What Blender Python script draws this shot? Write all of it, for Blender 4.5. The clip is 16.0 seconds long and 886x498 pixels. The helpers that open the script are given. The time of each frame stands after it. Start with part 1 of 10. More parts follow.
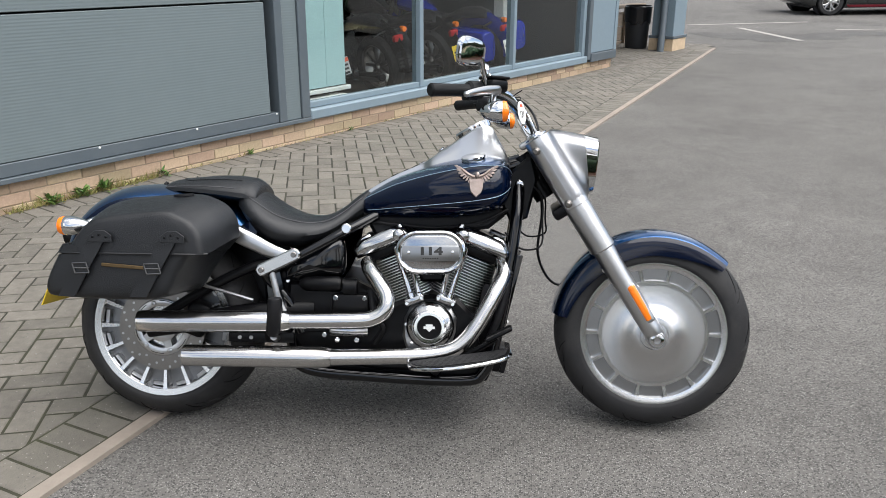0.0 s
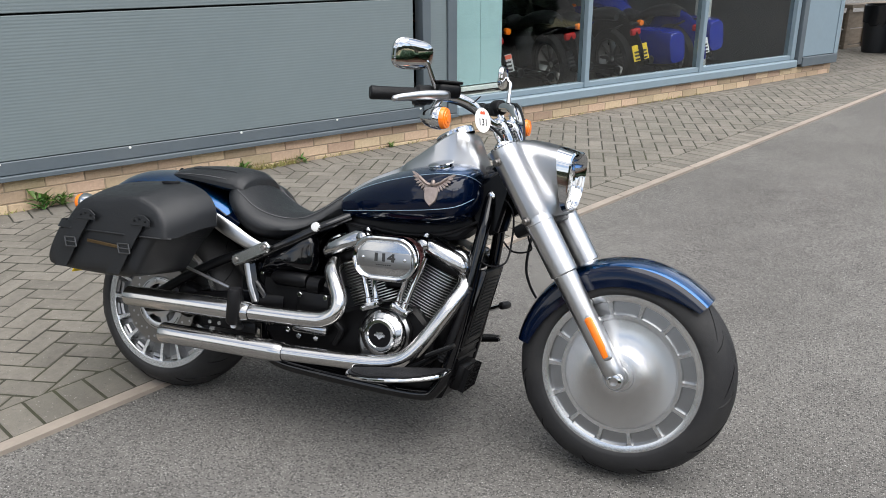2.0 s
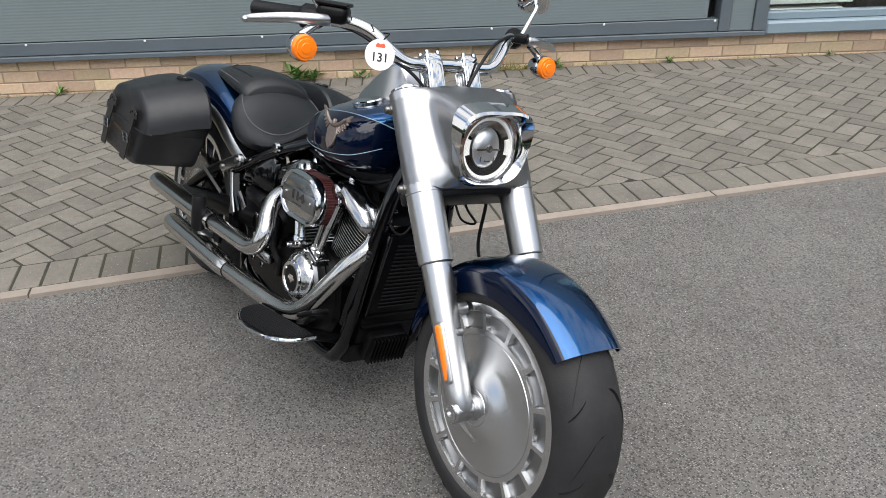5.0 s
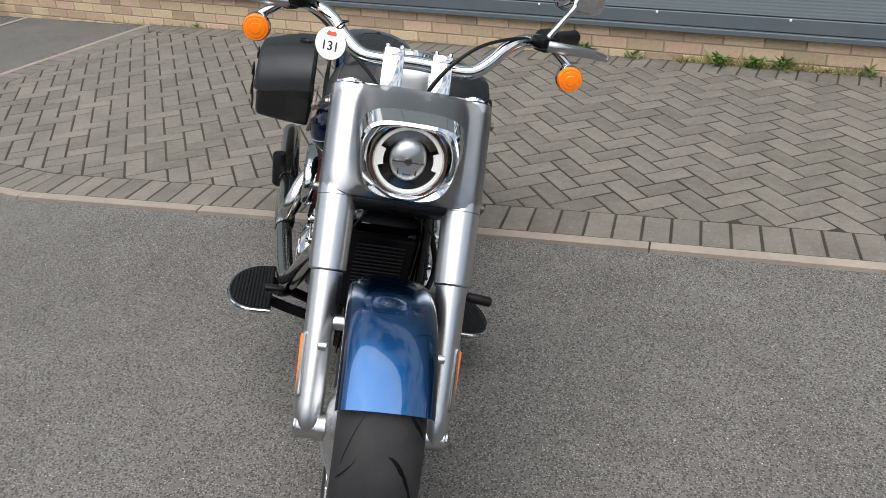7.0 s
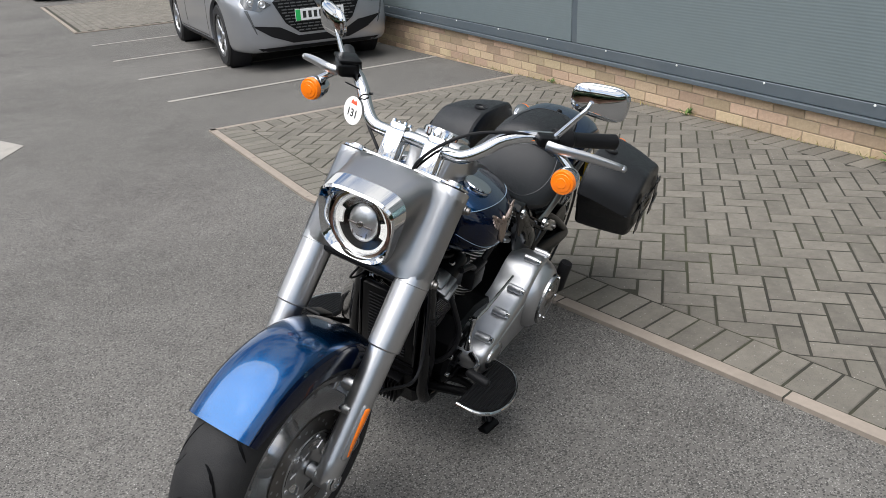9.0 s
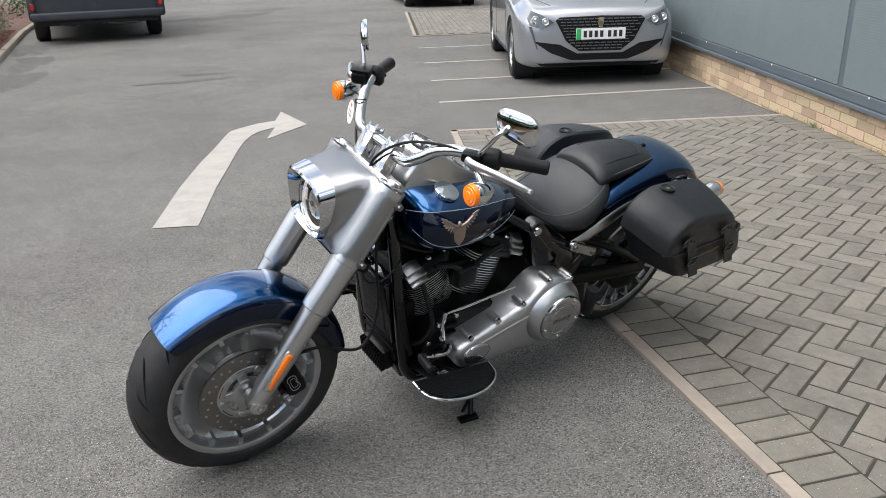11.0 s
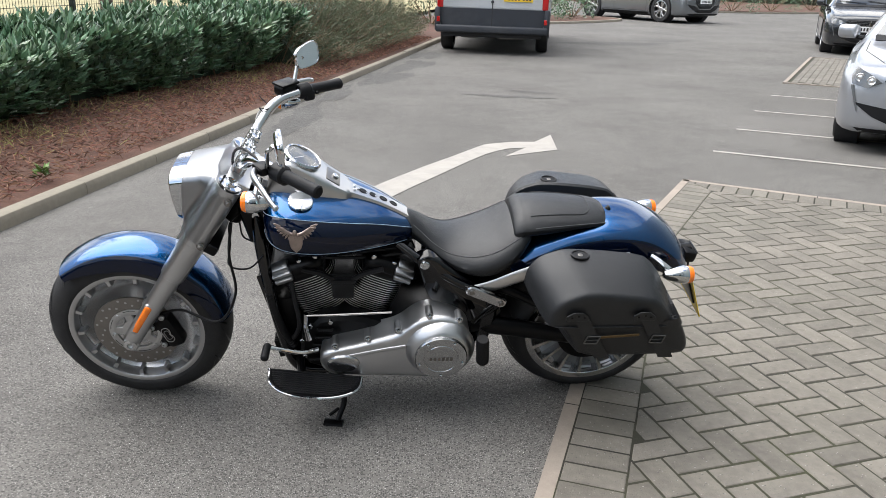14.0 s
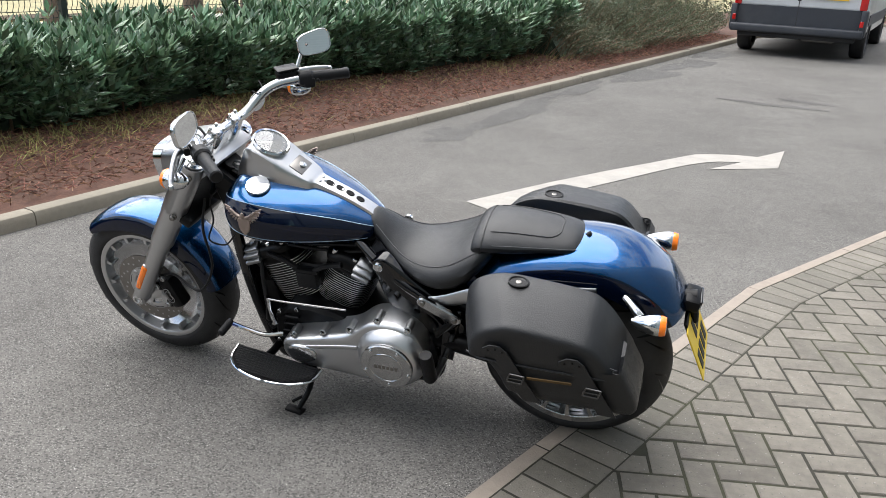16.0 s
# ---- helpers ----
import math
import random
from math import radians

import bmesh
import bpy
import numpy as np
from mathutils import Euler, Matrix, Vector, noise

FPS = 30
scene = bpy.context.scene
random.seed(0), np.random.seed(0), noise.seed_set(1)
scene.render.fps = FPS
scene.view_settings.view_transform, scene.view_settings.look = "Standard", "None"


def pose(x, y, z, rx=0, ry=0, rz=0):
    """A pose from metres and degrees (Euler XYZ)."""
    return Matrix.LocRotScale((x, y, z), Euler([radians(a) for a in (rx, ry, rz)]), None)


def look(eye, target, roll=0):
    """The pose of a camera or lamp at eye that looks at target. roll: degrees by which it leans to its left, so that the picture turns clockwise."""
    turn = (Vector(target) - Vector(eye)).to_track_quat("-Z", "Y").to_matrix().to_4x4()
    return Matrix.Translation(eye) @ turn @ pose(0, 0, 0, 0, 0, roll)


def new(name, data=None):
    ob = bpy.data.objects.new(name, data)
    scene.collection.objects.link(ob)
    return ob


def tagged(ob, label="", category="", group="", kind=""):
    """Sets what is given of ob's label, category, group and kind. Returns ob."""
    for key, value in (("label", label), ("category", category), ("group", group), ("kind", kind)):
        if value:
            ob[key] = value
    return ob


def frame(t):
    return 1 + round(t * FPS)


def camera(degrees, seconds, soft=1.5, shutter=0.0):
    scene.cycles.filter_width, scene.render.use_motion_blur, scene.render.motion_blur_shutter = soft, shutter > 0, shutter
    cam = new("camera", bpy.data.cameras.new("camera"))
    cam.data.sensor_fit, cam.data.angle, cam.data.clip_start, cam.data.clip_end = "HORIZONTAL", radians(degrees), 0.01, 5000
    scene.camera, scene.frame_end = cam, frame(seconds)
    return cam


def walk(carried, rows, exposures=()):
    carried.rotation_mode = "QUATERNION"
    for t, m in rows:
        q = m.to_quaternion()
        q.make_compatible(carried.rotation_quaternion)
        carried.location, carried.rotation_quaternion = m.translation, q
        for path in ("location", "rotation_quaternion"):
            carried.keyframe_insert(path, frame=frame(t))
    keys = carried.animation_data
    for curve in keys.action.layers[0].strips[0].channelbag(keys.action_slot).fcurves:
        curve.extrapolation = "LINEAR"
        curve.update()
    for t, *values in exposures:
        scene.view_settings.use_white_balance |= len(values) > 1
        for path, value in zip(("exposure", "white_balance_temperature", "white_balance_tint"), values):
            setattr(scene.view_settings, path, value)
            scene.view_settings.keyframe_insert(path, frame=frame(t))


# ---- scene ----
cam = camera(58.0, 16.0, soft=0.65)
PATH = [
    (0, (0.441, -0.028, 1.459), (0.267, 1.832, 0.745), -0.5),
    (0.5, (0.576, 0.075, 1.449), (0.29, 1.923, 0.74), -1.0),
    (1, (0.763, 0.142, 1.451), (0.34, 1.966, 0.746), -1.0),
    (1.5, (1.051, 0.146, 1.463), (0.471, 1.926, 0.756), -1.2),
    (2, (1.208, 0.264, 1.451), (0.469, 1.98, 0.737), -1.4),
    (2.5, (1.338, 0.446, 1.458), (0.442, 2.076, 0.724), -1.7),
    (3, (1.562, 0.592, 1.447), (0.526, 2.125, 0.688), -2.0),
    (3.5, (1.738, 0.766, 1.451), (0.571, 2.184, 0.66), -2.4),
    (4, (1.791, 0.996, 1.446), (0.505, 2.283, 0.616), -2.5),
    (4.5, (1.873, 1.181, 1.437), (0.486, 2.325, 0.56), -2.7),
    (4.7, (1.923, 1.273, 1.43), (0.502, 2.356, 0.532), -2.7),
    (6.8, (2.186, 2.337, 1.423), (0.445, 2.529, 0.457), -3.8),
    (7, (2.156, 2.426, 1.409), (0.403, 2.514, 0.45), -3.9),
    (7.5, (2.063, 2.656, 1.417), (0.293, 2.486, 0.502), -4.0),
    (8, (2.091, 2.935, 1.421), (0.342, 2.507, 0.551), -3.8),
    (8.5, (2.106, 3.211, 1.441), (0.414, 2.533, 0.618), -3.5),
    (9, (2.005, 3.411, 1.427), (0.405, 2.501, 0.646), -3.2),
    (9.2, (1.972, 3.497, 1.446), (0.416, 2.503, 0.678), -3.0),
    (11.3, (1.436, 4.477, 1.43), (0.443, 2.888, 0.729), -1.2),
    (11.5, (1.351, 4.596, 1.436), (0.411, 2.972, 0.742), -0.9),
    (12, (1.117, 4.71, 1.43), (0.315, 3.01, 0.748), -0.4),
    (12.5, (0.857, 4.738, 1.454), (0.201, 2.972, 0.783), 0.2),
    (13, (0.569, 4.903, 1.45), (0.072, 3.083, 0.789), 0.7),
    (13.5, (0.312, 4.978, 1.455), (-0.017, 3.116, 0.802), 1.3),
    (14, (0.052, 4.914, 1.455), (-0.093, 3.029, 0.804), 1.8),
    (14.5, (-0.251, 4.929, 1.45), (-0.206, 3.039, 0.796), 2.1),
    (15, (-0.55, 4.916, 1.475), (-0.322, 3.043, 0.81), 2.3),
    (15.5, (-0.772, 4.749, 1.471), (-0.351, 2.914, 0.796), 2.2),
    (16, (-0.997, 4.6, 1.478), (-0.391, 2.824, 0.785), 2.3),
]
walk(cam, [(t, look(eye, target, roll)) for t, eye, target, roll in PATH],
     exposures=[(0, 1.36), (2.5, 1.32), (4.5, 1.22), (7, 1.02), (9, 1.12), (11.5, 1.48), (13, 1.57), (16, 1.66)])

# ---- sky and sun ----
world = bpy.data.worlds.new("sky")
scene.world = world
world.use_nodes = True
wn, wl = world.node_tree.nodes, world.node_tree.links
wn.clear()
sky = wn.new("ShaderNodeTexSky")
sky.sky_type, sky.sun_disc = "NISHITA", False
SUN_EL, SUN_AZ = radians(63), radians(112)      # azimuth from +y towards +x
sky.sun_elevation, sky.sun_rotation = SUN_EL, SUN_AZ
sky.air_density, sky.dust_density = 1.0, 1.5
coord = wn.new("ShaderNodeTexCoord")
stretch = wn.new("ShaderNodeMapping")
stretch.inputs["Scale"].default_value = (1.0, 1.0, 2.6)
wl.new(coord.outputs["Generated"], stretch.inputs["Vector"])
cloud = wn.new("ShaderNodeTexNoise")
cloud.inputs["Scale"].default_value, cloud.inputs["Detail"].default_value, cloud.inputs["Roughness"].default_value = 2.6, 8, 0.58
wl.new(stretch.outputs["Vector"], cloud.inputs["Vector"])
ramp = wn.new("ShaderNodeValToRGB")
ramp.color_ramp.elements[0].position, ramp.color_ramp.elements[1].position = 0.41, 0.55
wl.new(cloud.outputs["Fac"], ramp.inputs["Fac"])
veil = wn.new("ShaderNodeMix")
veil.data_type = "RGBA"
veil.inputs[7].default_value = (6.5, 6.45, 6.4, 1)
wl.new(ramp.outputs["Color"], veil.inputs[0])
wl.new(sky.outputs["Color"], veil.inputs[6])
bg = wn.new("ShaderNodeBackground")
bg.inputs["Strength"].default_value = 0.10
wl.new(veil.outputs[2], bg.inputs["Color"])
out = wn.new("ShaderNodeOutputWorld")
wl.new(bg.outputs["Background"], out.inputs["Surface"])

sun_data = bpy.data.lights.new("sun", "SUN")
sun_data.energy, sun_data.angle, sun_data.color = 1.9, radians(74), (1.0, 0.98, 0.955)
sun = new("sun", sun_data)
sun_from = Vector((math.sin(SUN_AZ) * math.cos(SUN_EL), math.cos(SUN_AZ) * math.cos(SUN_EL), math.sin(SUN_EL)))
sun.matrix_world = look(sun_from * 40, (0, 0, 0))

# ---- materials ----
def mat(name, color, rough=0.5, metal=0.0, vary=0.0, scale=8.0, bump=0.0, bump_scale=80.0, dirt=None, dirt_amount=0.0,
        dirt_scale=1.5, coat=0.0, per_piece=0.0, rough_vary=0.0, stretch=(1, 1, 1), clear=0.0, detail=4, hue=None, spec=0.5):
    """A procedural surface: base colour with variation at two scales, gloss variation and fine relief."""
    m = bpy.data.materials.new(name)
    m.use_nodes = True
    nt = m.node_tree
    n, l = nt.nodes, nt.links
    b = n["Principled BSDF"]
    b.inputs["Roughness"].default_value = rough
    b.inputs["Metallic"].default_value = metal
    b.inputs["Specular IOR Level"].default_value = spec
    b.inputs["Coat Weight"].default_value = coat
    b.inputs["Coat Roughness"].default_value = 0.04
    b.inputs["Transmission Weight"].default_value = clear
    tc = n.new("ShaderNodeTexCoord")
    mp = n.new("ShaderNodeMapping")
    mp.inputs["Scale"].default_value = stretch
    l.new(tc.outputs["Object"], mp.inputs["Vector"])
    rgb = n.new("ShaderNodeRGB")
    rgb.outputs[0].default_value = (*color, 1)
    col = rgb.outputs[0]

    def noise_tex(sc, det=detail, r=0.6):
        t = n.new("ShaderNodeTexNoise")
        t.inputs["Scale"].default_value, t.inputs["Detail"].default_value, t.inputs["Roughness"].default_value = sc, det, r
        l.new(mp.outputs["Vector"], t.inputs["Vector"])
        return t.outputs["Fac"]

    def value_shift(c, fac, amount):
        mr = n.new("ShaderNodeMapRange")
        mr.inputs["From Min"].default_value, mr.inputs["From Max"].default_value = 0.25, 0.75
        mr.inputs["To Min"].default_value, mr.inputs["To Max"].default_value = 1 - amount, 1 + amount
        l.new(fac, mr.inputs["Value"])
        hs = n.new("ShaderNodeHueSaturation")
        l.new(mr.outputs["Result"], hs.inputs["Value"])
        l.new(c, hs.inputs["Color"])
        return hs.outputs["Color"]

    if vary:
        col = value_shift(col, noise_tex(scale), vary)
        col = value_shift(col, noise_tex(scale * 9), vary * 0.6)
    if per_piece:
        info, geo = n.new("ShaderNodeObjectInfo"), n.new("ShaderNodeNewGeometry")
        add = n.new("ShaderNodeMath")
        l.new(info.outputs["Random"], add.inputs[0])
        l.new(geo.outputs["Random Per Island"], add.inputs[1])
        fr = n.new("ShaderNodeMath")
        fr.operation = "FRACT"
        l.new(add.outputs[0], fr.inputs[0])
        mr = n.new("ShaderNodeMapRange")
        mr.inputs["To Min"].default_value, mr.inputs["To Max"].default_value = 1 - per_piece, 1 + per_piece
        l.new(fr.outputs[0], mr.inputs["Value"])
        hs = n.new("ShaderNodeHueSaturation")
        l.new(mr.outputs["Result"], hs.inputs["Value"])
        if hue:
            mh = n.new("ShaderNodeMapRange")
            mh.inputs["To Min"].default_value, mh.inputs["To Max"].default_value = 0.5 - hue, 0.5 + hue
            mul = n.new("ShaderNodeMath")
            mul.operation = "MULTIPLY"
            mul.inputs[1].default_value = 7.31
            fr2 = n.new("ShaderNodeMath")
            fr2.operation = "FRACT"
            l.new(fr.outputs[0], mul.inputs[0])
            l.new(mul.outputs[0], fr2.inputs[0])
            l.new(fr2.outputs[0], mh.inputs["Value"])
            l.new(mh.outputs["Result"], hs.inputs["Hue"])
        l.new(col, hs.inputs["Color"])
        col = hs.outputs["Color"]
    if dirt:
        mr = n.new("ShaderNodeMapRange")
        mr.inputs["From Min"].default_value, mr.inputs["From Max"].default_value = 0.45, 0.75
        mr.inputs["To Max"].default_value = dirt_amount
        l.new(noise_tex(dirt_scale, 6, 0.65), mr.inputs["Value"])
        mx = n.new("ShaderNodeMix")
        mx.data_type = "RGBA"
        mx.inputs[7].default_value = (*dirt, 1)
        l.new(mr.outputs["Result"], mx.inputs[0])
        l.new(col, mx.inputs[6])
        col = mx.outputs[2]
    l.new(col, b.inputs["Base Color"])
    if rough_vary:
        mr = n.new("ShaderNodeMapRange")
        mr.inputs["From Min"].default_value, mr.inputs["From Max"].default_value = 0.3, 0.7
        mr.inputs["To Min"].default_value, mr.inputs["To Max"].default_value = max(0.02, rough - rough_vary), min(1, rough + rough_vary)
        l.new(noise_tex(scale * 3), mr.inputs["Value"])
        l.new(mr.outputs["Result"], b.inputs["Roughness"])
    if bump:
        bp = n.new("ShaderNodeBump")
        bp.inputs["Strength"].default_value, bp.inputs["Distance"].default_value = bump, 0.004
        l.new(noise_tex(bump_scale, 5), bp.inputs["Height"])
        l.new(bp.outputs["Normal"], b.inputs["Normal"])
    m["col"] = 0
    return m


def speckle(m, scale, low, high, color, size=0.25, mixed=1.0):
    """Adds stone chips to a material: cells of a voronoi whose random value lies in a range."""
    nt = m.node_tree
    n, l = nt.nodes, nt.links
    b = n["Principled BSDF"]
    tc = next(x for x in n if x.bl_idname == "ShaderNodeTexCoord")
    v = n.new("ShaderNodeTexVoronoi")
    v.inputs["Scale"].default_value = scale
    l.new(tc.outputs["Object"], v.inputs["Vector"])
    sep = n.new("ShaderNodeSeparateColor")
    l.new(v.outputs["Color"], sep.inputs["Color"])
    pick = n.new("ShaderNodeMapRange")
    pick.inputs["From Min"].default_value, pick.inputs["From Max"].default_value = low, high
    l.new(sep.outputs["Red"], pick.inputs["Value"])
    near = n.new("ShaderNodeMath")
    near.operation = "LESS_THAN"
    near.inputs[1].default_value = size
    l.new(v.outputs["Distance"], near.inputs[0])
    mul = n.new("ShaderNodeMath")
    mul.operation = "MULTIPLY"
    l.new(pick.outputs["Result"], mul.inputs[0])
    l.new(near.outputs[0], mul.inputs[1])
    mul2 = n.new("ShaderNodeMath")
    mul2.operation = "MULTIPLY"
    mul2.inputs[1].default_value = mixed
    l.new(mul.outputs[0], mul2.inputs[0])
    mx = n.new("ShaderNodeMix")
    mx.data_type = "RGBA"
    mx.inputs[7].default_value = (*color, 1)
    old = b.inputs["Base Color"].links[0].from_socket
    l.new(mul2.outputs[0], mx.inputs[0])
    l.new(old, mx.inputs[6])
    l.new(mx.outputs[2], b.inputs["Base Color"])
    return m


M = {}
M["asphalt"] = speckle(speckle(speckle(mat("asphalt", (0.129, 0.123, 0.115), 0.92, vary=0.24, scale=0.7, bump=0.55, bump_scale=150, spec=0.09, dirt=(0.15, 0.145, 0.135),
                   dirt_amount=0.45, dirt_scale=0.35, rough_vary=0.05, detail=9), 150, 0.35, 0.55, (0.047, 0.046, 0.045), 0.50, 0.80), 190, 0.55, 0.75, (0.31, 0.30, 0.285), 0.42, 0.60), 85, 0.95, 0.98, (0.62, 0.60, 0.57), 0.15, 0.9)
M["wet"] = speckle(speckle(mat("damp_asphalt", (0.104, 0.101, 0.096), 0.9, spec=0.1, vary=0.24, scale=1.4, bump=0.5, bump_scale=150, detail=9), 150, 0.35, 0.55, (0.035, 0.034, 0.033), 0.50, 0.85), 190, 0.60, 0.78, (0.22, 0.215, 0.205), 0.42, 0.8)
M["paver"] = speckle(speckle(mat("block_paving", (0.148, 0.134, 0.113), 0.85, vary=0.20, scale=5, per_piece=0.17, bump=0.8, bump_scale=160, dirt=(0.135, 0.13, 0.105),
                 dirt_amount=0.55, dirt_scale=1.1), 110, 0.84, 0.95, (0.40, 0.385, 0.345), 0.24, 0.6), 120, 0.84, 0.92, (0.08, 0.075, 0.07), 0.28, 0.8)
M["sand"] = mat("joint_sand", (0.030, 0.028, 0.021), 0.95, vary=0.3, scale=6, bump=0.8, bump_scale=200, dirt=(0.055, 0.060, 0.022), dirt_amount=0.75, dirt_scale=1.3)
M["edging"] = mat("edging_concrete", (0.27, 0.228, 0.19), 0.85, vary=0.15, scale=4, bump=0.5, bump_scale=140, per_piece=0.06, dirt=(0.2, 0.18, 0.15), dirt_amount=0.5)
M["kerb"] = mat("kerb_concrete", (0.225, 0.20, 0.158), 0.88, vary=0.15, scale=3, bump=0.6, bump_scale=120, per_piece=0.07, dirt=(0.17, 0.16, 0.12), dirt_amount=0.6)
M["brick"] = mat("buff_brick", (0.47, 0.350, 0.235), 0.85, vary=0.17, scale=7, per_piece=0.26, hue=0.016, bump=0.7, bump_scale=120, dirt=(0.34, 0.26, 0.18), dirt_amount=0.5, dirt_scale=2.5)
M["mortar"] = mat("mortar", (0.33, 0.265, 0.19), 0.95, vary=0.2, scale=9, bump=0.7, bump_scale=200)
M["line"] = mat("road_paint", (0.31, 0.29, 0.26), 0.7, vary=0.08, scale=5, bump=0.5, bump_scale=150, dirt=(0.2, 0.19, 0.18), dirt_amount=0.55, dirt_scale=6)
M["clad"] = mat("cladding", (0.138, 0.170, 0.178), 0.45, metal=0.0, vary=0.04, scale=1.2, dirt=(0.15, 0.175, 0.175), dirt_amount=0.35, dirt_scale=0.8, rough_vary=0.06)
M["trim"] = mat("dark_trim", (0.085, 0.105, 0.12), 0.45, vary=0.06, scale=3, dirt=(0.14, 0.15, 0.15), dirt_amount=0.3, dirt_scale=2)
M["sill"] = mat("sill_paint", (0.19, 0.25, 0.29), 0.4, vary=0.05, scale=3, dirt=(0.13, 0.15, 0.15), dirt_amount=0.3, dirt_scale=3)
M["teal"] = mat("pale_teal_panel", (0.42, 0.60, 0.61), 0.6, vary=0.03, scale=1.0)
M["white"] = mat("white_paint", (0.72, 0.73, 0.70), 0.5, vary=0.05, scale=4)
# shop dimness is put into these two colours; dark also serves undersides
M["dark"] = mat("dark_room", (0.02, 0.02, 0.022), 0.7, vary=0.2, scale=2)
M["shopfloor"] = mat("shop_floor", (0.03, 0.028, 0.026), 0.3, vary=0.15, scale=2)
M["wood"] = mat("weathered_wood", (0.20, 0.16, 0.12), 0.85, vary=0.25, scale=5, stretch=(1, 1, 6), bump=0.5, bump_scale=60)
M["mulch"] = speckle(mat("bark_mulch", (0.085, 0.040, 0.027), 0.95, vary=0.4, scale=8, bump=1.0, bump_scale=60, dirt=(0.05, 0.035, 0.02), dirt_amount=0.6, dirt_scale=2), 45, 0.5, 0.9, (0.12, 0.055, 0.033), 0.4, 0.7)
M["soil"] = mat("soil", (0.10, 0.085, 0.05), 0.95, vary=0.3, scale=3, bump=0.8, bump_scale=40)
M["dry_grass"] = mat("dry_grass", (0.27, 0.24, 0.13), 0.95, vary=0.25, scale=1.5, bump=0.8, bump_scale=30)
M["leaf"] = mat("laurel_leaf", (0.108, 0.185, 0.102), 0.30, vary=0.25, scale=3, per_piece=0.5, hue=0.035, rough_vary=0.1)
M["needle"] = mat("shrub_leaf", (0.085, 0.105, 0.055), 0.6, vary=0.25, scale=3, per_piece=0.4, hue=0.03)
M["twig"] = mat("twig", (0.16, 0.10, 0.06), 0.8, vary=0.3, scale=10, per_piece=0.3)
M["weed"] = mat("weed_leaf", (0.09, 0.17, 0.035), 0.5, vary=0.2, scale=10, per_piece=0.35, hue=0.03)
M["moss"] = mat("moss", (0.11, 0.115, 0.03), 0.95, vary=0.4, scale=15, bump=0.8, bump_scale=150, per_piece=0.3)
# dark green filler colour for the shade inside hedge and shrubs
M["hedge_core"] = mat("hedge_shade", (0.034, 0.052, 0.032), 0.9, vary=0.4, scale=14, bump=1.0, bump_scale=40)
M["sage"] = mat("sage_leaf", (0.30, 0.36, 0.26), 0.7, vary=0.2, scale=6, per_piece=0.2)
M["straw"] = mat("straw", (0.26, 0.24, 0.08), 0.8, vary=0.2, scale=10, per_piece=0.4, hue=0.04)
M["chip"] = mat("bark_chip", (0.165, 0.082, 0.054), 0.9, vary=0.2, scale=20, per_piece=0.65, hue=0.02)
M["bark"] = mat("tree_bark", (0.13, 0.10, 0.08), 0.95, vary=0.35, scale=9, stretch=(1, 1, 0.25), bump=1.0, bump_scale=30)
M["path"] = mat("footpath_gravel", (0.42, 0.40, 0.38), 0.9, vary=0.1, scale=2, bump=0.4, bump_scale=60)
M["wood_edge"] = mat("far_woodland", (0.030, 0.038, 0.020), 0.95, vary=0.5, scale=0.4, bump=1.0, bump_scale=2)
M["fence"] = mat("fence_green", (0.02, 0.03, 0.025), 0.5)
M["tyre"] = mat("tyre_rubber", (0.016, 0.016, 0.017), 0.66, spec=0.35, vary=0.15, scale=12, dirt=(0.04, 0.038, 0.035), dirt_amount=0.5, dirt_scale=6, bump=0.25, bump_scale=300)
M["plastic"] = mat("black_plastic", (0.006, 0.006, 0.007), 0.48, spec=0.25, vary=0.15, scale=20, bump=0.2, bump_scale=300)
M["satin_black"] = mat("satin_black", (0.0030, 0.0030, 0.0035), 0.30, spec=0.16, vary=0.15, scale=15, bump=0.12, bump_scale=250)
M["gloss_black"] = mat("gloss_black", (0.0012, 0.0013, 0.002), 0.07, coat=0.25, spec=0.4, vary=0.1, scale=10)
M["leather"] = mat("black_leather", (0.0078, 0.0086, 0.0102), 0.39, spec=0.46, vary=0.10, scale=14, bump=0.35, bump_scale=420, rough_vary=0.06)
M["stitch"] = mat("thread", (0.10, 0.10, 0.105), 0.8)
M["chrome"] = mat("chrome", (0.60, 0.61, 0.62), 0.045, metal=1.0, vary=0.01, scale=20)
M["chrome_soft"] = mat("polished_aluminium", (0.45, 0.455, 0.46), 0.17, metal=1.0, vary=0.012, scale=30)
M["fin_black"] = mat("fin_edge", (0.008, 0.008, 0.009), 0.35, vary=0.2, scale=30)
M["fin_bright"] = mat("machined_fin_edge", (0.72, 0.72, 0.72), 0.38, metal=1.0)
M["bowl"] = mat("polished_wheel_bowl", (0.55, 0.55, 0.555), 0.20, metal=0.75, vary=0.01)
M["rim"] = mat("machined_rim", (0.66, 0.665, 0.67), 0.22, metal=1.0, vary=0.012, scale=30)
M["pocket"] = mat("satin_grey_casting", (0.20, 0.202, 0.205), 0.42, metal=0.9, vary=0.05, scale=20)
M["tyre_mark"] = mat("worn_rubber_mark", (0.05, 0.05, 0.05), 0.7, vary=0.2, scale=30)
M["alu"] = mat("satin_aluminium", (0.50, 0.504, 0.51), 0.30, metal=1.0, vary=0.012, scale=30)
M["cast"] = mat("cast_aluminium", (0.30, 0.305, 0.31), 0.30, metal=1.0, vary=0.02, scale=25, bump=0.06, bump_scale=300)
M["primary"] = mat("primary_aluminium", (0.53, 0.535, 0.545), 0.36, metal=1.0, vary=0.02, scale=25, bump=0.05, bump_scale=300)
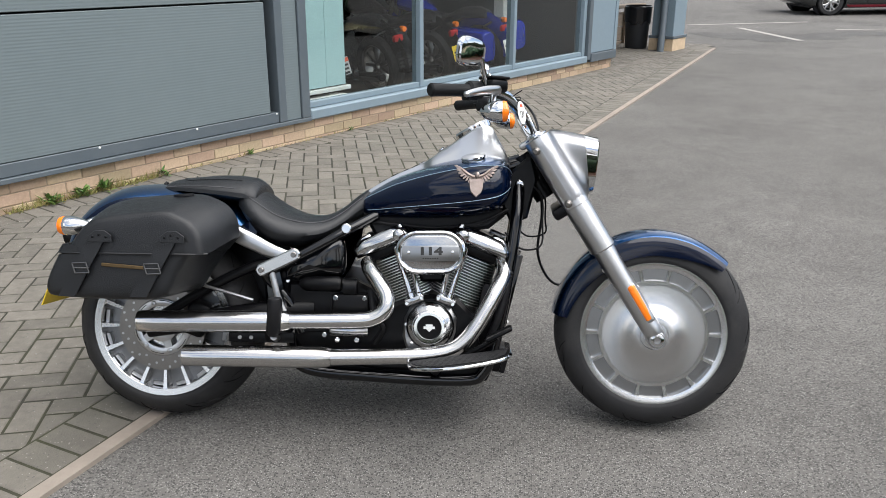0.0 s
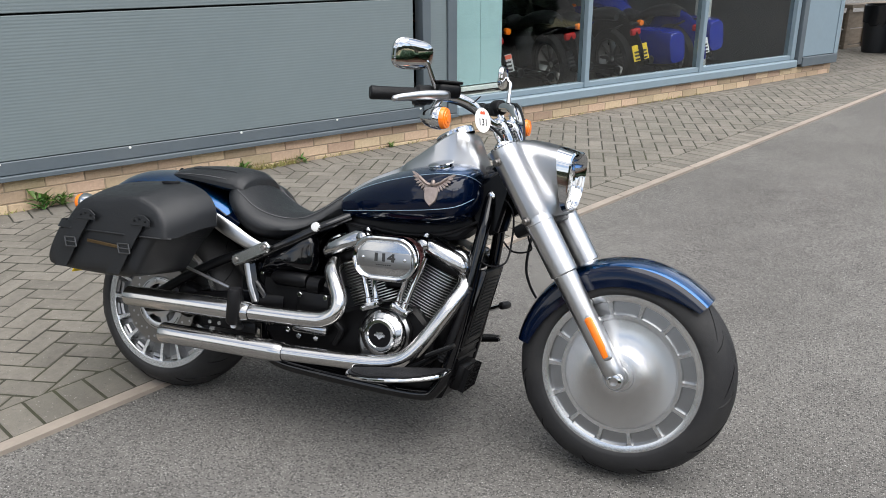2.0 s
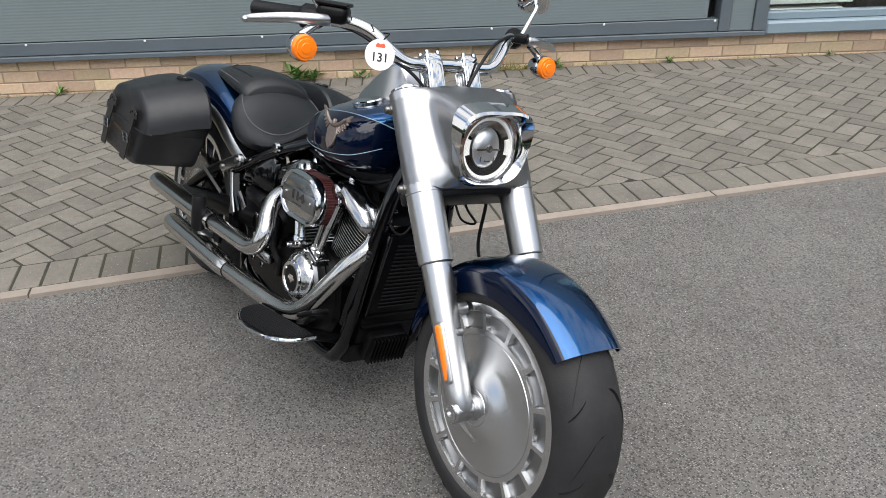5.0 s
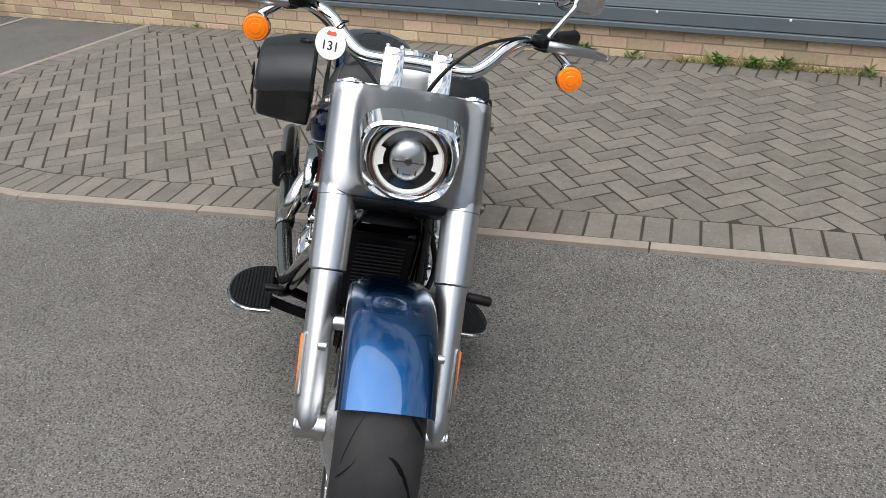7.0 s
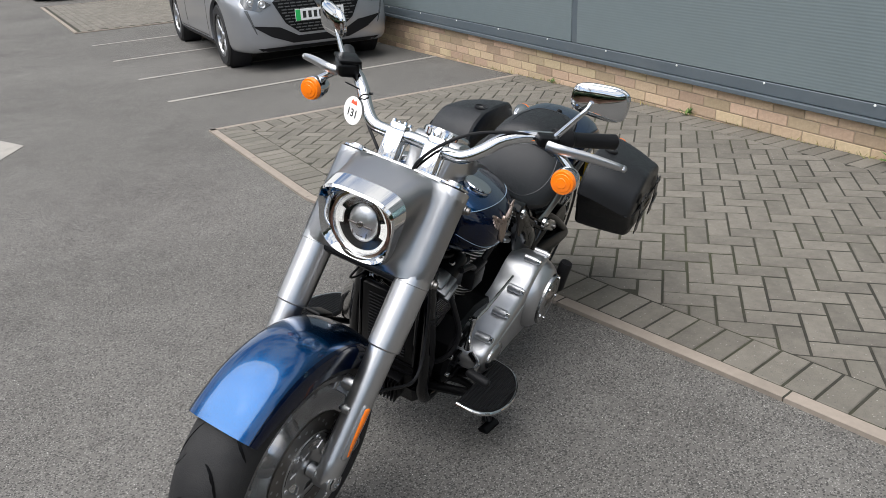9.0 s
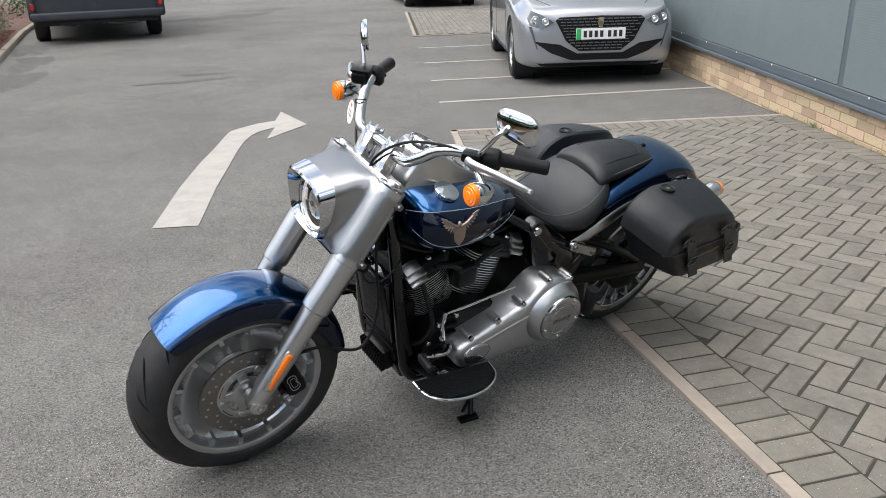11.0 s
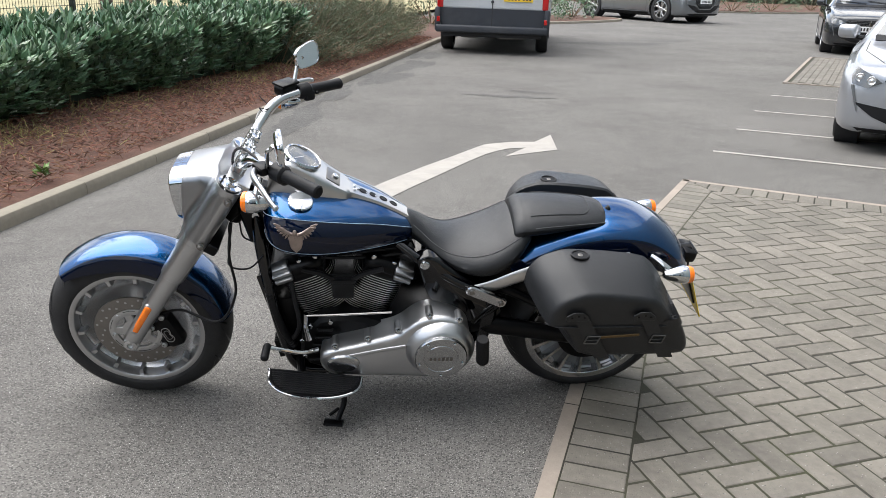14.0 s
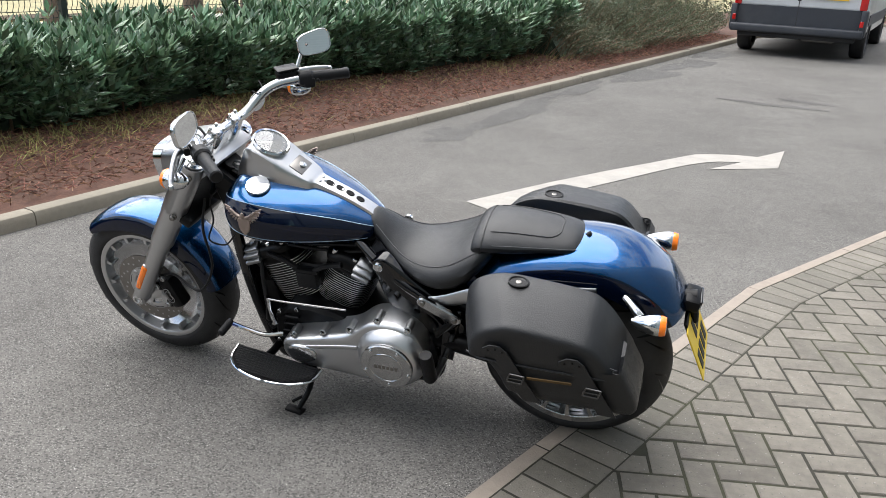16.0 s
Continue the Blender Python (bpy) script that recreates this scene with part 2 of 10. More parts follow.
M["steel"] = mat("brushed_steel", (0.54, 0.532, 0.52), 0.18, metal=1.0, vary=0.02, scale=6, stretch=(1, 12, 12))
M["steel_dark"] = mat("disc_steel", (0.23, 0.218, 0.205), 0.34, metal=1.0, vary=0.08, scale=15)
M["brushed_disc"] = mat("spun_aluminium", (0.58, 0.584, 0.59), 0.27, metal=1.0, vary=0.015, scale=14)
spun = M["brushed_disc"].node_tree
turned = spun.nodes.new("ShaderNodeTangent")            # fine rings left by the lathe
turned.direction_type, turned.axis = "RADIAL", "Y"
spun.nodes["Principled BSDF"].inputs["Anisotropic"].default_value = 0.7
spun.links.new(turned.outputs["Tangent"], spun.nodes["Principled BSDF"].inputs["Tangent"])
M["blue"] = mat("metallic_blue", (0.0003, 0.054, 0.168), 0.27, metal=1.0, coat=1.0, vary=0.05, scale=200)
M["navy"] = mat("black_blue_paint", (0.0008, 0.0036, 0.0150), 0.08, spec=0.30, coat=0.15, vary=0.08, scale=12)
M["pin"] = mat("silver_pinstripe", (0.42, 0.55, 0.68), 0.3, metal=0.5)
M["bronze"] = mat("bronze_badge", (0.34, 0.275, 0.245), 0.40, metal=1.0, vary=0.2, scale=60, bump=0.4, bump_scale=200)
M["brass"] = mat("brass_plate", (0.14, 0.095, 0.05), 0.38, metal=1.0, vary=0.15, scale=40)
M["nacelle"] = mat("polished_nacelle", (0.57, 0.575, 0.585), 0.30, metal=1.0, vary=0.01, scale=30)
M["buckle"] = mat("dark_buckle", (0.14, 0.14, 0.14), 0.35, metal=1.0)
M["amber"] = mat("amber_lens", (0.95, 0.21, 0.01), 0.12, coat=0.5, vary=0.05, scale=40)
M["red"] = mat("red_lens", (0.45, 0.008, 0.008), 0.15, coat=0.5)
M["filter"] = mat("red_filter", (0.07, 0.014, 0.014), 0.7, vary=0.2, scale=40)
M["halo"] = mat("halo_white", (0.88, 0.88, 0.86), 0.25, coat=0.5)
halo_in = M["halo"].node_tree.nodes["Principled BSDF"].inputs      # lit running lamp
halo_in["Emission Color"].default_value, halo_in["Emission Strength"].default_value = (1, 0.98, 0.94, 1), 0.12
M["tag"] = mat("white_card", (0.82, 0.80, 0.78), 0.5)
M["ink"] = mat("black_ink", (0.02, 0.02, 0.02), 0.6)
M["logo_red"] = mat("red_orange_ink", (0.70, 0.10, 0.04), 0.6)
M["plate_y"] = mat("yellow_plate", (0.80, 0.56, 0.03), 0.4)
M["plate_w"] = mat("white_plate", (0.78, 0.78, 0.78), 0.4)
M["plate_g"] = mat("green_plate_flash", (0.02, 0.42, 0.10), 0.4)
M["car_silver"] = mat("silver_car_paint", (0.36, 0.37, 0.39), 0.34, metal=0.7, coat=1.0, vary=0.03, scale=100)
M["car_grey"] = mat("grey_car_paint", (0.17, 0.18, 0.19), 0.25, metal=0.6, coat=1.0, vary=0.03, scale=100)
M["car_dark"] = mat("dark_car_paint", (0.025, 0.027, 0.03), 0.2, metal=0.4, coat=1.0)
M["van_silver"] = mat("silver_van_paint", (0.52, 0.54, 0.56), 0.42, metal=0.5, coat=0.6, vary=0.05, scale=6, dirt=(0.2, 0.2, 0.19), dirt_amount=0.3)
M["bumper"] = mat("grey_bumper_plastic", (0.035, 0.036, 0.038), 0.6, vary=0.15, scale=8)
M["car_green"] = mat("dark_green_grey_paint", (0.022, 0.024, 0.024), 0.25, metal=0.4, coat=1.0)
M["red_sill"] = mat("red_trim", (0.30, 0.02, 0.04), 0.4, vary=0.05, scale=5)
M["grille_bar"] = mat("grille_grey", (0.16, 0.165, 0.17), 0.3, metal=0.6)
M["van_band"] = mat("van_plastic", (0.022, 0.026, 0.034), 0.55, vary=0.12, scale=5, dirt=(0.1, 0.1, 0.1), dirt_amount=0.3)
M["van_rim"] = mat("steel_rim", (0.06, 0.06, 0.065), 0.5, vary=0.2, scale=8)
M["lens"] = mat("lamp_lens", (0.09, 0.095, 0.10), 0.08, coat=1.0, vary=0.25, scale=25)
M["shop_blue"] = mat("royal_blue_paint", (0.008, 0.03, 0.36), 0.15, metal=0.2, coat=1.0)
M["bin"] = mat("bin_plastic", (0.018, 0.02, 0.024), 0.45, vary=0.15, scale=4)
M["liner"] = mat("bin_liner", (0.008, 0.008, 0.009), 0.22, bump=0.5, bump_scale=25, vary=0.2, scale=6)
M["plate_grey"] = mat("grey_dealer_plate", (0.45, 0.45, 0.46), 0.4)
M["lamp_glow"] = mat("lamp_reflector", (0.85, 0.86, 0.88), 0.32, metal=1.0)

glass = bpy.data.materials.new("clear_glass")
glass.use_nodes = True
gb = glass.node_tree.nodes["Principled BSDF"]
gb.inputs["Transmission Weight"].default_value, gb.inputs["Roughness"].default_value, gb.inputs["IOR"].default_value = 1.0, 0.0, 1.45
M["glass"] = glass
# tint added to dim the view into the shop
solar = bpy.data.materials.new("solar_glass")
solar.use_nodes = True
sb = solar.node_tree.nodes["Principled BSDF"]
sb.inputs["Base Color"].default_value = (0.60, 0.65, 0.65, 1)
sb.inputs["Transmission Weight"].default_value, sb.inputs["Roughness"].default_value, sb.inputs["IOR"].default_value = 1.0, 0.0, 1.5
M["solar"] = solar
dg = bpy.data.materials.new("tinted_glass")
dg.use_nodes = True
db = dg.node_tree.nodes["Principled BSDF"]
db.inputs["Base Color"].default_value, db.inputs["Roughness"].default_value, db.inputs["Coat Weight"].default_value = (0.012, 0.014, 0.015, 1), 0.04, 1.0
M["tint"] = dg
mi_ = bpy.data.materials.new("mirror_glass")
mi_.use_nodes = True
mb = mi_.node_tree.nodes["Principled BSDF"]
mb.inputs["Base Color"].default_value, mb.inputs["Roughness"].default_value, mb.inputs["Metallic"].default_value = (0.86, 0.88, 0.89, 1), 0.02, 1.0
M["mirror"] = mi_


def ribs(m, period, depth, axis=2):
    """Fine horizontal ribs pressed into sheet metal, as relief."""
    n, l = m.node_tree.nodes, m.node_tree.links
    tc = next(x for x in n if x.bl_idname == "ShaderNodeTexCoord")
    w = n.new("ShaderNodeTexWave")
    w.wave_type, w.bands_direction, w.wave_profile = "BANDS", "XYZ"[axis], "SIN"
    w.inputs["Scale"].default_value = 2 * math.pi / period / 20.0
    l.new(tc.outputs["Object"], w.inputs["Vector"])
    bp = n.new("ShaderNodeBump")
    bp.inputs["Strength"].default_value, bp.inputs["Distance"].default_value = 1.0, depth
    l.new(w.outputs["Fac"], bp.inputs["Height"])
    l.new(bp.outputs["Normal"], n["Principled BSDF"].inputs["Normal"])


ribs(M["clad"], 0.019, 0.00050)

# ---- building blocks ----
def obj(name, bm, material, parent=None, label="", smooth=35, world_m=None):
    me = bpy.data.meshes.new(name)
    bm.normal_update()
    bm.to_mesh(me)
    bm.free()
    mats = material if isinstance(material, (list, tuple)) else [material]
    for x in mats:
        me.materials.append(x)
    if smooth:
        me.shade_smooth()
        me.set_sharp_from_angle(angle=radians(smooth))
    ob = new(name, me)
    if parent is not None:
        ob.parent = parent
    if world_m is not None:
        ob.matrix_basis = world_m
    if label:
        ob["label"] = label
    return ob


def part(name, bm, material, parent, label="", smooth=35):
    return obj(name, bm, material, parent, label, smooth)


def empty(name, m=None, **tags):
    ob = new(name)
    ob.empty_display_size = 0.1
    if m is not None:
        ob.matrix_basis = m
    return tagged(ob, **tags)


def B():
    return bmesh.new()


def rings(bm, loops, caps=True, closed=False, cyclic=True, mi=0):
    """A skin over a row of rings with the same number of points."""
    vs = [[bm.verts.new(p) for p in r] for r in loops]
    k = len(vs[0])
    pairs = list(zip(vs, vs[1:] + vs[:1])) if closed else list(zip(vs, vs[1:]))
    for a, b in pairs:
        for i in range(k if cyclic else k - 1):
            j = (i + 1) % k
            try:
                bm.faces.new((a[i], a[j], b[j], b[i])).material_index = mi
            except ValueError:
                pass
    if caps and not closed and cyclic:
        for r, flip in ((vs[0], True), (vs[-1], False)):
            try:
                bm.faces.new(list(reversed(r)) if flip else r).material_index = mi
            except ValueError:
                pass
    return bm


def fix(bm):
    bmesh.ops.recalc_face_normals(bm, faces=bm.faces)
    return bm


def smooth_path(pts, n=8):
    """Catmull-Rom through the points."""
    p = [Vector(q) for q in pts]
    p = [2 * p[0] - p[1]] + p + [2 * p[-1] - p[-2]]
    res = []
    for i in range(1, len(p) - 2):
        a, b, c, d = p[i - 1:i + 3]
        for k in range(n):
            t = k / n
            res.append(0.5 * ((2 * b) + (c - a) * t + (2 * a - 5 * b + 4 * c - d) * t * t + (3 * b - a - 3 * c + d) * t ** 3))
    return res + [p[-2]]


def lerp_list(vals, u):
    x = u * (len(vals) - 1)
    i = min(int(x), len(vals) - 2)
    return vals[i] + (vals[i + 1] - vals[i]) * (x - i)


def tube(bm, pts, r, seg=12, flat=1.0, caps=True, up=(0, 0, 1), mi=0, round_end=False):
    """A tube along points; r: one radius or a list; flat: height over width."""
    p = [Vector(q) for q in pts]
    n = len(p)
    rr = [lerp_list(r, i / (n - 1)) for i in range(n)] if isinstance(r, (list, tuple)) else [r] * n
    if round_end:
        t0, t1 = (p[0] - p[1]).normalized(), (p[-1] - p[-2]).normalized()
        heads = [(p[0] + t0 * rr[0] * s, rr[0] * c) for s, c in ((0.55, 0.35), (0.42, 0.75), (0.2, 0.95))]
        tails = [(p[-1] + t1 * rr[-1] * s, rr[-1] * c) for s, c in ((0.2, 0.95), (0.42, 0.75), (0.55, 0.35))]
        p = [h[0] for h in heads] + p + [h[0] for h in tails]
        rr = [h[1] for h in heads] + rr + [h[1] for h in tails]
        n = len(p)
    loops, side = [], None
    for i in range(n):
        t = (p[min(i + 1, n - 1)] - p[max(i - 1, 0)]).normalized()
        if side is None:
            side = t.cross(Vector(up))
            if side.length < 1e-4:
                side = t.cross(Vector((1, 0, 0)))
        side = (side - t * side.dot(t)).normalized()
        top = side.cross(t)
        loops.append([p[i] + rr[i] * (math.cos(a) * side + flat * math.sin(a) * top) for a in (2 * math.pi * k / seg for k in range(seg))])
    rings(bm, loops, caps, mi=mi)
    return bm


def lathe(bm, prof, m=None, seg=32, caps=True, closed=False, mi=0):
    """prof: (radius, height) along the z axis of m."""
    m = m or Matrix.Identity(4)
    loops = [[m @ Vector((max(r, 1e-4) * math.cos(a), max(r, 1e-4) * math.sin(a), h)) for a in (2 * math.pi * k / seg for k in range(seg))] for r, h in prof]
    rings(bm, loops, caps, closed, mi=mi)
    return bm


def box(bm, sx, sy, sz, m=None, bevel=0.0, seg=2, mi=0):
    """A box with its middle at the origin of m."""
    r = bmesh.ops.create_cube(bm, size=1.0)
    vs = r["verts"]
    bmesh.ops.scale(bm, vec=(sx, sy, sz), verts=vs)
    if bevel:
        es = list({e for v in vs for e in v.link_edges})
        r2 = bmesh.ops.bevel(bm, geom=es, offset=bevel, segments=seg, affect="EDGES", profile=0.5)
        vs = list({v for f in r2["faces"] for v in f.verts} | {v for v in vs if v.is_valid})
    if m is not None:
        bmesh.ops.transform(bm, matrix=m, verts=vs)
    if mi:
        for f in {f for v in vs for f in v.link_faces}:
            f.material_index = mi
    return bm


def outline_prism(bm, pts, y0, y1, chamfer=0.004, m=None, mi=0, axis="y"):
    """A plate from an outline in x, z (axis y) or x, y (axis z), with softened rims."""
    m = m or Matrix.Identity(4)
    k = len(pts)
    area = sum(pts[i][0] * pts[(i + 1) % k][1] - pts[(i + 1) % k][0] * pts[i][1] for i in range(k))
    if area < 0:
        pts = list(reversed(pts))

    def inset(d):
        res = []
        for i in range(k):
            a, b, c = (Vector(pts[(i + j) % k]).to_2d() for j in (-1, 0, 1))
            u, v = (b - a).normalized(), (c - b).normalized()
            nu, nv = Vector((-u.y, u.x)), Vector((-v.y, v.x))
            w = nu + nv
            w = w / max(w.length_squared / 2, 0.35) if w.length > 1e-6 else nu
            res.append(b + w * d)
        return res

    def lift(q, h):
        return m @ (Vector((q[0], h, q[1])) if axis == "y" else Vector((q[0], q[1], h)))

    s = 1 if y1 > y0 else -1
    lv = [(chamfer, y0), (0, y0 + s * chamfer), (0, y1 - s * chamfer), (chamfer, y1)] if chamfer else [(0, y0), (0, y1)]
    rings(bm, [[lift(q, h) for q in inset(d)] for d, h in lv], mi=mi)
    return bm


def axis_to(p, d):
    """A pose at p whose z axis points along d."""
    return Matrix.Translation(p) @ Vector(d).to_track_quat("Z", "Y").to_matrix().to_4x4()


def bolt(bm, p, d, r=0.008, h=0.006, seg=6, mi=0):
    lathe(bm, [(r, 0), (r, h * 0.8), (r * 0.8, h)], axis_to(p, d), seg, mi=mi)


def arc(cx, cz, r, a0, a1, n):
    return [(cx + r * math.cos(radians(a0 + (a1 - a0) * i / n)), cz + r * math.sin(radians(a0 + (a1 - a0) * i / n))) for i in range(n + 1)]


def text_mesh(words, size, m, material, parent, name="lettering", depth=0.0006, bold=0.0, align="CENTER"):
    cu = bpy.data.curves.new(name, "FONT")
    cu.body, cu.size, cu.extrude, cu.offset = words, size, depth, bold
    cu.align_x, cu.align_y = align, "CENTER"
    tmp = bpy.data.objects.new(name, cu)
    scene.collection.objects.link(tmp)
    me = bpy.data.meshes.new_from_object(tmp.evaluated_get(bpy.context.evaluated_depsgraph_get()))
    bpy.data.objects.remove(tmp)
    bpy.data.curves.remove(cu)
    me.materials.clear()
    me.materials.append(material)
    ob = new(name, me)
    ob.parent = parent
    ob.matrix_basis = m
    return ob

# ---- ground, paving, road marks ----
W0, WDIR = Vector((-4.721, 0.461, 0)), Vector((0.5187, 0.855, 0)).normalized()
WIN = Vector((-WDIR.y, WDIR.x, 0))                 # into the building


def ground_z(x, y):
    """The yard falls gently beyond the parked motorcycle, along the building."""
    s = (Vector((x, y, 0)) - W0).dot(WDIR)
    d = max(0.0, s - 3.5)
    return -0.0155 * d * d / (d + 1.5) if d < 16 else -0.0155 * 16 * 16 / 17.5


def grid_lines(lo, hi, near0, near1, step):
    v = [lo, lo * 0.6 + near0 * 0.4, near0 - 12]
    x = near0
    while x <= near1:
        v.append(x)
        x += step
    return v + [near1 + 12, hi * 0.6 + near1 * 0.4, hi]


bm = B()
xs, ys = grid_lines(-900, 900, -16, 16, 0.4), grid_lines(-900, 900, -26, 26, 0.4)
vv = [[bm.verts.new((x, y, ground_z(x, y))) for y in ys] for x in xs]
for i in range(len(xs) - 1):
    for j in range(len(ys) - 1):
        bm.faces.new((vv[i][j], vv[i + 1][j], vv[i + 1][j + 1], vv[i][j + 1]))
tagged(obj("ground", bm, M["asphalt"]), "worn grey asphalt yard with pale stone chips", "ground", kind="structure")

EDGE = [(3.64, 13.55), (-1.245, 0.710), (-2.235, -0.942), (-4.721, 0.461)]
END = W0 + WDIR * 16.1


def halfplane(a, b, inset):
    """Points to the right of a to b, moved inwards."""
    a, b = Vector((a[0], a[1])), Vector((b[0], b[1]))
    d = (b - a).normalized()
    nrm = Vector((d.y, -d.x))
    return nrm, nrm.dot(a) + inset


def clip(poly, planes):
    for nrm, c in planes:
        res = []
        for i in range(len(poly)):
            p, q = poly[i], poly[(i + 1) % len(poly)]
            dp, dq = nrm.dot(p) - c, nrm.dot(q) - c
            if dp >= 0:
                res.append(p)
            if (dp >= 0) != (dq >= 0):
                res.append(p + (q - p) * (dp / (dp - dq)))
        poly = res
        if len(poly) < 3:
            return []
    return poly


corners = EDGE + [(END.x, END.y)]
KW = 0.052                                           # edging stone width
bed_planes = [halfplane(corners[i], corners[(i + 1) % 5], 0) for i in range(5)]
inner = [halfplane(corners[i], corners[(i + 1) % 5], KW + 0.205 if i < 3 else (0.205 if i == 3 else 0.0)) for i in range(5)]
bm = B()
bed = clip([Vector(p) for p in ((-20, -20), (20, -20), (20, 30), (-20, 30))], bed_planes)
# joint sand under the blocks, in short strips so that it follows the fall
for k in range(60):
    s0, s1 = -3 + k * 0.35, -2.65 + k * 0.35
    strip = clip(bed, [(Vector((WDIR.x, WDIR.y)), Vector((WDIR.x, WDIR.y)).dot(Vector((W0.x, W0.y))) + s0),
                       (-Vector((WDIR.x, WDIR.y)), -(Vector((WDIR.x, WDIR.y)).dot(Vector((W0.x, W0.y))) + s1))])
    if strip:
        bm.faces.new([bm.verts.new((p.x, p.y, ground_z(p.x, p.y) + 0.0146)) for p in strip])
q0, q1, q2, q3 = (W0 + WDIR * a + WIN * b for a, b in ((12.37, 0.0), (15.9, 0.0), (15.9, 2.58), (12.37, 2.58)))
bm.faces.new([bm.verts.new((q.x, q.y, ground_z(q.x, q.y) + 0.0146)) for q in (q0, q1, q2, q3)])
pavement = tagged(obj("pavement", fix(bm), M["sand"], smooth=0), "herringbone block paving with mossy joints beside the building", "pavement", kind="structure")


def paver_mesh(poly, bm, z0=0.0, fall=False):
    """One block: flat top, chamfered rim, short sides; with fall, each corner follows the ground."""
    k = len(poly)
    c = sum(poly, Vector((0, 0))) / k
    top, mid, low = [], [], []
    for p in poly:
        d = (c - p)
        z = z0 + (ground_z(p.x, p.y) if fall else 0.0)
        top.append((*(p + d * min(0.4, 0.004 / max(d.length, 1e-3) * 1.3)), 0.017 + z))
        mid.append((p.x, p.y, 0.0138 + z))
        low.append((p.x, p.y, -0.005 + z))
    a, b_, c_ = ([bm.verts.new(q) for q in r] for r in (low, mid, top))
    for u, v in ((a, b_), (b_, c_)):
        for i in range(k):
            bm.faces.new((u[i], u[(i + 1) % k], v[(i + 1) % k], v[i]))
    bm.faces.new(c_)


def ccw(poly):
    a = sum(poly[i].x * poly[(i + 1) % len(poly)].y - poly[(i + 1) % len(poly)].x * poly[i].y for i in range(len(poly)))
    return poly if a > 0 else list(reversed(poly))


UA, UB, GAP = 0.1008, 0.0962, 0.0088
HA = math.atan2(WDIR.y, WDIR.x) - radians(45)       # the herringbone lies at 45 degrees to the wall
ha, hb = Vector((math.cos(HA), math.sin(HA))), Vector((-math.sin(HA), math.cos(HA)))
H0 = Vector((-1.177, 2.050)) + ha * 0.002 - hb * 0.057
rest, whole = B(), []
rnd = random.Random(4)
for i in range(-75, 150):
    for j in range(-75, 150):
        kind = (i + j) % 4
        if kind not in (0, 2):
            continue
        w, h = (2, 1) if kind == 2 else (1, 2)
        x0, y0, x1, y1 = i * UA + GAP / 2, j * UB + GAP / 2, (i + w) * UA - GAP / 2, (j + h) * UB - GAP / 2
        quad = [H0 + ha * x + hb * y for x, y in ((x0, y0), (x1, y0), (x1, y1), (x0, y1))]
        poly = clip(quad, inner)
        if not poly or len(poly) < 3:
            continue
        area = abs(sum(poly[a].x * poly[(a + 1) % len(poly)].y - poly[(a + 1) % len(poly)].x * poly[a].y for a in range(len(poly)))) / 2
        if area < 0.0012:
            continue
        mid = sum(poly, Vector((0, 0))) / len(poly)
        dz = rnd.uniform(-0.0009, 0.0015)
        if len(poly) == 4 and area > 0.0165:
            whole.append(((mid - Vector((-0.9, 2.7))).length, mid, 0 if kind == 2 else 90, dz))
        else:
            paver_mesh(ccw(poly), rest, dz, True)
whole.sort(key=lambda q: q[0])
for _, mid, turn, dz in whole[280:]:
    a, b_ = (ha, hb) if turn == 0 else (hb, -ha)
    hx, hy = (UA - GAP / 2, UB / 2 - GAP / 2) if turn == 0 else (UB - GAP / 2, UA / 2 - GAP / 2)
    paver_mesh(ccw([mid + a * x + b_ * y for x, y in ((-hx, -hy), (hx, -hy), (hx, hy), (-hx, hy))]), rest, dz, True)


# the same bond goes on into the recess beyond the shop window
w2, n2, o2 = Vector((WDIR.x, WDIR.y)), Vector((WIN.x, WIN.y)), Vector((W0.x, W0.y))
recess = [(w2, w2.dot(o2) + 12.37), (-w2, -(w2.dot(o2) + 15.9)), (n2, n2.dot(o2) + 0.004), (-n2, -(n2.dot(o2) + 2.58))]
for i in range(-75, 170):
    for j in range(-75, 170):
        kind = (i + j) % 4
        if kind not in (0, 2):
            continue
        w, h = (2, 1) if kind == 2 else (1, 2)
        x0, y0, x1, y1 = i * UA + GAP / 2, j * UB + GAP / 2, (i + w) * UA - GAP / 2, (j + h) * UB - GAP / 2
        if not 9.5 < (H0 + ha * x0 + hb * y0 - o2).dot(w2) < 17 or (H0 + ha * x0 + hb * y0 - o2).dot(n2) < -0.3:
            continue
        poly = clip([H0 + ha * x + hb * y for x, y in ((x0, y0), (x1, y0), (x1, y1), (x0, y1))], recess)
        if poly and len(poly) > 2:
            paver_mesh(ccw(poly), rest, rnd.uniform(-0.0009, 0.0015), True)


# border courses of blocks laid across the edge
def soldier(a, b, off, depth=0.2):
    a, b = Vector(a[:2]), Vector(b[:2])
    d = (b - a).normalized()
    nrm = Vector((d.y, -d.x))
    n_ = int((b - a).length / 0.104)
    for k in range(n_ + 1):
        p = a + d * (k * 0.104)
        q = [p + d * GAP / 2 + nrm * (off + GAP / 2), p + d * (0.104 - GAP / 2) + nrm * (off + GAP / 2),
             p + d * (0.104 - GAP / 2) + nrm * (off + depth), p + d * GAP / 2 + nrm * (off + depth)]
        poly = clip(q, [halfplane(corners[i], corners[(i + 1) % 5], KW if i < 3 else 0) for i in range(5)])
        yield poly, p


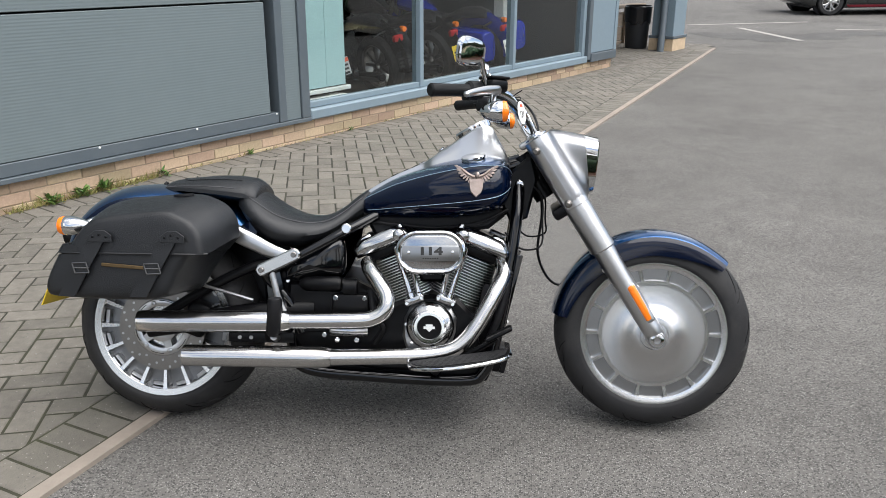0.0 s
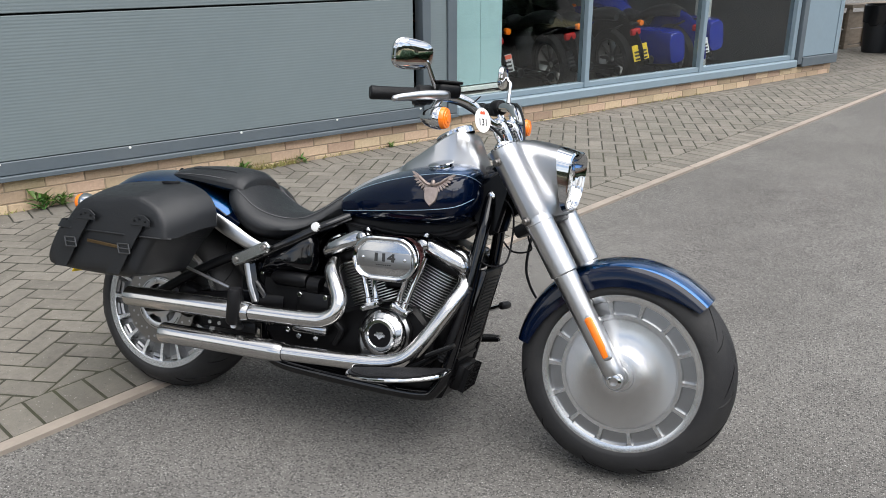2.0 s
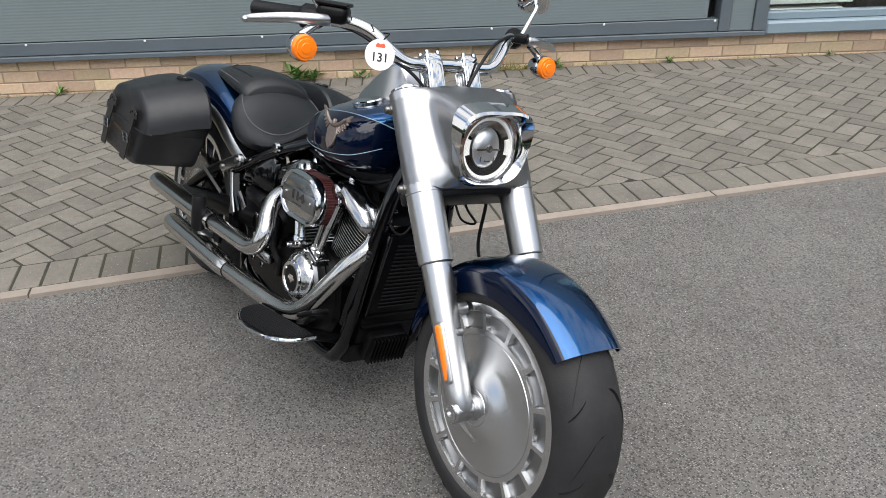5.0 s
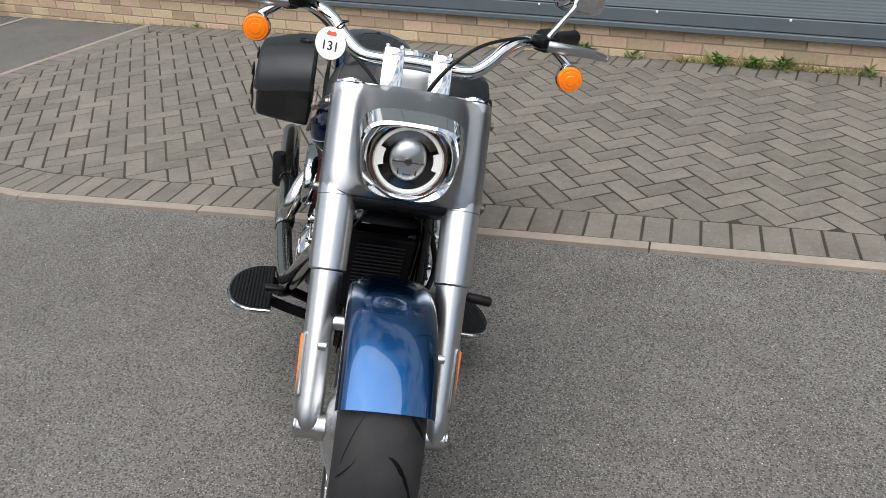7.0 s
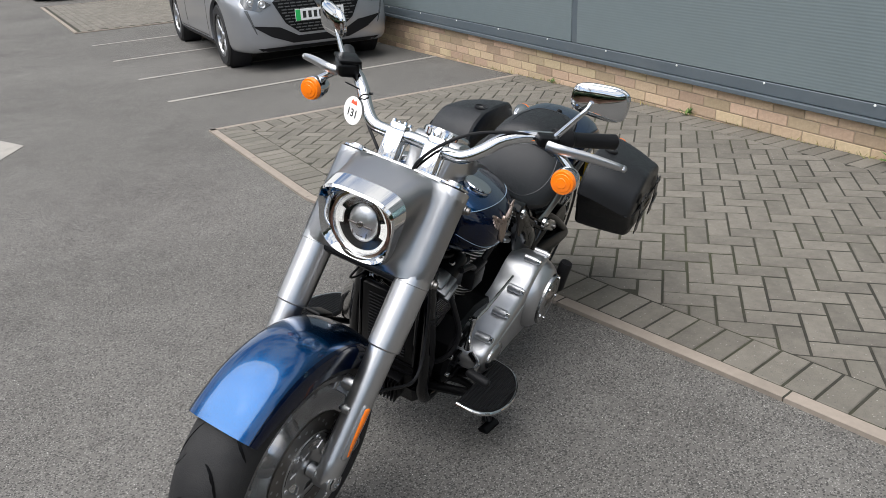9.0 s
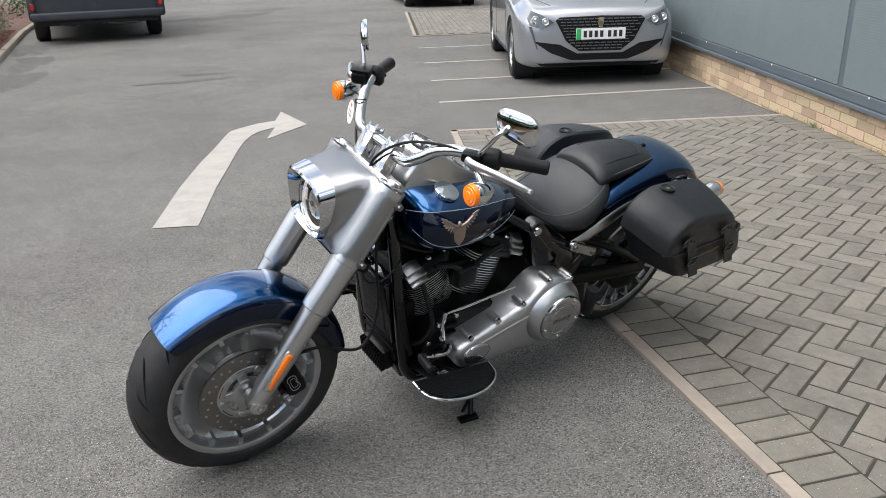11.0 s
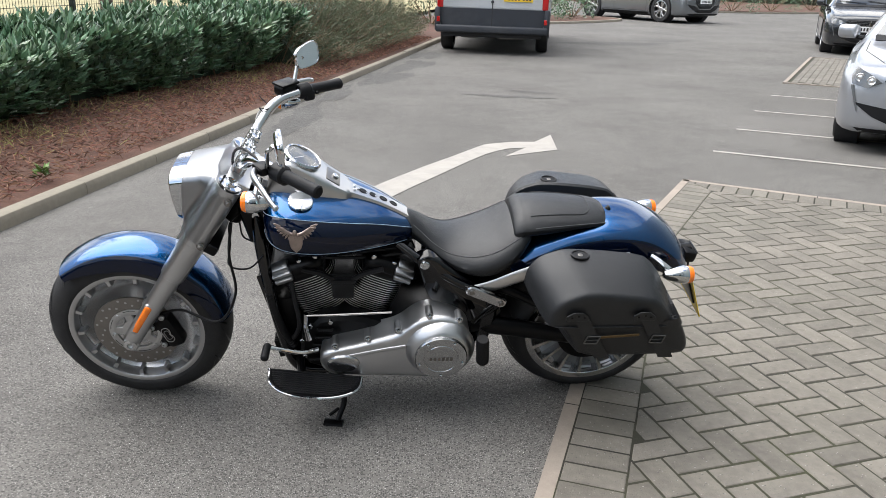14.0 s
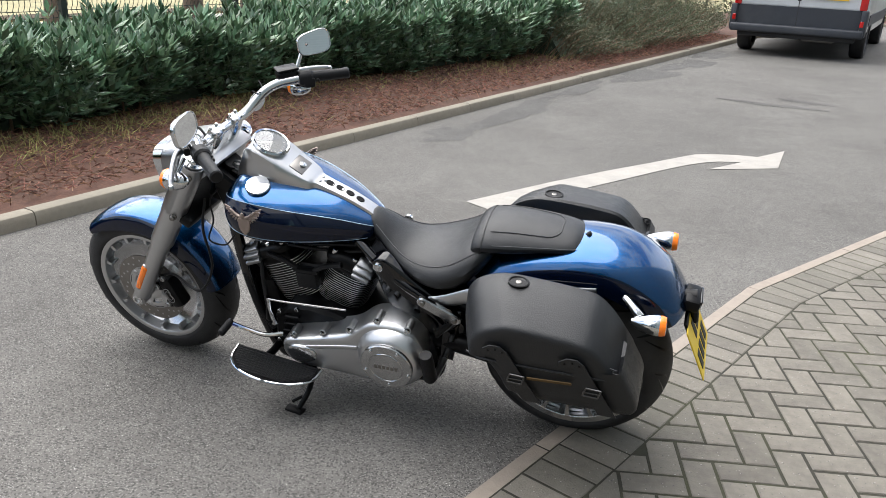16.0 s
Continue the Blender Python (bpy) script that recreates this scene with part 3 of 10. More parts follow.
def mitre(i, sign):
    """The bisector plane at corner i; keeps the side of the run before (-1) or after (+1) it."""
    p, c, q = Vector(corners[i - 1]), Vector(corners[i]), Vector(corners[(i + 1) % 5])
    d = (c - p).normalized() + (q - c).normalized()
    d = d.normalized() * sign
    return d, d.dot(c) + 0.002


for i in range(4):
    a, b = corners[i], corners[(i + 1) % 5]
    for poly, p in soldier(a, b, KW if i < 3 else 0.0):
        cut = ([mitre(i, 1)] if i > 0 else []) + ([mitre(i + 1, -1)] if i < 3 else [])
        poly = clip(poly, cut) if poly else poly
        if poly and len(poly) > 2:
            paver_mesh(ccw(poly), rest, rnd.uniform(-0.0009, 0.0015), True)
ob = part("block_paving", fix(rest), M["paver"], pavement, "grey-brown concrete paving blocks", smooth=0)
ob["kind"] = "stuff"

# flush edging stones
EDGE_STONES = []
for i in range(3):
    a, b = Vector(corners[i]), Vector(corners[i + 1])
    d = (b - a).normalized()
    nrm = Vector((d.y, -d.x))
    n_ = max(1, round((b - a).length / 0.915))
    step = (b - a).length / n_
    for k in range(n_):
        p0, p1 = a + d * (k * step + 0.002), a + d * ((k + 1) * step - 0.002)
        bm = B()
        lo = [p0, p1, p1 + nrm * KW, p0 + nrm * KW]
        z = [ground_z(q.x, q.y) for q in lo]
        c4 = sum(lo, Vector((0, 0))) / 4
        lv = [[(q.x, q.y, zz - 0.02) for q, zz in zip(lo, z)], [(q.x, q.y, zz + 0.013) for q, zz in zip(lo, z)],
              [(q.x + (c4 - q).normalized().x * 0.003, q.y + (c4 - q).normalized().y * 0.003, zz + 0.016) for q, zz in zip(lo, z)]]
        rings(bm, lv)
        part("edging_stone", fix(bm), M["edging"], pavement, smooth=0)


def flat_mark(name, pts, label, z=0.004, material="line"):
    bm = B()
    bm.faces.new([bm.verts.new((x, y, ground_z(x, y) + z)) for x, y in pts])
    bmesh.ops.triangulate(bm, faces=bm.faces)
    return tagged(obj(name, fix(bm), M[material], smooth=0), label, "road marking", kind="structure")


bm = B()
right = [(0.235, 0.055), (-0.14, -0.65), (-0.40, -1.10), (-0.62, -1.49), (-0.80, -1.78), (-0.92, -1.93), (-1.03, -2.03), (-1.20, -2.09)]
left = [(0.455, -0.068), (0.05, -0.80), (-0.28, -1.34), (-0.52, -1.70), (-0.72, -2.02), (-0.84, -2.20), (-0.98, -2.28), (-1.16, -2.35)]
vl, vr = [[bm.verts.new((x, y, ground_z(x, y) + 0.004)) for x, y in q] for q in (left, right)]
for i in range(7):
    bm.faces.new((vl[i], vl[i + 1], vr[i + 1], vr[i]))
tip, wing_a, wing_b, neck = (bm.verts.new((x, y, ground_z(x, y) + 0.004)) for x, y in ((-1.475, -2.02), (-0.965, -1.72), (-1.55, -2.72), (-1.33, -2.36)))
bm.faces.new((vr[7], tip, wing_a))
bm.faces.new((vr[7], vl[7], neck, tip))
bm.faces.new((tip, neck, wing_b))
for f_ in bm.faces:
    f_.normal_update()
    if f_.normal.z < 0:
        f_.normal_flip()
tagged(obj("road_arrow", bm, M["line"], smooth=0), "worn white turn arrow painted on the asphalt", "road marking", kind="structure")


def strip_mark(name, a, b, w, label):
    a, b = Vector(a), Vector(b)
    d = (b - a).normalized() * w / 2
    n_ = Vector((-d.y, d.x))
    flat_mark(name, [tuple(a + n_), tuple(b + n_), tuple(b - n_), tuple(a - n_)], label)


bay_dir = (Vector((-5.547, -0.764)) - Vector((-2.92, -2.071))).normalized()
for p in ((-2.92, -2.071), (-3.626, -3.217), (-4.389, -4.479), (-5.25, -5.882)):
    strip_mark("bay_line", p, Vector(p) + bay_dir * 2.93, 0.062, "thin worn white parking bay line")
strip_mark("road_line", (5.0, 17.6), (5.42, 15.0), 0.13, "worn white centre line at the junction")
strip_mark("road_line", (4.1, 18.2), (6.8, 18.9), 0.10, "broken white give-way line")
strip_mark("road_line", (6.8, 17.2), (15.0, 18.3), 0.08, "white edge line across the road")

# ---- the building ----
TILT = 0.0215
BM = Matrix((( WDIR.x, WIN.x, 0, W0.x), (WDIR.y, WIN.y, 0, W0.y), (0, 0, 1, 0), (0, 0, 0, 1))) @ Euler((0, math.atan(TILT), 0)).to_matrix().to_4x4()
# building axes: x along the wall, y into the building, z up
house = empty("building", BM, label="grey clad commercial unit on a buff brick plinth", category="building", kind="structure")
BT = 0.288                                            # top of the brickwork


def bbox(bm, x0, x1, y0, y1, z0, z1, bevel=0.0):
    return box(bm, x1 - x0, y1 - y0, z1 - z0, Matrix.Translation(((x0 + x1) / 2, (y0 + y1) / 2, (z0 + z1) / 2)), bevel, 1)


def bpart(name, x0, x1, y0, y1, z0, z1, material, label="", bevel=0.002, parent=None):
    return part(name, bbox(B(), x0, x1, y0, y1, z0, z1, bevel), M[material], parent or house, label)


# masonry core behind the face bricks
bpart("plinth_core", -18, 12.345, 0.0035, 0.20, -0.5, BT - 0.004, "mortar", "pale mortar bed of the brick plinth", 0)
# cladding in long panels with shadow gaps, dark drip trim below
SEAMS = [-18.0, -10.3, -4.9, 0.83, 6.36]
for a, b in zip(SEAMS, SEAMS[1:]):
    for z0, z1 in ((0.405, 1.21), (1.222, 2.22), (2.232, 3.23), (3.242, 4.24), (4.252, 5.6)):
        part("cladding_panel", bbox(B(), a + 0.035, b - 0.035, -0.030, 0.05, z0, z1, 0.004), M["clad"], house, "grey-blue micro-ribbed cladding panel")
    bpart("panel_joint", a - 0.034, a + 0.034, -0.024, 0.05, 0.402, 5.6, "trim", "dark grey vertical joint strip", 0.003)
bpart("cladding_backing", -18, 6.36, 0.051, 0.2, BT, 5.6, "dark", "dark sheathing behind the cladding", 0)
bpart("drip_trim", -18, 6.40, -0.036, 0.05, 0.322, 0.401, "trim", "dark grey base trim with small fixings", 0.004)
bpart("drip_edge", -18, 6.72, -0.060, 0.05, BT + 0.001, 0.319, "trim", "projecting dark grey drip edge", 0.003)
for k in range(26):
    x = -12 + k * 0.735
    bm = B()
    bolt(bm, (x, -0.036, 0.392), (0, -1, 0), 0.008, 0.004, 8)
    part("fixing_screw", bm, M["white"], house)
# corner post beside the shop window
bpart("post_cover", 6.40, 6.475, -0.05, 0.06, 0.322, 5.6, "trim", "dark grey folded cover strip", 0.004)
bpart("post_panel", 6.477, 6.63, -0.038, 0.06, 0.322, 5.6, "clad", "grey ribbed post infill", 0.003)
bpart("window_jamb", 6.632, 6.72, -0.055, 0.09, 0.322, 5.6, "trim", "dark grey window jamb", 0.004)

# shop window: sill, mullions, panes
win = empty("window")
win.parent = house
bpart("window_sill", 6.722, 11.545, -0.055, 0.14, BT + 0.002, 0.375, "sill", "grey-blue sloping window sill", 0.012, win)
bpart("bottom_rail", 6.722, 11.49, 0.0, 0.08, 0.377, 0.425, "sill", "", 0.004, win)
for x, w in ((8.218, 0.055), (9.859, 0.055), (11.50, 0.075)):
    bpart("mullion", x - w / 2, x + w / 2, -0.012, 0.09, 0.377, 3.0, "sill", "grey-blue window mullion", 0.004, win)
for a, b in ((6.722, 8.188), (8.248, 9.829), (9.889, 11.46)):
    p = part("pane", bbox(B(), a, b, 0.036, 0.042, 0.427, 2.98), M["solar"], win, "lightly tinted shop window pane")
    p.visible_shadow = False
bpart("transom", 6.722, 11.545, -0.012, 0.09, 2.985, 3.08, "sill", "", 0.004, win)
bpart("wall_above_window", 6.722, 12.35, -0.03, 0.2, 3.085, 5.6, "clad", "grey cladding above the shop window", 0.004)
bpart("end_jamb", 11.55, 11.635, -0.05, 0.09, 0.322, 3.08, "trim", "dark grey jamb", 0.004)
bpart("end_panel", 11.637, 12.35, -0.045, 0.2, 0.40, 3.08, "sill", "smooth grey-blue end panel", 0.006)
bpart("end_panel_base", 11.637, 12.36, -0.062, 0.2, BT + 0.002, 0.396, "trim", "dark grey drip edge of the end panel", 0.006)
bpart("end_panel_fold", 12.28, 12.36, -0.055, -0.046, 0.40, 3.08, "sill", "", 0.002)

# inside the shop: near-black surfaces carry the dimness of the room
bpart("shop_floor", 6.5, 12.3, 0.2, 7.5, 0.10, 0.16, "shopfloor", "polished shop floor, coloured dark for the dim room", 0)
bpart("shop_back_wall", 6.4, 12.35, 7.5, 7.6, 0.1, 3.1, "dark", "rear wall of the showroom, coloured near-black for the dim room", 0)
bpart("shop_side_wall", 6.36, 6.44, 0.21, 7.5, 0.1, 3.1, "dark", "showroom side wall, coloured near-black for the dim room", 0)
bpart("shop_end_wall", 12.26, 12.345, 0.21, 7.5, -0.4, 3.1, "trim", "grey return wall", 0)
bpart("shop_ceiling", 6.36, 12.35, 0.21, 7.6, 3.1, 3.2, "dark", "showroom ceiling, coloured near-black for the dim room", 0)
bpart("building_roof", -18, 12.35, 0.1, 14, 5.6, 5.8, "trim", "grey flat roof edge", 0.01)
bpart("teal_panel", 6.74, 7.08, 0.115, 0.135, 0.50, 3.0, "teal", "pale teal display panel behind the glass", 0.002)
bpart("teal_panel", 7.083, 7.31, 0.115, 0.135, 0.50, 3.0, "teal", "pale teal display panel behind the glass", 0.002)
bpart("panel_rail", 6.74, 7.36, 0.10, 0.15, 0.455, 0.49, "white", "white rail under the teal panel", 0.004)
bpart("panel_foot", 6.80, 7.3, 0.09, 0.2, 0.40, 0.425, "white", "white foot rail", 0.004)

# recess beyond the window: second pier, downpipe
bpart("pier_base", 14.56, 15.10, 0.01, 0.40, -0.4, 0.36, "brick", "low buff brick pier base", 0.004)
bpart("pier", 14.59, 15.07, 0.03, 0.38, 0.39, 3.2, "sill", "grey-blue pier casing", 0.006)
bpart("pier_drip", 14.55, 15.11, 0.0, 0.41, 0.363, 0.405, "trim", "", 0.004)
pipe = part("downpipe", tube(B(), [(14.46, 0.16, -0.2), (14.46, 0.16, 0.36), (14.52, 0.18, 0.46), (14.52, 0.18, 3.0)], 0.055, 12), M["trim"], house, "grey square downpipe")
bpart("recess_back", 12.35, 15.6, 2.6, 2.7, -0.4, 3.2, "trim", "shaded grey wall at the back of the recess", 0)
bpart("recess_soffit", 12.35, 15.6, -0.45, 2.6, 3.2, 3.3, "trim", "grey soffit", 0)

# ---- planting bed, kerb, hedge and what lies behind it ----
K0, KD, KN = Vector((2.495, 1.590)), Vector((-0.2343, -0.972)).normalized(), Vector((0.972, -0.2343)).normalized()


def bed_at(k, o, z=0.0):
    """A place in the planting bed: k metres along the kerb, o metres behind its face."""
    p = K0 + KD * k + KN * o
    return Vector((p.x, p.y, ground_z(p.x, p.y) + z))


def kerb_course(path, name="kerb", width=0.105, height=0.082):
    """Kerb stones of 0.915 m along a ground path, behind it."""
    pts = [Vector(p) for p in path]
    dist = [0.0]
    for a, b in zip(pts, pts[1:]):
        dist.append(dist[-1] + (b - a).length)

    def at(d):
        d = min(max(d, 0), dist[-1])
        i = max(j for j in range(len(pts) - 1) if dist[j] <= d + 1e-9)
        u = (d - dist[i]) / (dist[i + 1] - dist[i])
        return pts[i].lerp(pts[i + 1], u), (pts[i + 1] - pts[i]).normalized()

    run = empty(name, label="weathered pale concrete kerb stones along a planted bed", category="kerb", kind="structure")
    n_ = int(dist[-1] / 0.915)
    krnd = random.Random(len(path))
    for k in range(n_):
        (a, da), (b, db) = at(k * 0.915 + 0.003), at((k + 1) * 0.915 - 0.003)
        bm = B()
        loops = []
        dz = krnd.uniform(-0.003, 0.003)
        for p, d in ((a, da), (b, db)):
            nn = Vector((-d.y, d.x))
            zz = ground_z(p.x, p.y) + dz
            prof = [(0, -0.05), (0.0, height - 0.03), (0.012, height - 0.006), (0.024, height), (width - 0.006, height), (width, height - 0.006), (width, -0.05)]
            loops.append([(p.x + nn.x * w, p.y + nn.y * w, zz + h) for w, h in prof])
        rings(bm, loops)
        part("kerb_stone", fix(bm), M["kerb"], run, smooth=30)
    return run


turn = [(K0 + KD * -4.2 + Vector((KN.x, KN.y)) * (2.6 - 2.6 * math.cos(a)) - KD * 2.6 * math.sin(a)) for a in np.linspace(radians(85), 0, 9)]
front = [(p.x, p.y) for p in turn] + [tuple(K0 + KD * k) for k in (0, 8, 16)]
far_end = smooth_path([(*(K0 + KD * 16), 0), (-2.55, -18.2, 0), (-3.6, -20.6, 0), (-5.45, -21.95, 0), (-7.0, -23.2, 0), (-8.3, -24.6, 0), (-8.75, -25.5, 0), (-8.3, -26.4, 0), (-7.2, -27.2, 0)], 4)
kerb_course(front + [(p.x, p.y) for p in far_end[1:]])

# soil sheet behind the kerb: bark mulch near it, rough dry grass beyond the fence
outline = front + [(p.x, p.y) for p in far_end[1:]]
bm = B()
rows_ = []
mrnd = random.Random(9)
offs = [0.12, 0.3, 0.5, 0.75, 1.0, 1.3, 1.6, 2.0, 2.5, 3.2]
line_ = []
for a, b in zip(outline, outline[1:]):
    n_ = max(1, int((Vector(b) - Vector(a)).length / 0.22))
    line_ += [Vector(a).lerp(Vector(b), i / n_) for i in range(n_)]
for i, p in enumerate(line_):
    a, b = line_[max(0, i - 1)], line_[min(len(line_) - 1, i + 1)]
    d = (b - a).normalized()
    nn = Vector((-d.y, d.x))
    if p.y < -17:
        nn = (nn * 0.4 + Vector((0.9, -0.2))).normalized()
    elif p.y > 5:
        nn = (nn * 0.5 + Vector((0.8, -0.2))).normalized()
    rows_.append([(p.x + nn.x * o, p.y + nn.y * o, ground_z(p.x, p.y) + 0.068 + (0.06 * min(1, o / 1.5) + mrnd.uniform(-0.012, 0.016) if o > 0.2 else 0)) for o in offs])
rings(bm, rows_, caps=False, cyclic=False)
tagged(obj("planting_bed", fix(bm), M["mulch"], smooth=60), "reddish-brown bark mulch strip behind the kerb", "planting bed", kind="structure")

bm = B()
far_row = [tuple(bed_at(k, 2.7, 0.12)) for k in range(-9, 46, 2)]
rows_ = [far_row]
for o, dz in ((4, 0.14), (6, 0.12), (9, 0.1), (16, 0.2), (40, 0.5)):
    rows_.append([tuple(bed_at(k, o, dz + mrnd.uniform(-0.03, 0.03))) for k in range(-9, 46, 2)])
rings(bm, rows_, caps=False, cyclic=False)
tagged(obj("verge", fix(bm), M["dry_grass"], smooth=60), "tan dry rough grass beyond the fence", "grass", kind="structure")
bm = B()
rings(bm, [[tuple(bed_at(k, o, 0.175)) for k in range(-9, 20, 1)] for o in (7.2, 8.8)], caps=False, cyclic=False)
tagged(obj("footpath", fix(bm), M["path"], smooth=0), "pale grey footpath beyond the timber rails", "path", kind="structure")


def leaf_cloud(name, centres, axes, ups, length, width, fold, material, parent, label, kind="stuff"):
    """Many leaves in one mesh: a folded blade of four triangles each."""
    n_ = len(centres)
    c, a, u = np.asarray(centres), np.asarray(axes), np.asarray(ups)
    a /= np.linalg.norm(a, axis=1)[:, None]
    s = np.cross(a, u)
    s /= np.linalg.norm(s, axis=1)[:, None] + 1e-9
    u = np.cross(s, a)
    L, Wd = np.asarray(length)[:, None], np.asarray(width)[:, None]
    v = np.stack([c, c + a * L * 0.45 + s * Wd * 0.5 + u * L * fold, c + a * L, c + a * L * 0.45 - s * Wd * 0.5 + u * L * fold, c + a * L * 0.5], 1).reshape(-1, 3)
    base = np.arange(n_)[:, None] * 5
    tri = np.concatenate([base + np.array([[0, 1, 4]]), base + np.array([[1, 2, 4]]), base + np.array([[2, 3, 4]]), base + np.array([[3, 0, 4]])], 1).reshape(-1, 3)
    me = bpy.data.meshes.new(name)
    me.from_pydata(v.tolist(), [], tri.tolist())
    me.materials.append(material)
    ob = new(name, me)
    ob.parent = parent
    ob["label"], ob["kind"] = label, kind
    return ob


rg = np.random.default_rng(11)


def hedge_front(k):
    return float(np.interp(k, [-6, 0, 2.5, 4.5, 6.5, 8, 10], [1.32, 1.28, 1.45, 1.42, 1.14, 1.06, 1.2]))


def hedge_top(k):
    return float(np.interp(k, [-6, 0, 3, 6, 9.5], [0.66, 0.66, 0.67, 0.73, 0.80])) + 0.05 * math.sin(k * 2.3) * math.sin(k * 0.9 + 1)


# laurel hedge: upright shoots carrying whorls of long leaves
hedge = empty("laurel_hedge", label="dense glossy dark green laurel hedge behind the mulch", category="hedge")
cs, ax, up, ln, wd = [], [], [], [], []
stem_bm = B()
for i in range(6200):
    k = rg.uniform(-7.5, 9.4)
    f0, tp = hedge_front(k), hedge_top(k)
    bulge = 0.10 * math.sin(k * 3.1) + 0.07 * math.sin(k * 7.3 + 1)
    r = rg.random()
    if r < 0.50:                                     # face
        z = rg.uniform(0.10, 1.0) ** 0.8 * tp
        o = f0 + 0.20 - 0.30 * math.sin(min(1, z / tp * 1.05) * math.pi * 0.55) + bulge + abs(rg.normal(0, 0.08)) + (0.14 if z < 0.22 else 0)
        lean = Vector((-0.95 * (1 - 0.5 * z / tp), 0.85))
    else:                                            # crown
        o = f0 + rg.uniform(0.0, 1.4)
        z = tp - abs(rg.normal(0, 0.07)) + bulge * 0.4 + (0.15 * rg.random() if rg.random() < 0.35 else 0)
        lean = Vector((-0.35 + 0.25 * rg.random(), 1.0))
    base = bed_at(k, o, z + 0.08)
    d = np.array([KN.x * lean.x + KD.x * rg.normal(0, 0.3), KN.y * lean.x + KD.y * rg.normal(0, 0.3), lean.y])
    d /= np.linalg.norm(d)
    e1 = np.cross(d, [0.3, 0.2, 0.9])
    e1 /= np.linalg.norm(e1)
    e2 = np.cross(d, e1)
    m_ = rg.integers(6, 10)
    a0 = rg.uniform(0, 6.28)
    for q in range(m_):
        ang = a0 + q * 2.4
        out = e1 * math.cos(ang) + e2 * math.sin(ang)
        op = rg.uniform(0.45, 1.15) * (1.25 - 0.6 * q / m_)
        cs.append(np.array(base) - d * 0.07 * (1 - q / m_) + out * 0.004)
        ax.append(d + out * op)
        up.append(d)
        ln.append(rg.uniform(0.100, 0.168))
        wd.append(rg.uniform(0.036, 0.056))
leaf_cloud("foliage", cs, ax, up, ln, wd, -0.03, M["leaf"], hedge, "glossy narrow laurel leaves in upright shoots")
for i in range(170):
    k = rg.uniform(-7, 9.3)
    o = hedge_front(k) + rg.uniform(0.25, 0.95)
    p = bed_at(k, o, 0.05)
    q = p + Vector((rg.normal(0, 0.12), rg.normal(0, 0.12), rg.uniform(0.45, 0.62)))
    tube(stem_bm, [p, p.lerp(q, 0.5) + Vector((rg.normal(0, 0.03), rg.normal(0, 0.03), 0)), q], [0.013, 0.009, 0.005], 5)
o_ = part("stems", stem_bm, M["twig"], hedge, "thin brown laurel stems")
o_["kind"] = "stuff"
# inner shade of the hedge, put in as a plain dark solid behind the leaves
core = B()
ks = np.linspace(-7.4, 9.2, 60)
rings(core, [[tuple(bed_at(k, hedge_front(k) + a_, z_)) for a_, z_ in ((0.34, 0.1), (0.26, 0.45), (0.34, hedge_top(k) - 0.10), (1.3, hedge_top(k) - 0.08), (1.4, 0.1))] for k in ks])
part("inner_growth", fix(core), M["hedge_core"], hedge, "dark solid core coloured as the shade inside the hedge")


def feathery_shrub(k0, k1, o0, o1, top, count, seed, label):
    """Arching twigs set with very small leaves."""
    g = np.random.default_rng(seed)
    sh = empty("shrub", label=label, category="shrub")
    cs, ax, up, ln, wd = [], [], [], [], []
    bm = B()
    for i in range(count):
        k = g.uniform(k0, k1)
        w = g.random()
        o = o0 + (o1 - o0) * w
        hump = 0.75 + 0.25 * math.sin(k * 2.7 + w * 4) * math.sin(k * 1.1)
        h = (top * (0.25 + 0.75 * math.sin(min(1.0, w * 1.9 + 0.12) * math.pi / 2)) * hump) * g.uniform(0.75, 1.05)
        b = np.array(bed_at(k, o + 0.2, 0.10))
        t = np.array(bed_at(k + g.normal(0, 0.18), o - g.uniform(0.05, 0.40), 0.1 + h))
        mid = (b + t) / 2 + np.array([g.normal(0, 0.05), g.normal(0, 0.05), 0.14 * h])
        if i % 3 == 0:
            tube(bm, [b, mid, t], [0.006, 0.004, 0.002], 3, caps=False)
        nl = int(14 + 26 * h)
        us = g.random(nl) ** 0.6
        for u in us:
            p = (1 - u) ** 2 * b + 2 * u * (1 - u) * mid + u * u * t
            d = 2 * (1 - u) * (mid - b) + 2 * u * (t - mid)
            d /= np.linalg.norm(d) + 1e-9
            sd = g.normal(0, 1, 3)
            cs.append(p + sd * 0.008)
            ax.append(d * 0.9 + sd * 0.55)
            up.append(sd[[1, 2, 0]])
            ln.append(g.uniform(0.022, 0.05))
            wd.append(g.uniform(0.006, 0.012))
    leaf_cloud("foliage", cs, ax, up, ln, wd, -0.02, M["needle"], sh, "tiny grey-green leaves on arching twigs")
    o_ = part("twig_mass", bm, M["twig"], sh, "thin brown arching twigs", smooth=0)
    o_["kind"] = "stuff"
    # dark solid under the twigs, its colour standing for the shade in there
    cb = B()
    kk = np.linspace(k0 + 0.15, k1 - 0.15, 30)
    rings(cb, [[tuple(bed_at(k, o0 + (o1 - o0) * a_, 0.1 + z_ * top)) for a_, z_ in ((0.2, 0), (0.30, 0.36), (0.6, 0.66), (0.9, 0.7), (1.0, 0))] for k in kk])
    part("inner_growth", fix(cb), M["hedge_core"], sh, "dark solid core coloured as the shade inside the shrub")


feathery_shrub(8.6, 11.4, 0.42, 2.7, 0.95, 2300, 3, "sprawling grey-green shrub with fine feathery twigs")
feathery_shrub(11.2, 14.0, 0.30, 2.6, 1.05, 2000, 4, "olive feathery shrub spilling towards the kerb")
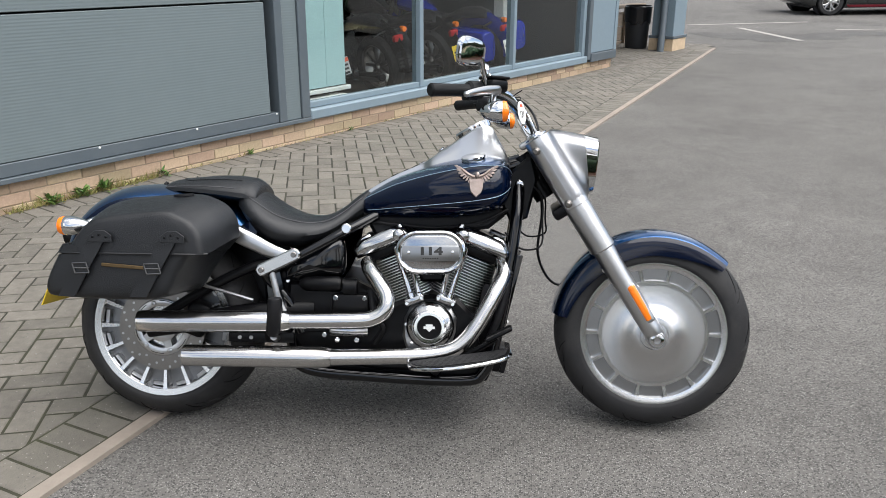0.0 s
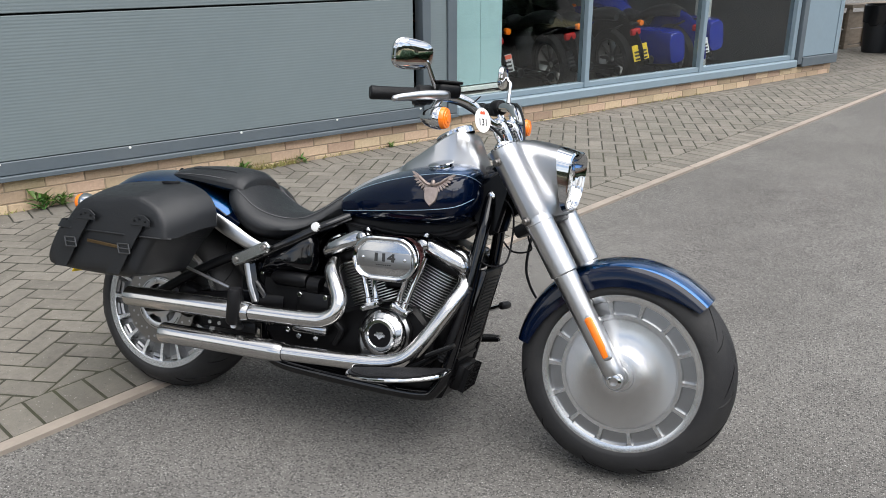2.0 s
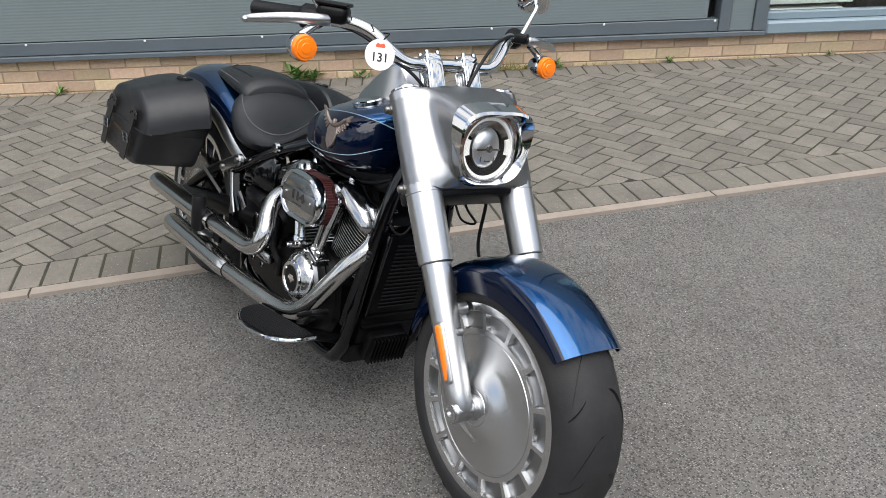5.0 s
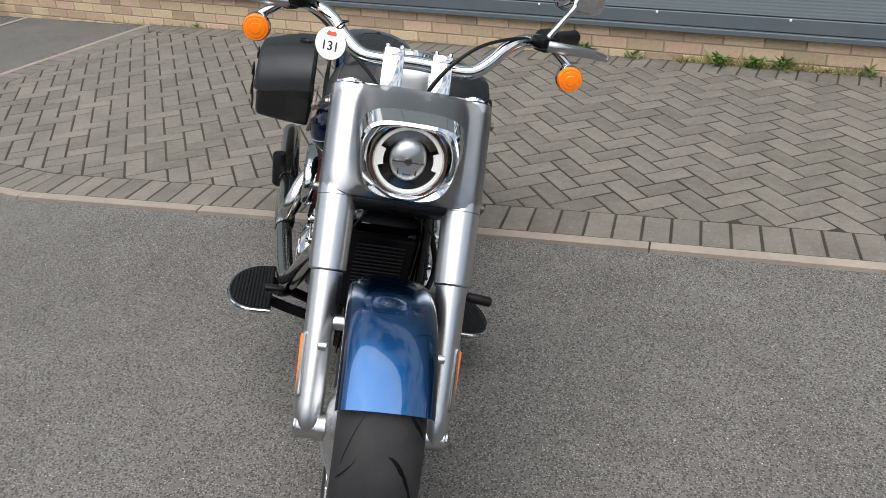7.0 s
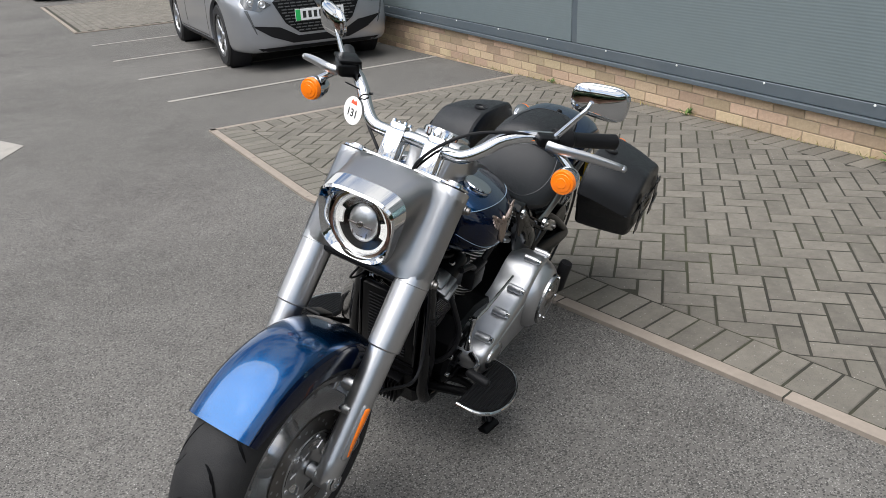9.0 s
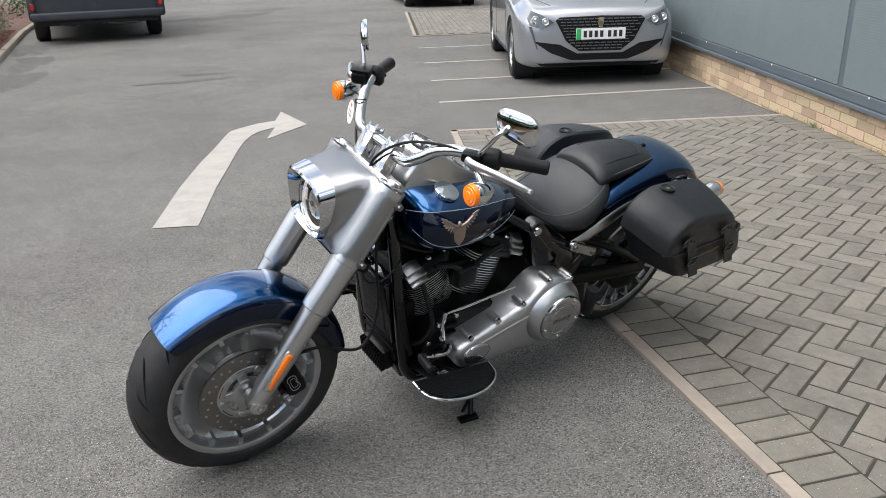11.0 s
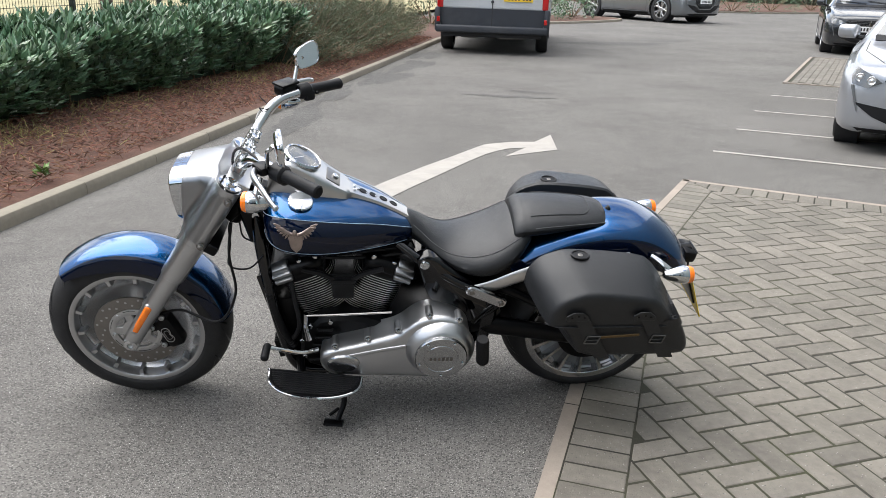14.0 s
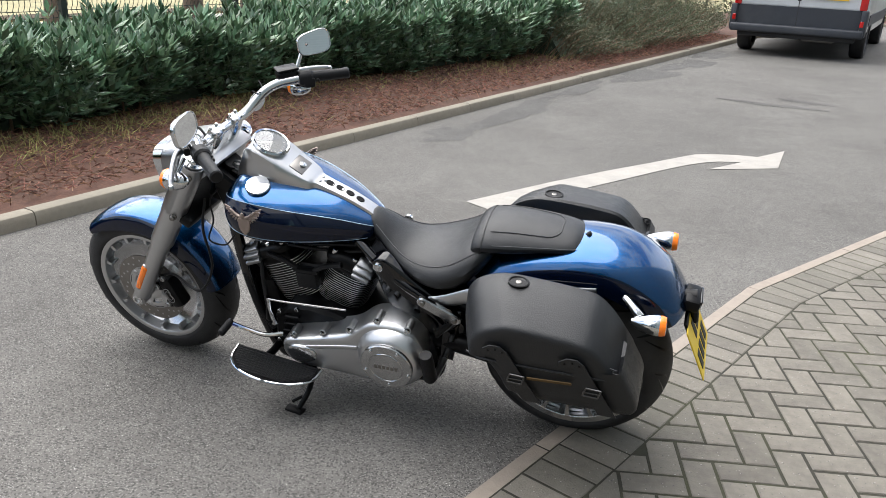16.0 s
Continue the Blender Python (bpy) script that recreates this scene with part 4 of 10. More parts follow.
feathery_shrub(13.9, 16.4, 0.55, 2.6, 0.9, 1300, 5, "yellowish olive feathery shrub near the parked van")


def broad_bush(x, y, r, h, n_, seed, label, material="leaf", name="bush"):
    g = np.random.default_rng(seed)
    b = empty(name, label=label, category="bush")
    cs, ax, up, ln, wd = [], [], [], [], []
    for i in range(n_):
        d = g.normal(0, 1, 3)
        d /= np.linalg.norm(d)
        d[2] = abs(d[2])
        rr = g.uniform(0.7, 1.0) * (1 + 0.2 * math.sin(5 * d[0]) * math.sin(4 * d[1] + 1))
        cs.append([x + d[0] * r * rr, y + d[1] * r * rr, ground_z(x, y) + 0.08 + d[2] * h * rr])
        ax.append(d + g.normal(0, 0.5, 3) + [0, 0, 0.4])
        up.append(g.normal(0, 1, 3))
        ln.append(g.uniform(0.06, 0.13))
        wd.append(g.uniform(0.025, 0.05))
    leaf_cloud("foliage", cs, ax, up, ln, wd, -0.03, M[material], b, "mixed green leaves")
    bm = B()
    for i in range(9):
        a = i * 0.7
        tube(bm, [(x, y, ground_z(x, y) + 0.05), (x + 0.4 * r * math.cos(a), y + 0.4 * r * math.sin(a), h * 0.45), (x + 0.7 * r * math.cos(a), y + 0.7 * r * math.sin(a), h * 0.75)], [0.02, 0.012, 0.006], 5)
    o_ = part("stems", bm, M["twig"], b)
    o_["kind"] = "stuff"


for x, y, r, h, n_, mt, lb in ((-3.3, -21.9, 0.9, 1.0, 900, "leaf", "dark green evergreen bush on the kerbed bed"), (-5.3, -23.5, 0.9, 1.0, 900, "leaf", "dark green evergreen bush on the kerbed bed"),
                               (-4.6, -22.4, 0.4, 0.45, 300, "sage", "pale grey-green sage clump beside the kerb"), (-6.6, -24.6, 0.8, 0.95, 800, "leaf", "loose dark bush beside the grey car"),
                               (-2.6, -19.6, 0.8, 0.9, 800, "needle", "olive bush behind the silver van"), (-1.2, -18.2, 0.9, 0.95, 800, "needle", "olive bush behind the silver van"),
                               (-17.5, -36.5, 1.2, 1.1, 500, "leaf", "distant dark green bush"), (-20.5, -38.5, 1.5, 1.2, 500, "leaf", "distant dark green bush"), (-24, -41, 1.5, 1.3, 500, "leaf", "distant dark green bush")):
    broad_bush(x, y, r, h, n_, int(1000 + x * 7), lb, mt)
bm = B()
rings(bm, [[(-14.5, -36.0, z), (-19, -36.6, z), (-30, -42, z), (-30, -60, z), (-10, -60, z)] for z in (-0.2, 0.10)])
tagged(obj("far_bed", fix(bm), M["mulch"], smooth=0), "distant mulched bed with a low kerb", "planting bed", kind="structure")
kerb_course([(-30, -41.85), (-19, -36.45), (-14.3, -35.85), (-11.5, -38.5)])

# loose bark, twigs and dry stalks on the mulch
bm_v, bm_f = [], []
for i in range(30000):
    k = rg.uniform(-5.5, 15.5)
    o = 0.16 + (max(1.0, hedge_front(min(k, 9.5))) + 0.25) * rg.random()
    p = np.array(bed_at(k, o, 0.10 + 0.055 * min(1, o / 1.5)))
    a = rg.uniform(0, 6.28)
    L, w = rg.uniform(0.015, 0.095), rg.uniform(0.0015, 0.0065)
    d = np.array([math.cos(a), math.sin(a), rg.normal(0, 0.35)]) * L / 2
    s = np.array([-math.sin(a), math.cos(a), rg.normal(0, 0.3)]) * w / 2
    b0 = len(bm_v)
    hgt = np.array([0, 0, rg.uniform(0.004, 0.012)])
    bm_v += [(p - d - s).tolist(), (p + d - s).tolist(), (p + d + s).tolist(), (p - d + s).tolist(), (p + hgt + d * 0.2).tolist()]
    bm_f += [(b0, b0 + 1, b0 + 4), (b0 + 1, b0 + 2, b0 + 4), (b0 + 2, b0 + 3, b0 + 4), (b0 + 3, b0, b0 + 4)]
me = bpy.data.meshes.new("bark_chips")
me.from_pydata(bm_v, [], bm_f)
me.materials.append(M["chip"])
tagged(new("bark_chips", me), "loose red-brown bark chips and twigs on the bed", "mulch", kind="stuff")
cs, ax, up, ln, wd = [], [], [], [], []
for i in range(4600):
    k = rg.uniform(-3.5, 3.2) if i < 3800 else rg.uniform(3, 9)
    o = hedge_front(k) - abs(rg.normal(0, 0.34)) + 0.1
    cs.append(np.array(bed_at(k, max(0.25, o), 0.13)))
    ax.append([rg.normal(0, 0.6), rg.normal(0, 0.6), rg.uniform(0.2, 1.0)])
    up.append(rg.normal(0, 1, 3))
    ln.append(rg.uniform(0.05, 0.15))
    wd.append(rg.uniform(0.003, 0.006))
g_ = leaf_cloud("dry_stalks", cs, ax, up, ln, wd, 0.0, M["straw"], None, "yellow-green grass stalks along the foot of the hedge")
tagged(g_, "yellow-green grass stalks along the foot of the hedge", "grass", kind="stuff")


# wooded skyline all round, far off
bm = B()
trnd = np.random.default_rng(5)
for ring_r, hh in ((62, 9.0), (75, 13.0)):
    row_lo, row_hi, row_mid = [], [], []
    for i in range(220):
        a = 2 * math.pi * i / 220
        r = ring_r * (1 + 0.05 * math.sin(a * 7) + 0.02 * trnd.normal())
        h = hh * (0.75 + 0.25 * math.sin(a * 5 + ring_r) * math.sin(a * 11)) + trnd.normal(0, 0.7)
        x, y = r * math.cos(a) - 3, r * math.sin(a) - 3
        row_lo.append((x, y, -1.5))
        row_mid.append((x * 0.985, y * 0.985, h * 0.55))
        row_hi.append((x, y, h))
    rings(bm, [row_lo, row_mid, row_hi], caps=False)
tagged(obj("backdrop", fix(bm), M["wood_edge"], smooth=0), "distant dark wooded skyline round the yard", "trees", kind="structure")


def weed(p, size, seed, name="weed", label="small leafy green weed growing from a paving joint", n_=26, material="weed"):
    g = np.random.default_rng(seed)
    cs, ax, up, ln, wd = [], [], [], [], []
    for i in range(n_):
        a = g.uniform(0, 6.28)
        cs.append([p[0] + g.normal(0, size * 0.16), p[1] + g.normal(0, size * 0.16), p[2] + g.uniform(0, size * 0.4)])
        ax.append([math.cos(a), math.sin(a), g.uniform(0.1, 1.2)])
        up.append([0, 0, 1])
        ln.append(size * g.uniform(0.35, 0.8))
        wd.append(size * g.uniform(0.12, 0.28))
    ob = leaf_cloud(name, cs, ax, up, ln, wd, 0.06, M[material], None, label, "")
    return tagged(ob, label, "weed")


weed(tuple(bed_at(1.98, 0.28, 0.10)), 0.14, 2, label="small bright green weed behind the kerb")

# mesh fence with posts behind the hedge
fence = empty("mesh_fence", label="dark green welded mesh fence behind the hedge", category="fence", kind="structure")
FO = 3.0
for j in range(-7, 9):
    k = 6.6 + 2.1 * j
    p = bed_at(k, FO)
    part("post", box(B(), 0.06, 0.06, 2.0, Matrix.Translation(p + Vector((0, 0, 1.0))) @ Matrix.Rotation(math.atan2(KD.y, KD.x), 4, "Z"), 0.005, 1), M["fence"], fence)
    bm = B()
    rot = Matrix.Rotation(math.atan2(KD.y, KD.x), 4, "Z")
    for q in range(1, 41):
        c = bed_at(k + q * 2.1 / 41, FO, 0.95)
        prof = [(0, -0.85), (0, 0.36 - 0.5), (0.03, 0.41 - 0.5), (0, 0.46 - 0.5), (0, 0.75), (0.03, 0.8), (0, 0.85)]
        rings(bm, [[tuple(c + Vector((KN.x * (a + dx) + KD.x * dy, KN.y * (a + dx) + KD.y * dy, b))) for dx, dy in ((-0.0025, -0.0025), (0.0025, -0.0025), (0, 0.003))] for a, b in prof])
    for z in (0.2, 0.4, 0.6, 0.8, 0.86, 0.96, 1.15, 1.35, 1.55, 1.75):
        box(bm, 2.1, 0.006, 0.006, Matrix.Translation(bed_at(k + 1.05, FO + 0.004, z)) @ rot)
    part("mesh_panel", bm, M["fence"], fence, smooth=0)

# timber rails and tree trunks beyond
rails = empty("timber_fence", label="weathered brown post-and-rail timber fence", category="fence", kind="structure")
for j in range(-4, 4):
    p = bed_at(2.2 * j - 0.4, 5.6)
    part("post", box(B(), 0.13, 0.10, 1.15, Matrix.Translation(p + Vector((0, 0, 0.55))) @ Matrix.Rotation(0.2, 4, "Z"), 0.01, 1), M["wood"], rails)
    for z in (0.55, 0.95):
        a, b = bed_at(2.2 * j - 0.4, 5.52, z), bed_at(2.2 * j + 1.8, 5.52, z + 0.02)
        part("rail", tube(B(), [a, b], 0.055, 4, flat=0.8), M["wood"], rails)


def tree(k, o, r, seed, h=6.5):
    g = random.Random(seed)
    p = bed_at(k, o, 0.0)
    t = empty("tree", label="bare brown tree trunk standing behind the fence", category="tree")
    pts = [p + Vector((g.uniform(-0.05, 0.05) * i, g.uniform(-0.05, 0.05) * i, h * i / 7)) for i in range(8)]
    bm = tube(B(), [p + Vector((0, 0, -0.1))] + pts[1:], [r * 1.25, r, r * 0.9, r * 0.7, r * 0.4, r * 0.15], 12)
    part("trunk", bm, M["bark"], t)
    bm = B()
    for i in range(26):
        b = pts[3].lerp(pts[-1], g.random())
        a = g.uniform(0, 6.28)
        L = g.uniform(0.7, 2.0)
        e = b + Vector((math.cos(a) * L, math.sin(a) * L, L * g.uniform(0.3, 0.9)))
        tube(bm, [b, b.lerp(e, 0.5) + Vector((0, 0, -0.06)), e], [r * 0.28, r * 0.15, r * 0.04], 5)
        for q in range(4):
            s = b.lerp(e, g.uniform(0.4, 1))
            tube(bm, [s, s + Vector((g.uniform(-0.4, 0.4), g.uniform(-0.4, 0.4), g.uniform(0.1, 0.5)))], [r * 0.07, r * 0.02], 4)
    o_ = part("branches", bm, M["bark"], t)
    o_["kind"] = "stuff"


for i, (k, o, r) in enumerate(((4.6, 3.9, 0.10), (5.6, 4.3, 0.07), (5.9, 4.35, 0.06), (3.3, 4.6, 0.11), (9.0, 4.0, 0.09), (1.2, 6.5, 0.12), (11.5, 5.0, 0.13), (14, 4.4, 0.1), (-2.5, 4.8, 0.12), (17, 6.0, 0.14))):
    tree(k, o, r, 40 + i)

# weeds and moss along the foot of the wall
def wall_foot(s, out=0.02):
    p = W0 + WDIR * s - WIN * out
    return (p.x, p.y, ground_z(p.x, p.y) + 0.012)


for i, (s, sz) in enumerate(((3.62, 0.16), (3.74, 0.12), (4.05, 0.10), (4.55, 0.12), (4.75, 0.11), (4.9, 0.12), (5.35, 0.09), (6.1, 0.07), (2.1, 0.09), (0.55, 0.06), (7.2, 0.05))):
    weed(wall_foot(s, 0.03), sz, 60 + i, n_=34 if sz > 0.1 else 18)
cs, ax, up, ln, wd = [], [], [], [], []
for i in range(1500):
    s = rg.uniform(4.3, 5.3) if i < 800 else rg.uniform(-1, 10)
    p = wall_foot(s, abs(rg.normal(0, 0.018)) + 0.004)
    cs.append(p)
    ax.append([rg.normal(0, 0.5), rg.normal(0, 0.5), rg.uniform(0.3, 1)])
    up.append(rg.normal(0, 1, 3))
    ln.append(rg.uniform(0.015, 0.07) * (1.3 if i < 800 else 0.7))
    wd.append(rg.uniform(0.003, 0.007))
g_ = leaf_cloud("wall_grass", cs, ax, up, ln, wd, 0.0, M["straw"], None, "")
tagged(g_, "dry grass and moss along the foot of the brick plinth", "grass", kind="stuff")

# damp stains on the asphalt beside the kerb
def stain(x, y, rx, ry, ang, seed):
    g = random.Random(seed)
    pts = []
    ph = [g.uniform(0, 6.28) for _ in range(4)]
    for i in range(120):
        a = 2 * math.pi * i / 120
        r = 1 + 0.26 * math.sin(2 * a + ph[0]) + 0.20 * math.sin(3 * a + ph[1]) + 0.13 * math.sin(5 * a + ph[2]) + 0.07 * math.sin(9 * a + ph[3]) + 0.035 * math.sin(17 * a + ph[1]) + 0.02 * math.sin(31 * a + ph[0])
        u, v = rx * r * math.cos(a), ry * r * math.sin(a)
        pts.append((x + u * math.cos(ang) - v * math.sin(ang), y + u * math.sin(ang) + v * math.cos(ang)))
    bm = B()
    lift_ = 0.0024 + 0.0003 * (seed % 4)
    inner_ = [[(x + (px - x) * k / 8, y + (py - y) * k / 8) for px, py in pts] for k in range(1, 9)]
    vs = [[bm.verts.new((px, py, ground_z(px, py) + lift_)) for px, py in row] for row in inner_]
    vc = bm.verts.new((x, y, ground_z(x, y) + lift_))
    for i in range(120):
        j = (i + 1) % 120
        bm.faces.new((vc, vs[0][i], vs[0][j]))
        for r0, r1 in zip(vs, vs[1:]):
            bm.faces.new((r0[i], r1[i], r1[j], r0[j]))
    tagged(obj("damp_stain", bm, M["wet"], smooth=0), "dark damp stain on the asphalt beside the kerb", "stain", kind="structure")


KA = math.atan2(KD.y, KD.x)
for i, (k, o, rx, ry) in enumerate(((3.7, -0.42, 0.30, 0.18), (4.85, -0.40, 0.62, 0.20), (5.75, -0.25, 0.4, 0.13), (7.0, -0.20, 0.7, 0.13), (8.8, -0.35, 0.95, 0.24), (10.6, -0.42, 0.75, 0.30), (12.4, -0.3, 0.8, 0.2), (7.6, -2.3, 0.10, 0.45), (8.1, -2.55, 0.08, 0.3))):
    p = bed_at(k, o)
    stain(p.x, p.y, rx, ry, KA, 20 + i)
stain(-5.6, -14.4, 1.3, 0.5, 0.4, 33)
stain(-6.9, -15.6, 0.8, 0.3, 0.3, 34)
for x, y, rx, ry, a, sd in ((5.0, 15.6, 1.1, 0.8, 0.3, 50), (7.0, 16.4, 1.0, 0.5, 0.2, 51)):
    stain(x, y, rx, ry, a, sd)

# ---- parked vehicles ----
from mathutils.bvhtree import BVHTree


def cr(vals, n):
    """Catmull-Rom over rows of numbers."""
    v = [np.array(q, float) for q in vals]
    v = [2 * v[0] - v[1]] + v + [2 * v[-1] - v[-2]]
    res = []
    for i in range(1, len(v) - 2):
        a, b, c, d = v[i - 1:i + 3]
        for k in range(n):
            t = k / n
            res.append(0.5 * ((2 * b) + (c - a) * t + (2 * a - 5 * b + 4 * c - d) * t * t + (3 * b - a - 3 * c + d) * t ** 3))
    return res + [v[-2]]


def body_skin(stations, n=3, square=0.0):
    """stations: x, sill z, shoulder z, top z, half width, half width of the top."""
    bm = B()
    loops = []
    for x, zb, zs, zt, w, wt in cr(stations, n):
        half = [(0, zb), (w * 0.55, zb), (w * 0.86, zb + 0.004), (w * 0.965, zb + 0.05), (w * 0.995, zb + 0.16), (w, zb + (zs - zb) * 0.55), (w * 0.985, zs - 0.05),
                (w * 0.955 + (wt - w * 0.955) * 0.08, zs + (zt - zs) * 0.05), (w * 0.94 + (wt - w * 0.94) * 0.55, zs + (zt - zs) * 0.55),
                (wt, zs + (zt - zs) * (0.90 - 0.02 * square)), (wt * (0.86 + 0.08 * square), zt - 0.012), (wt * 0.5, zt), (0, zt + 0.004)]
        h = cr(half, 2)
        ring = [(x, -q[0], q[1]) for q in h] + [(x, q[0], q[1]) for q in h[-2:0:-1]]
        loops.append(ring)
    rings(bm, loops)
    return fix(bm)


def cut_arches(bm, axles, r, w):
    """Cuts the wheel arches out of a closed body with a boolean, applied at once."""
    me = bpy.data.meshes.new("tmp_body")
    bm.to_mesh(me)
    bm.free()
    ob = bpy.data.objects.new("tmp_body", me)
    scene.collection.objects.link(ob)
    cb = B()
    for x, z in axles:
        for s in (-1, 1):
            lathe(cb, [(r, 0), (r, 0.42)], axis_to((x, s * (w - 0.36), z), (0, s, 0)), 28)
    fix(cb)
    cm = bpy.data.meshes.new("tmp_cut")
    cb.to_mesh(cm)
    cb.free()
    co = bpy.data.objects.new("tmp_cut", cm)
    scene.collection.objects.link(co)
    md = ob.modifiers.new("cut", "BOOLEAN")
    md.operation, md.object, md.solver = "DIFFERENCE", co, "EXACT"
    res = bmesh.new()
    res.from_mesh(bpy.data.meshes.new_from_object(ob.evaluated_get(bpy.context.evaluated_depsgraph_get())))
    bpy.data.objects.remove(ob)
    bpy.data.objects.remove(co)
    return res


def conform(bvh, outline, axis, off=0.004, thick=0.006, cuts=3, start=4.0):
    """A thin plate that follows the body: outline in the two axes across `axis` (+x, -x, +y, -y)."""
    bm = B()
    sgn = 1 if axis[0] == "+" else -1
    along = Vector((sgn, 0, 0)) if axis[1] == "x" else Vector((0, sgn, 0))

    def lift(a, b):
        return Vector((sgn * start, a, b)) if axis[1] == "x" else Vector((a, sgn * start, b))

    f_ = bm.faces.new([bm.verts.new(lift(a, b)) for a, b in outline])
    bmesh.ops.triangulate(bm, faces=[f_])
    for _ in range(cuts):
        es = [e for e in bm.edges if e.calc_length() > 0.07]
        if es:
            bmesh.ops.subdivide_edges(bm, edges=es, cuts=1, use_grid_fill=False)
            bmesh.ops.triangulate(bm, faces=bm.faces)
    for v in bm.verts:
        hit = bvh.ray_cast(v.co, -along)
        if hit[0] is not None:
            v.co = hit[0] + along * off
        else:
            near = bvh.find_nearest(v.co - along * (start - 0.6))
            if near[0] is not None:
                v.co = near[0] + along * off
    fix(bm)
    low = [v for v in bm.verts]
    r = bmesh.ops.extrude_face_region(bm, geom=list(bm.faces))
    bmesh.ops.translate(bm, vec=along * -(thick + off), verts=[e for e in r["geom"] if isinstance(e, bmesh.types.BMVert)])
    return fix(bm)


def road_wheel(parent, x, y, r, side, spokes=5, rim="alu", w=0.2, dark_face=False):
    wm = axis_to((x, y, r), (0, side, 0))
    tyre_ob = part("wheel", lathe(B(), [(r * 0.66, -w / 2), (r * 0.92, -w / 2), (r * 0.985, -w * 0.40), (r, -w * 0.25), (r, w * 0.25), (r * 0.985, w * 0.40), (r * 0.92, w / 2), (r * 0.70, w / 2), (r * 0.66, w * 0.42), (r * 0.64, 0)], wm, 40, caps=False), M["tyre"], parent, "black rubber tyre on an alloy rim")
    bm = B()
    lathe(bm, [(r * 0.67, w * 0.44), (r * 0.66, w * 0.36), (r * 0.60, w * 0.30), (r * 0.58, -w * 0.3)], wm, 40, caps=False)
    lathe(bm, [(r * 0.67, w * 0.44), (r * 0.62, w * 0.45), (r * 0.60, w * 0.30)], wm, 40, caps=False)
    part("rim", bm, M[rim], tyre_ob)
    bm = B()
    for k in range(spokes):
        for dlt in (-0.17, 0.17):
            a = 2 * math.pi * k / spokes + dlt * 0.7
            b = 2 * math.pi * k / spokes + dlt * 1.5
            p = [wm @ Vector((r * q * math.cos(g), r * q * math.sin(g), w * h)) for q, g, h in ((0.10, a, 0.30), (0.38, a, 0.34), (0.64, b, 0.36))]
            tube(bm, p, [r * 0.075, r * 0.06, r * 0.06], 6, flat=0.5, up=(0, side, 0))
    lathe(bm, [(r * 0.17, w * 0.1), (r * 0.17, w * 0.33), (r * 0.12, w * 0.40), (r * 0.02, w * 0.40)], wm, 20)
    part("spokes", bm, M[rim], tyre_ob, "forked alloy spokes")
    part("brake_disc", lathe(B(), [(r * 0.45, -0.01), (r * 0.45, 0.01)], wm, 24), M["steel_dark"], tyre_ob)
    return tyre_ob


HATCH = [(0.815, 0.36, 0.46, 0.56, 0.24, 0.18), (0.80, 0.27, 0.56, 0.69, 0.50, 0.42), (0.755, 0.21, 0.63, 0.775, 0.70, 0.60), (0.67, 0.19, 0.68, 0.815, 0.79, 0.69), (0.50, 0.18, 0.73, 0.855, 0.845, 0.73),
         (0.25, 0.17, 0.78, 0.90, 0.868, 0.745), (0.0, 0.17, 0.82, 0.935, 0.872, 0.745), (-0.28, 0.17, 0.86, 0.965, 0.872, 0.735), (-0.42, 0.17, 0.90, 1.02, 0.872, 0.70), (-0.80, 0.17, 0.92, 1.27, 0.872, 0.60),
         (-1.10, 0.17, 0.93, 1.40, 0.872, 0.555), (-1.5, 0.17, 0.935, 1.435, 0.872, 0.55), (-2.1, 0.17, 0.95, 1.42, 0.872, 0.55), (-2.65, 0.18, 0.96, 1.36, 0.87, 0.54), (-2.95, 0.20, 0.97, 1.27, 0.85, 0.55), (-3.12, 0.26, 0.95, 1.08, 0.81, 0.66), (-3.22, 0.32, 0.80, 0.92, 0.74, 0.62), (-3.24, 0.42, 0.6, 0.7, 0.5, 0.4)]


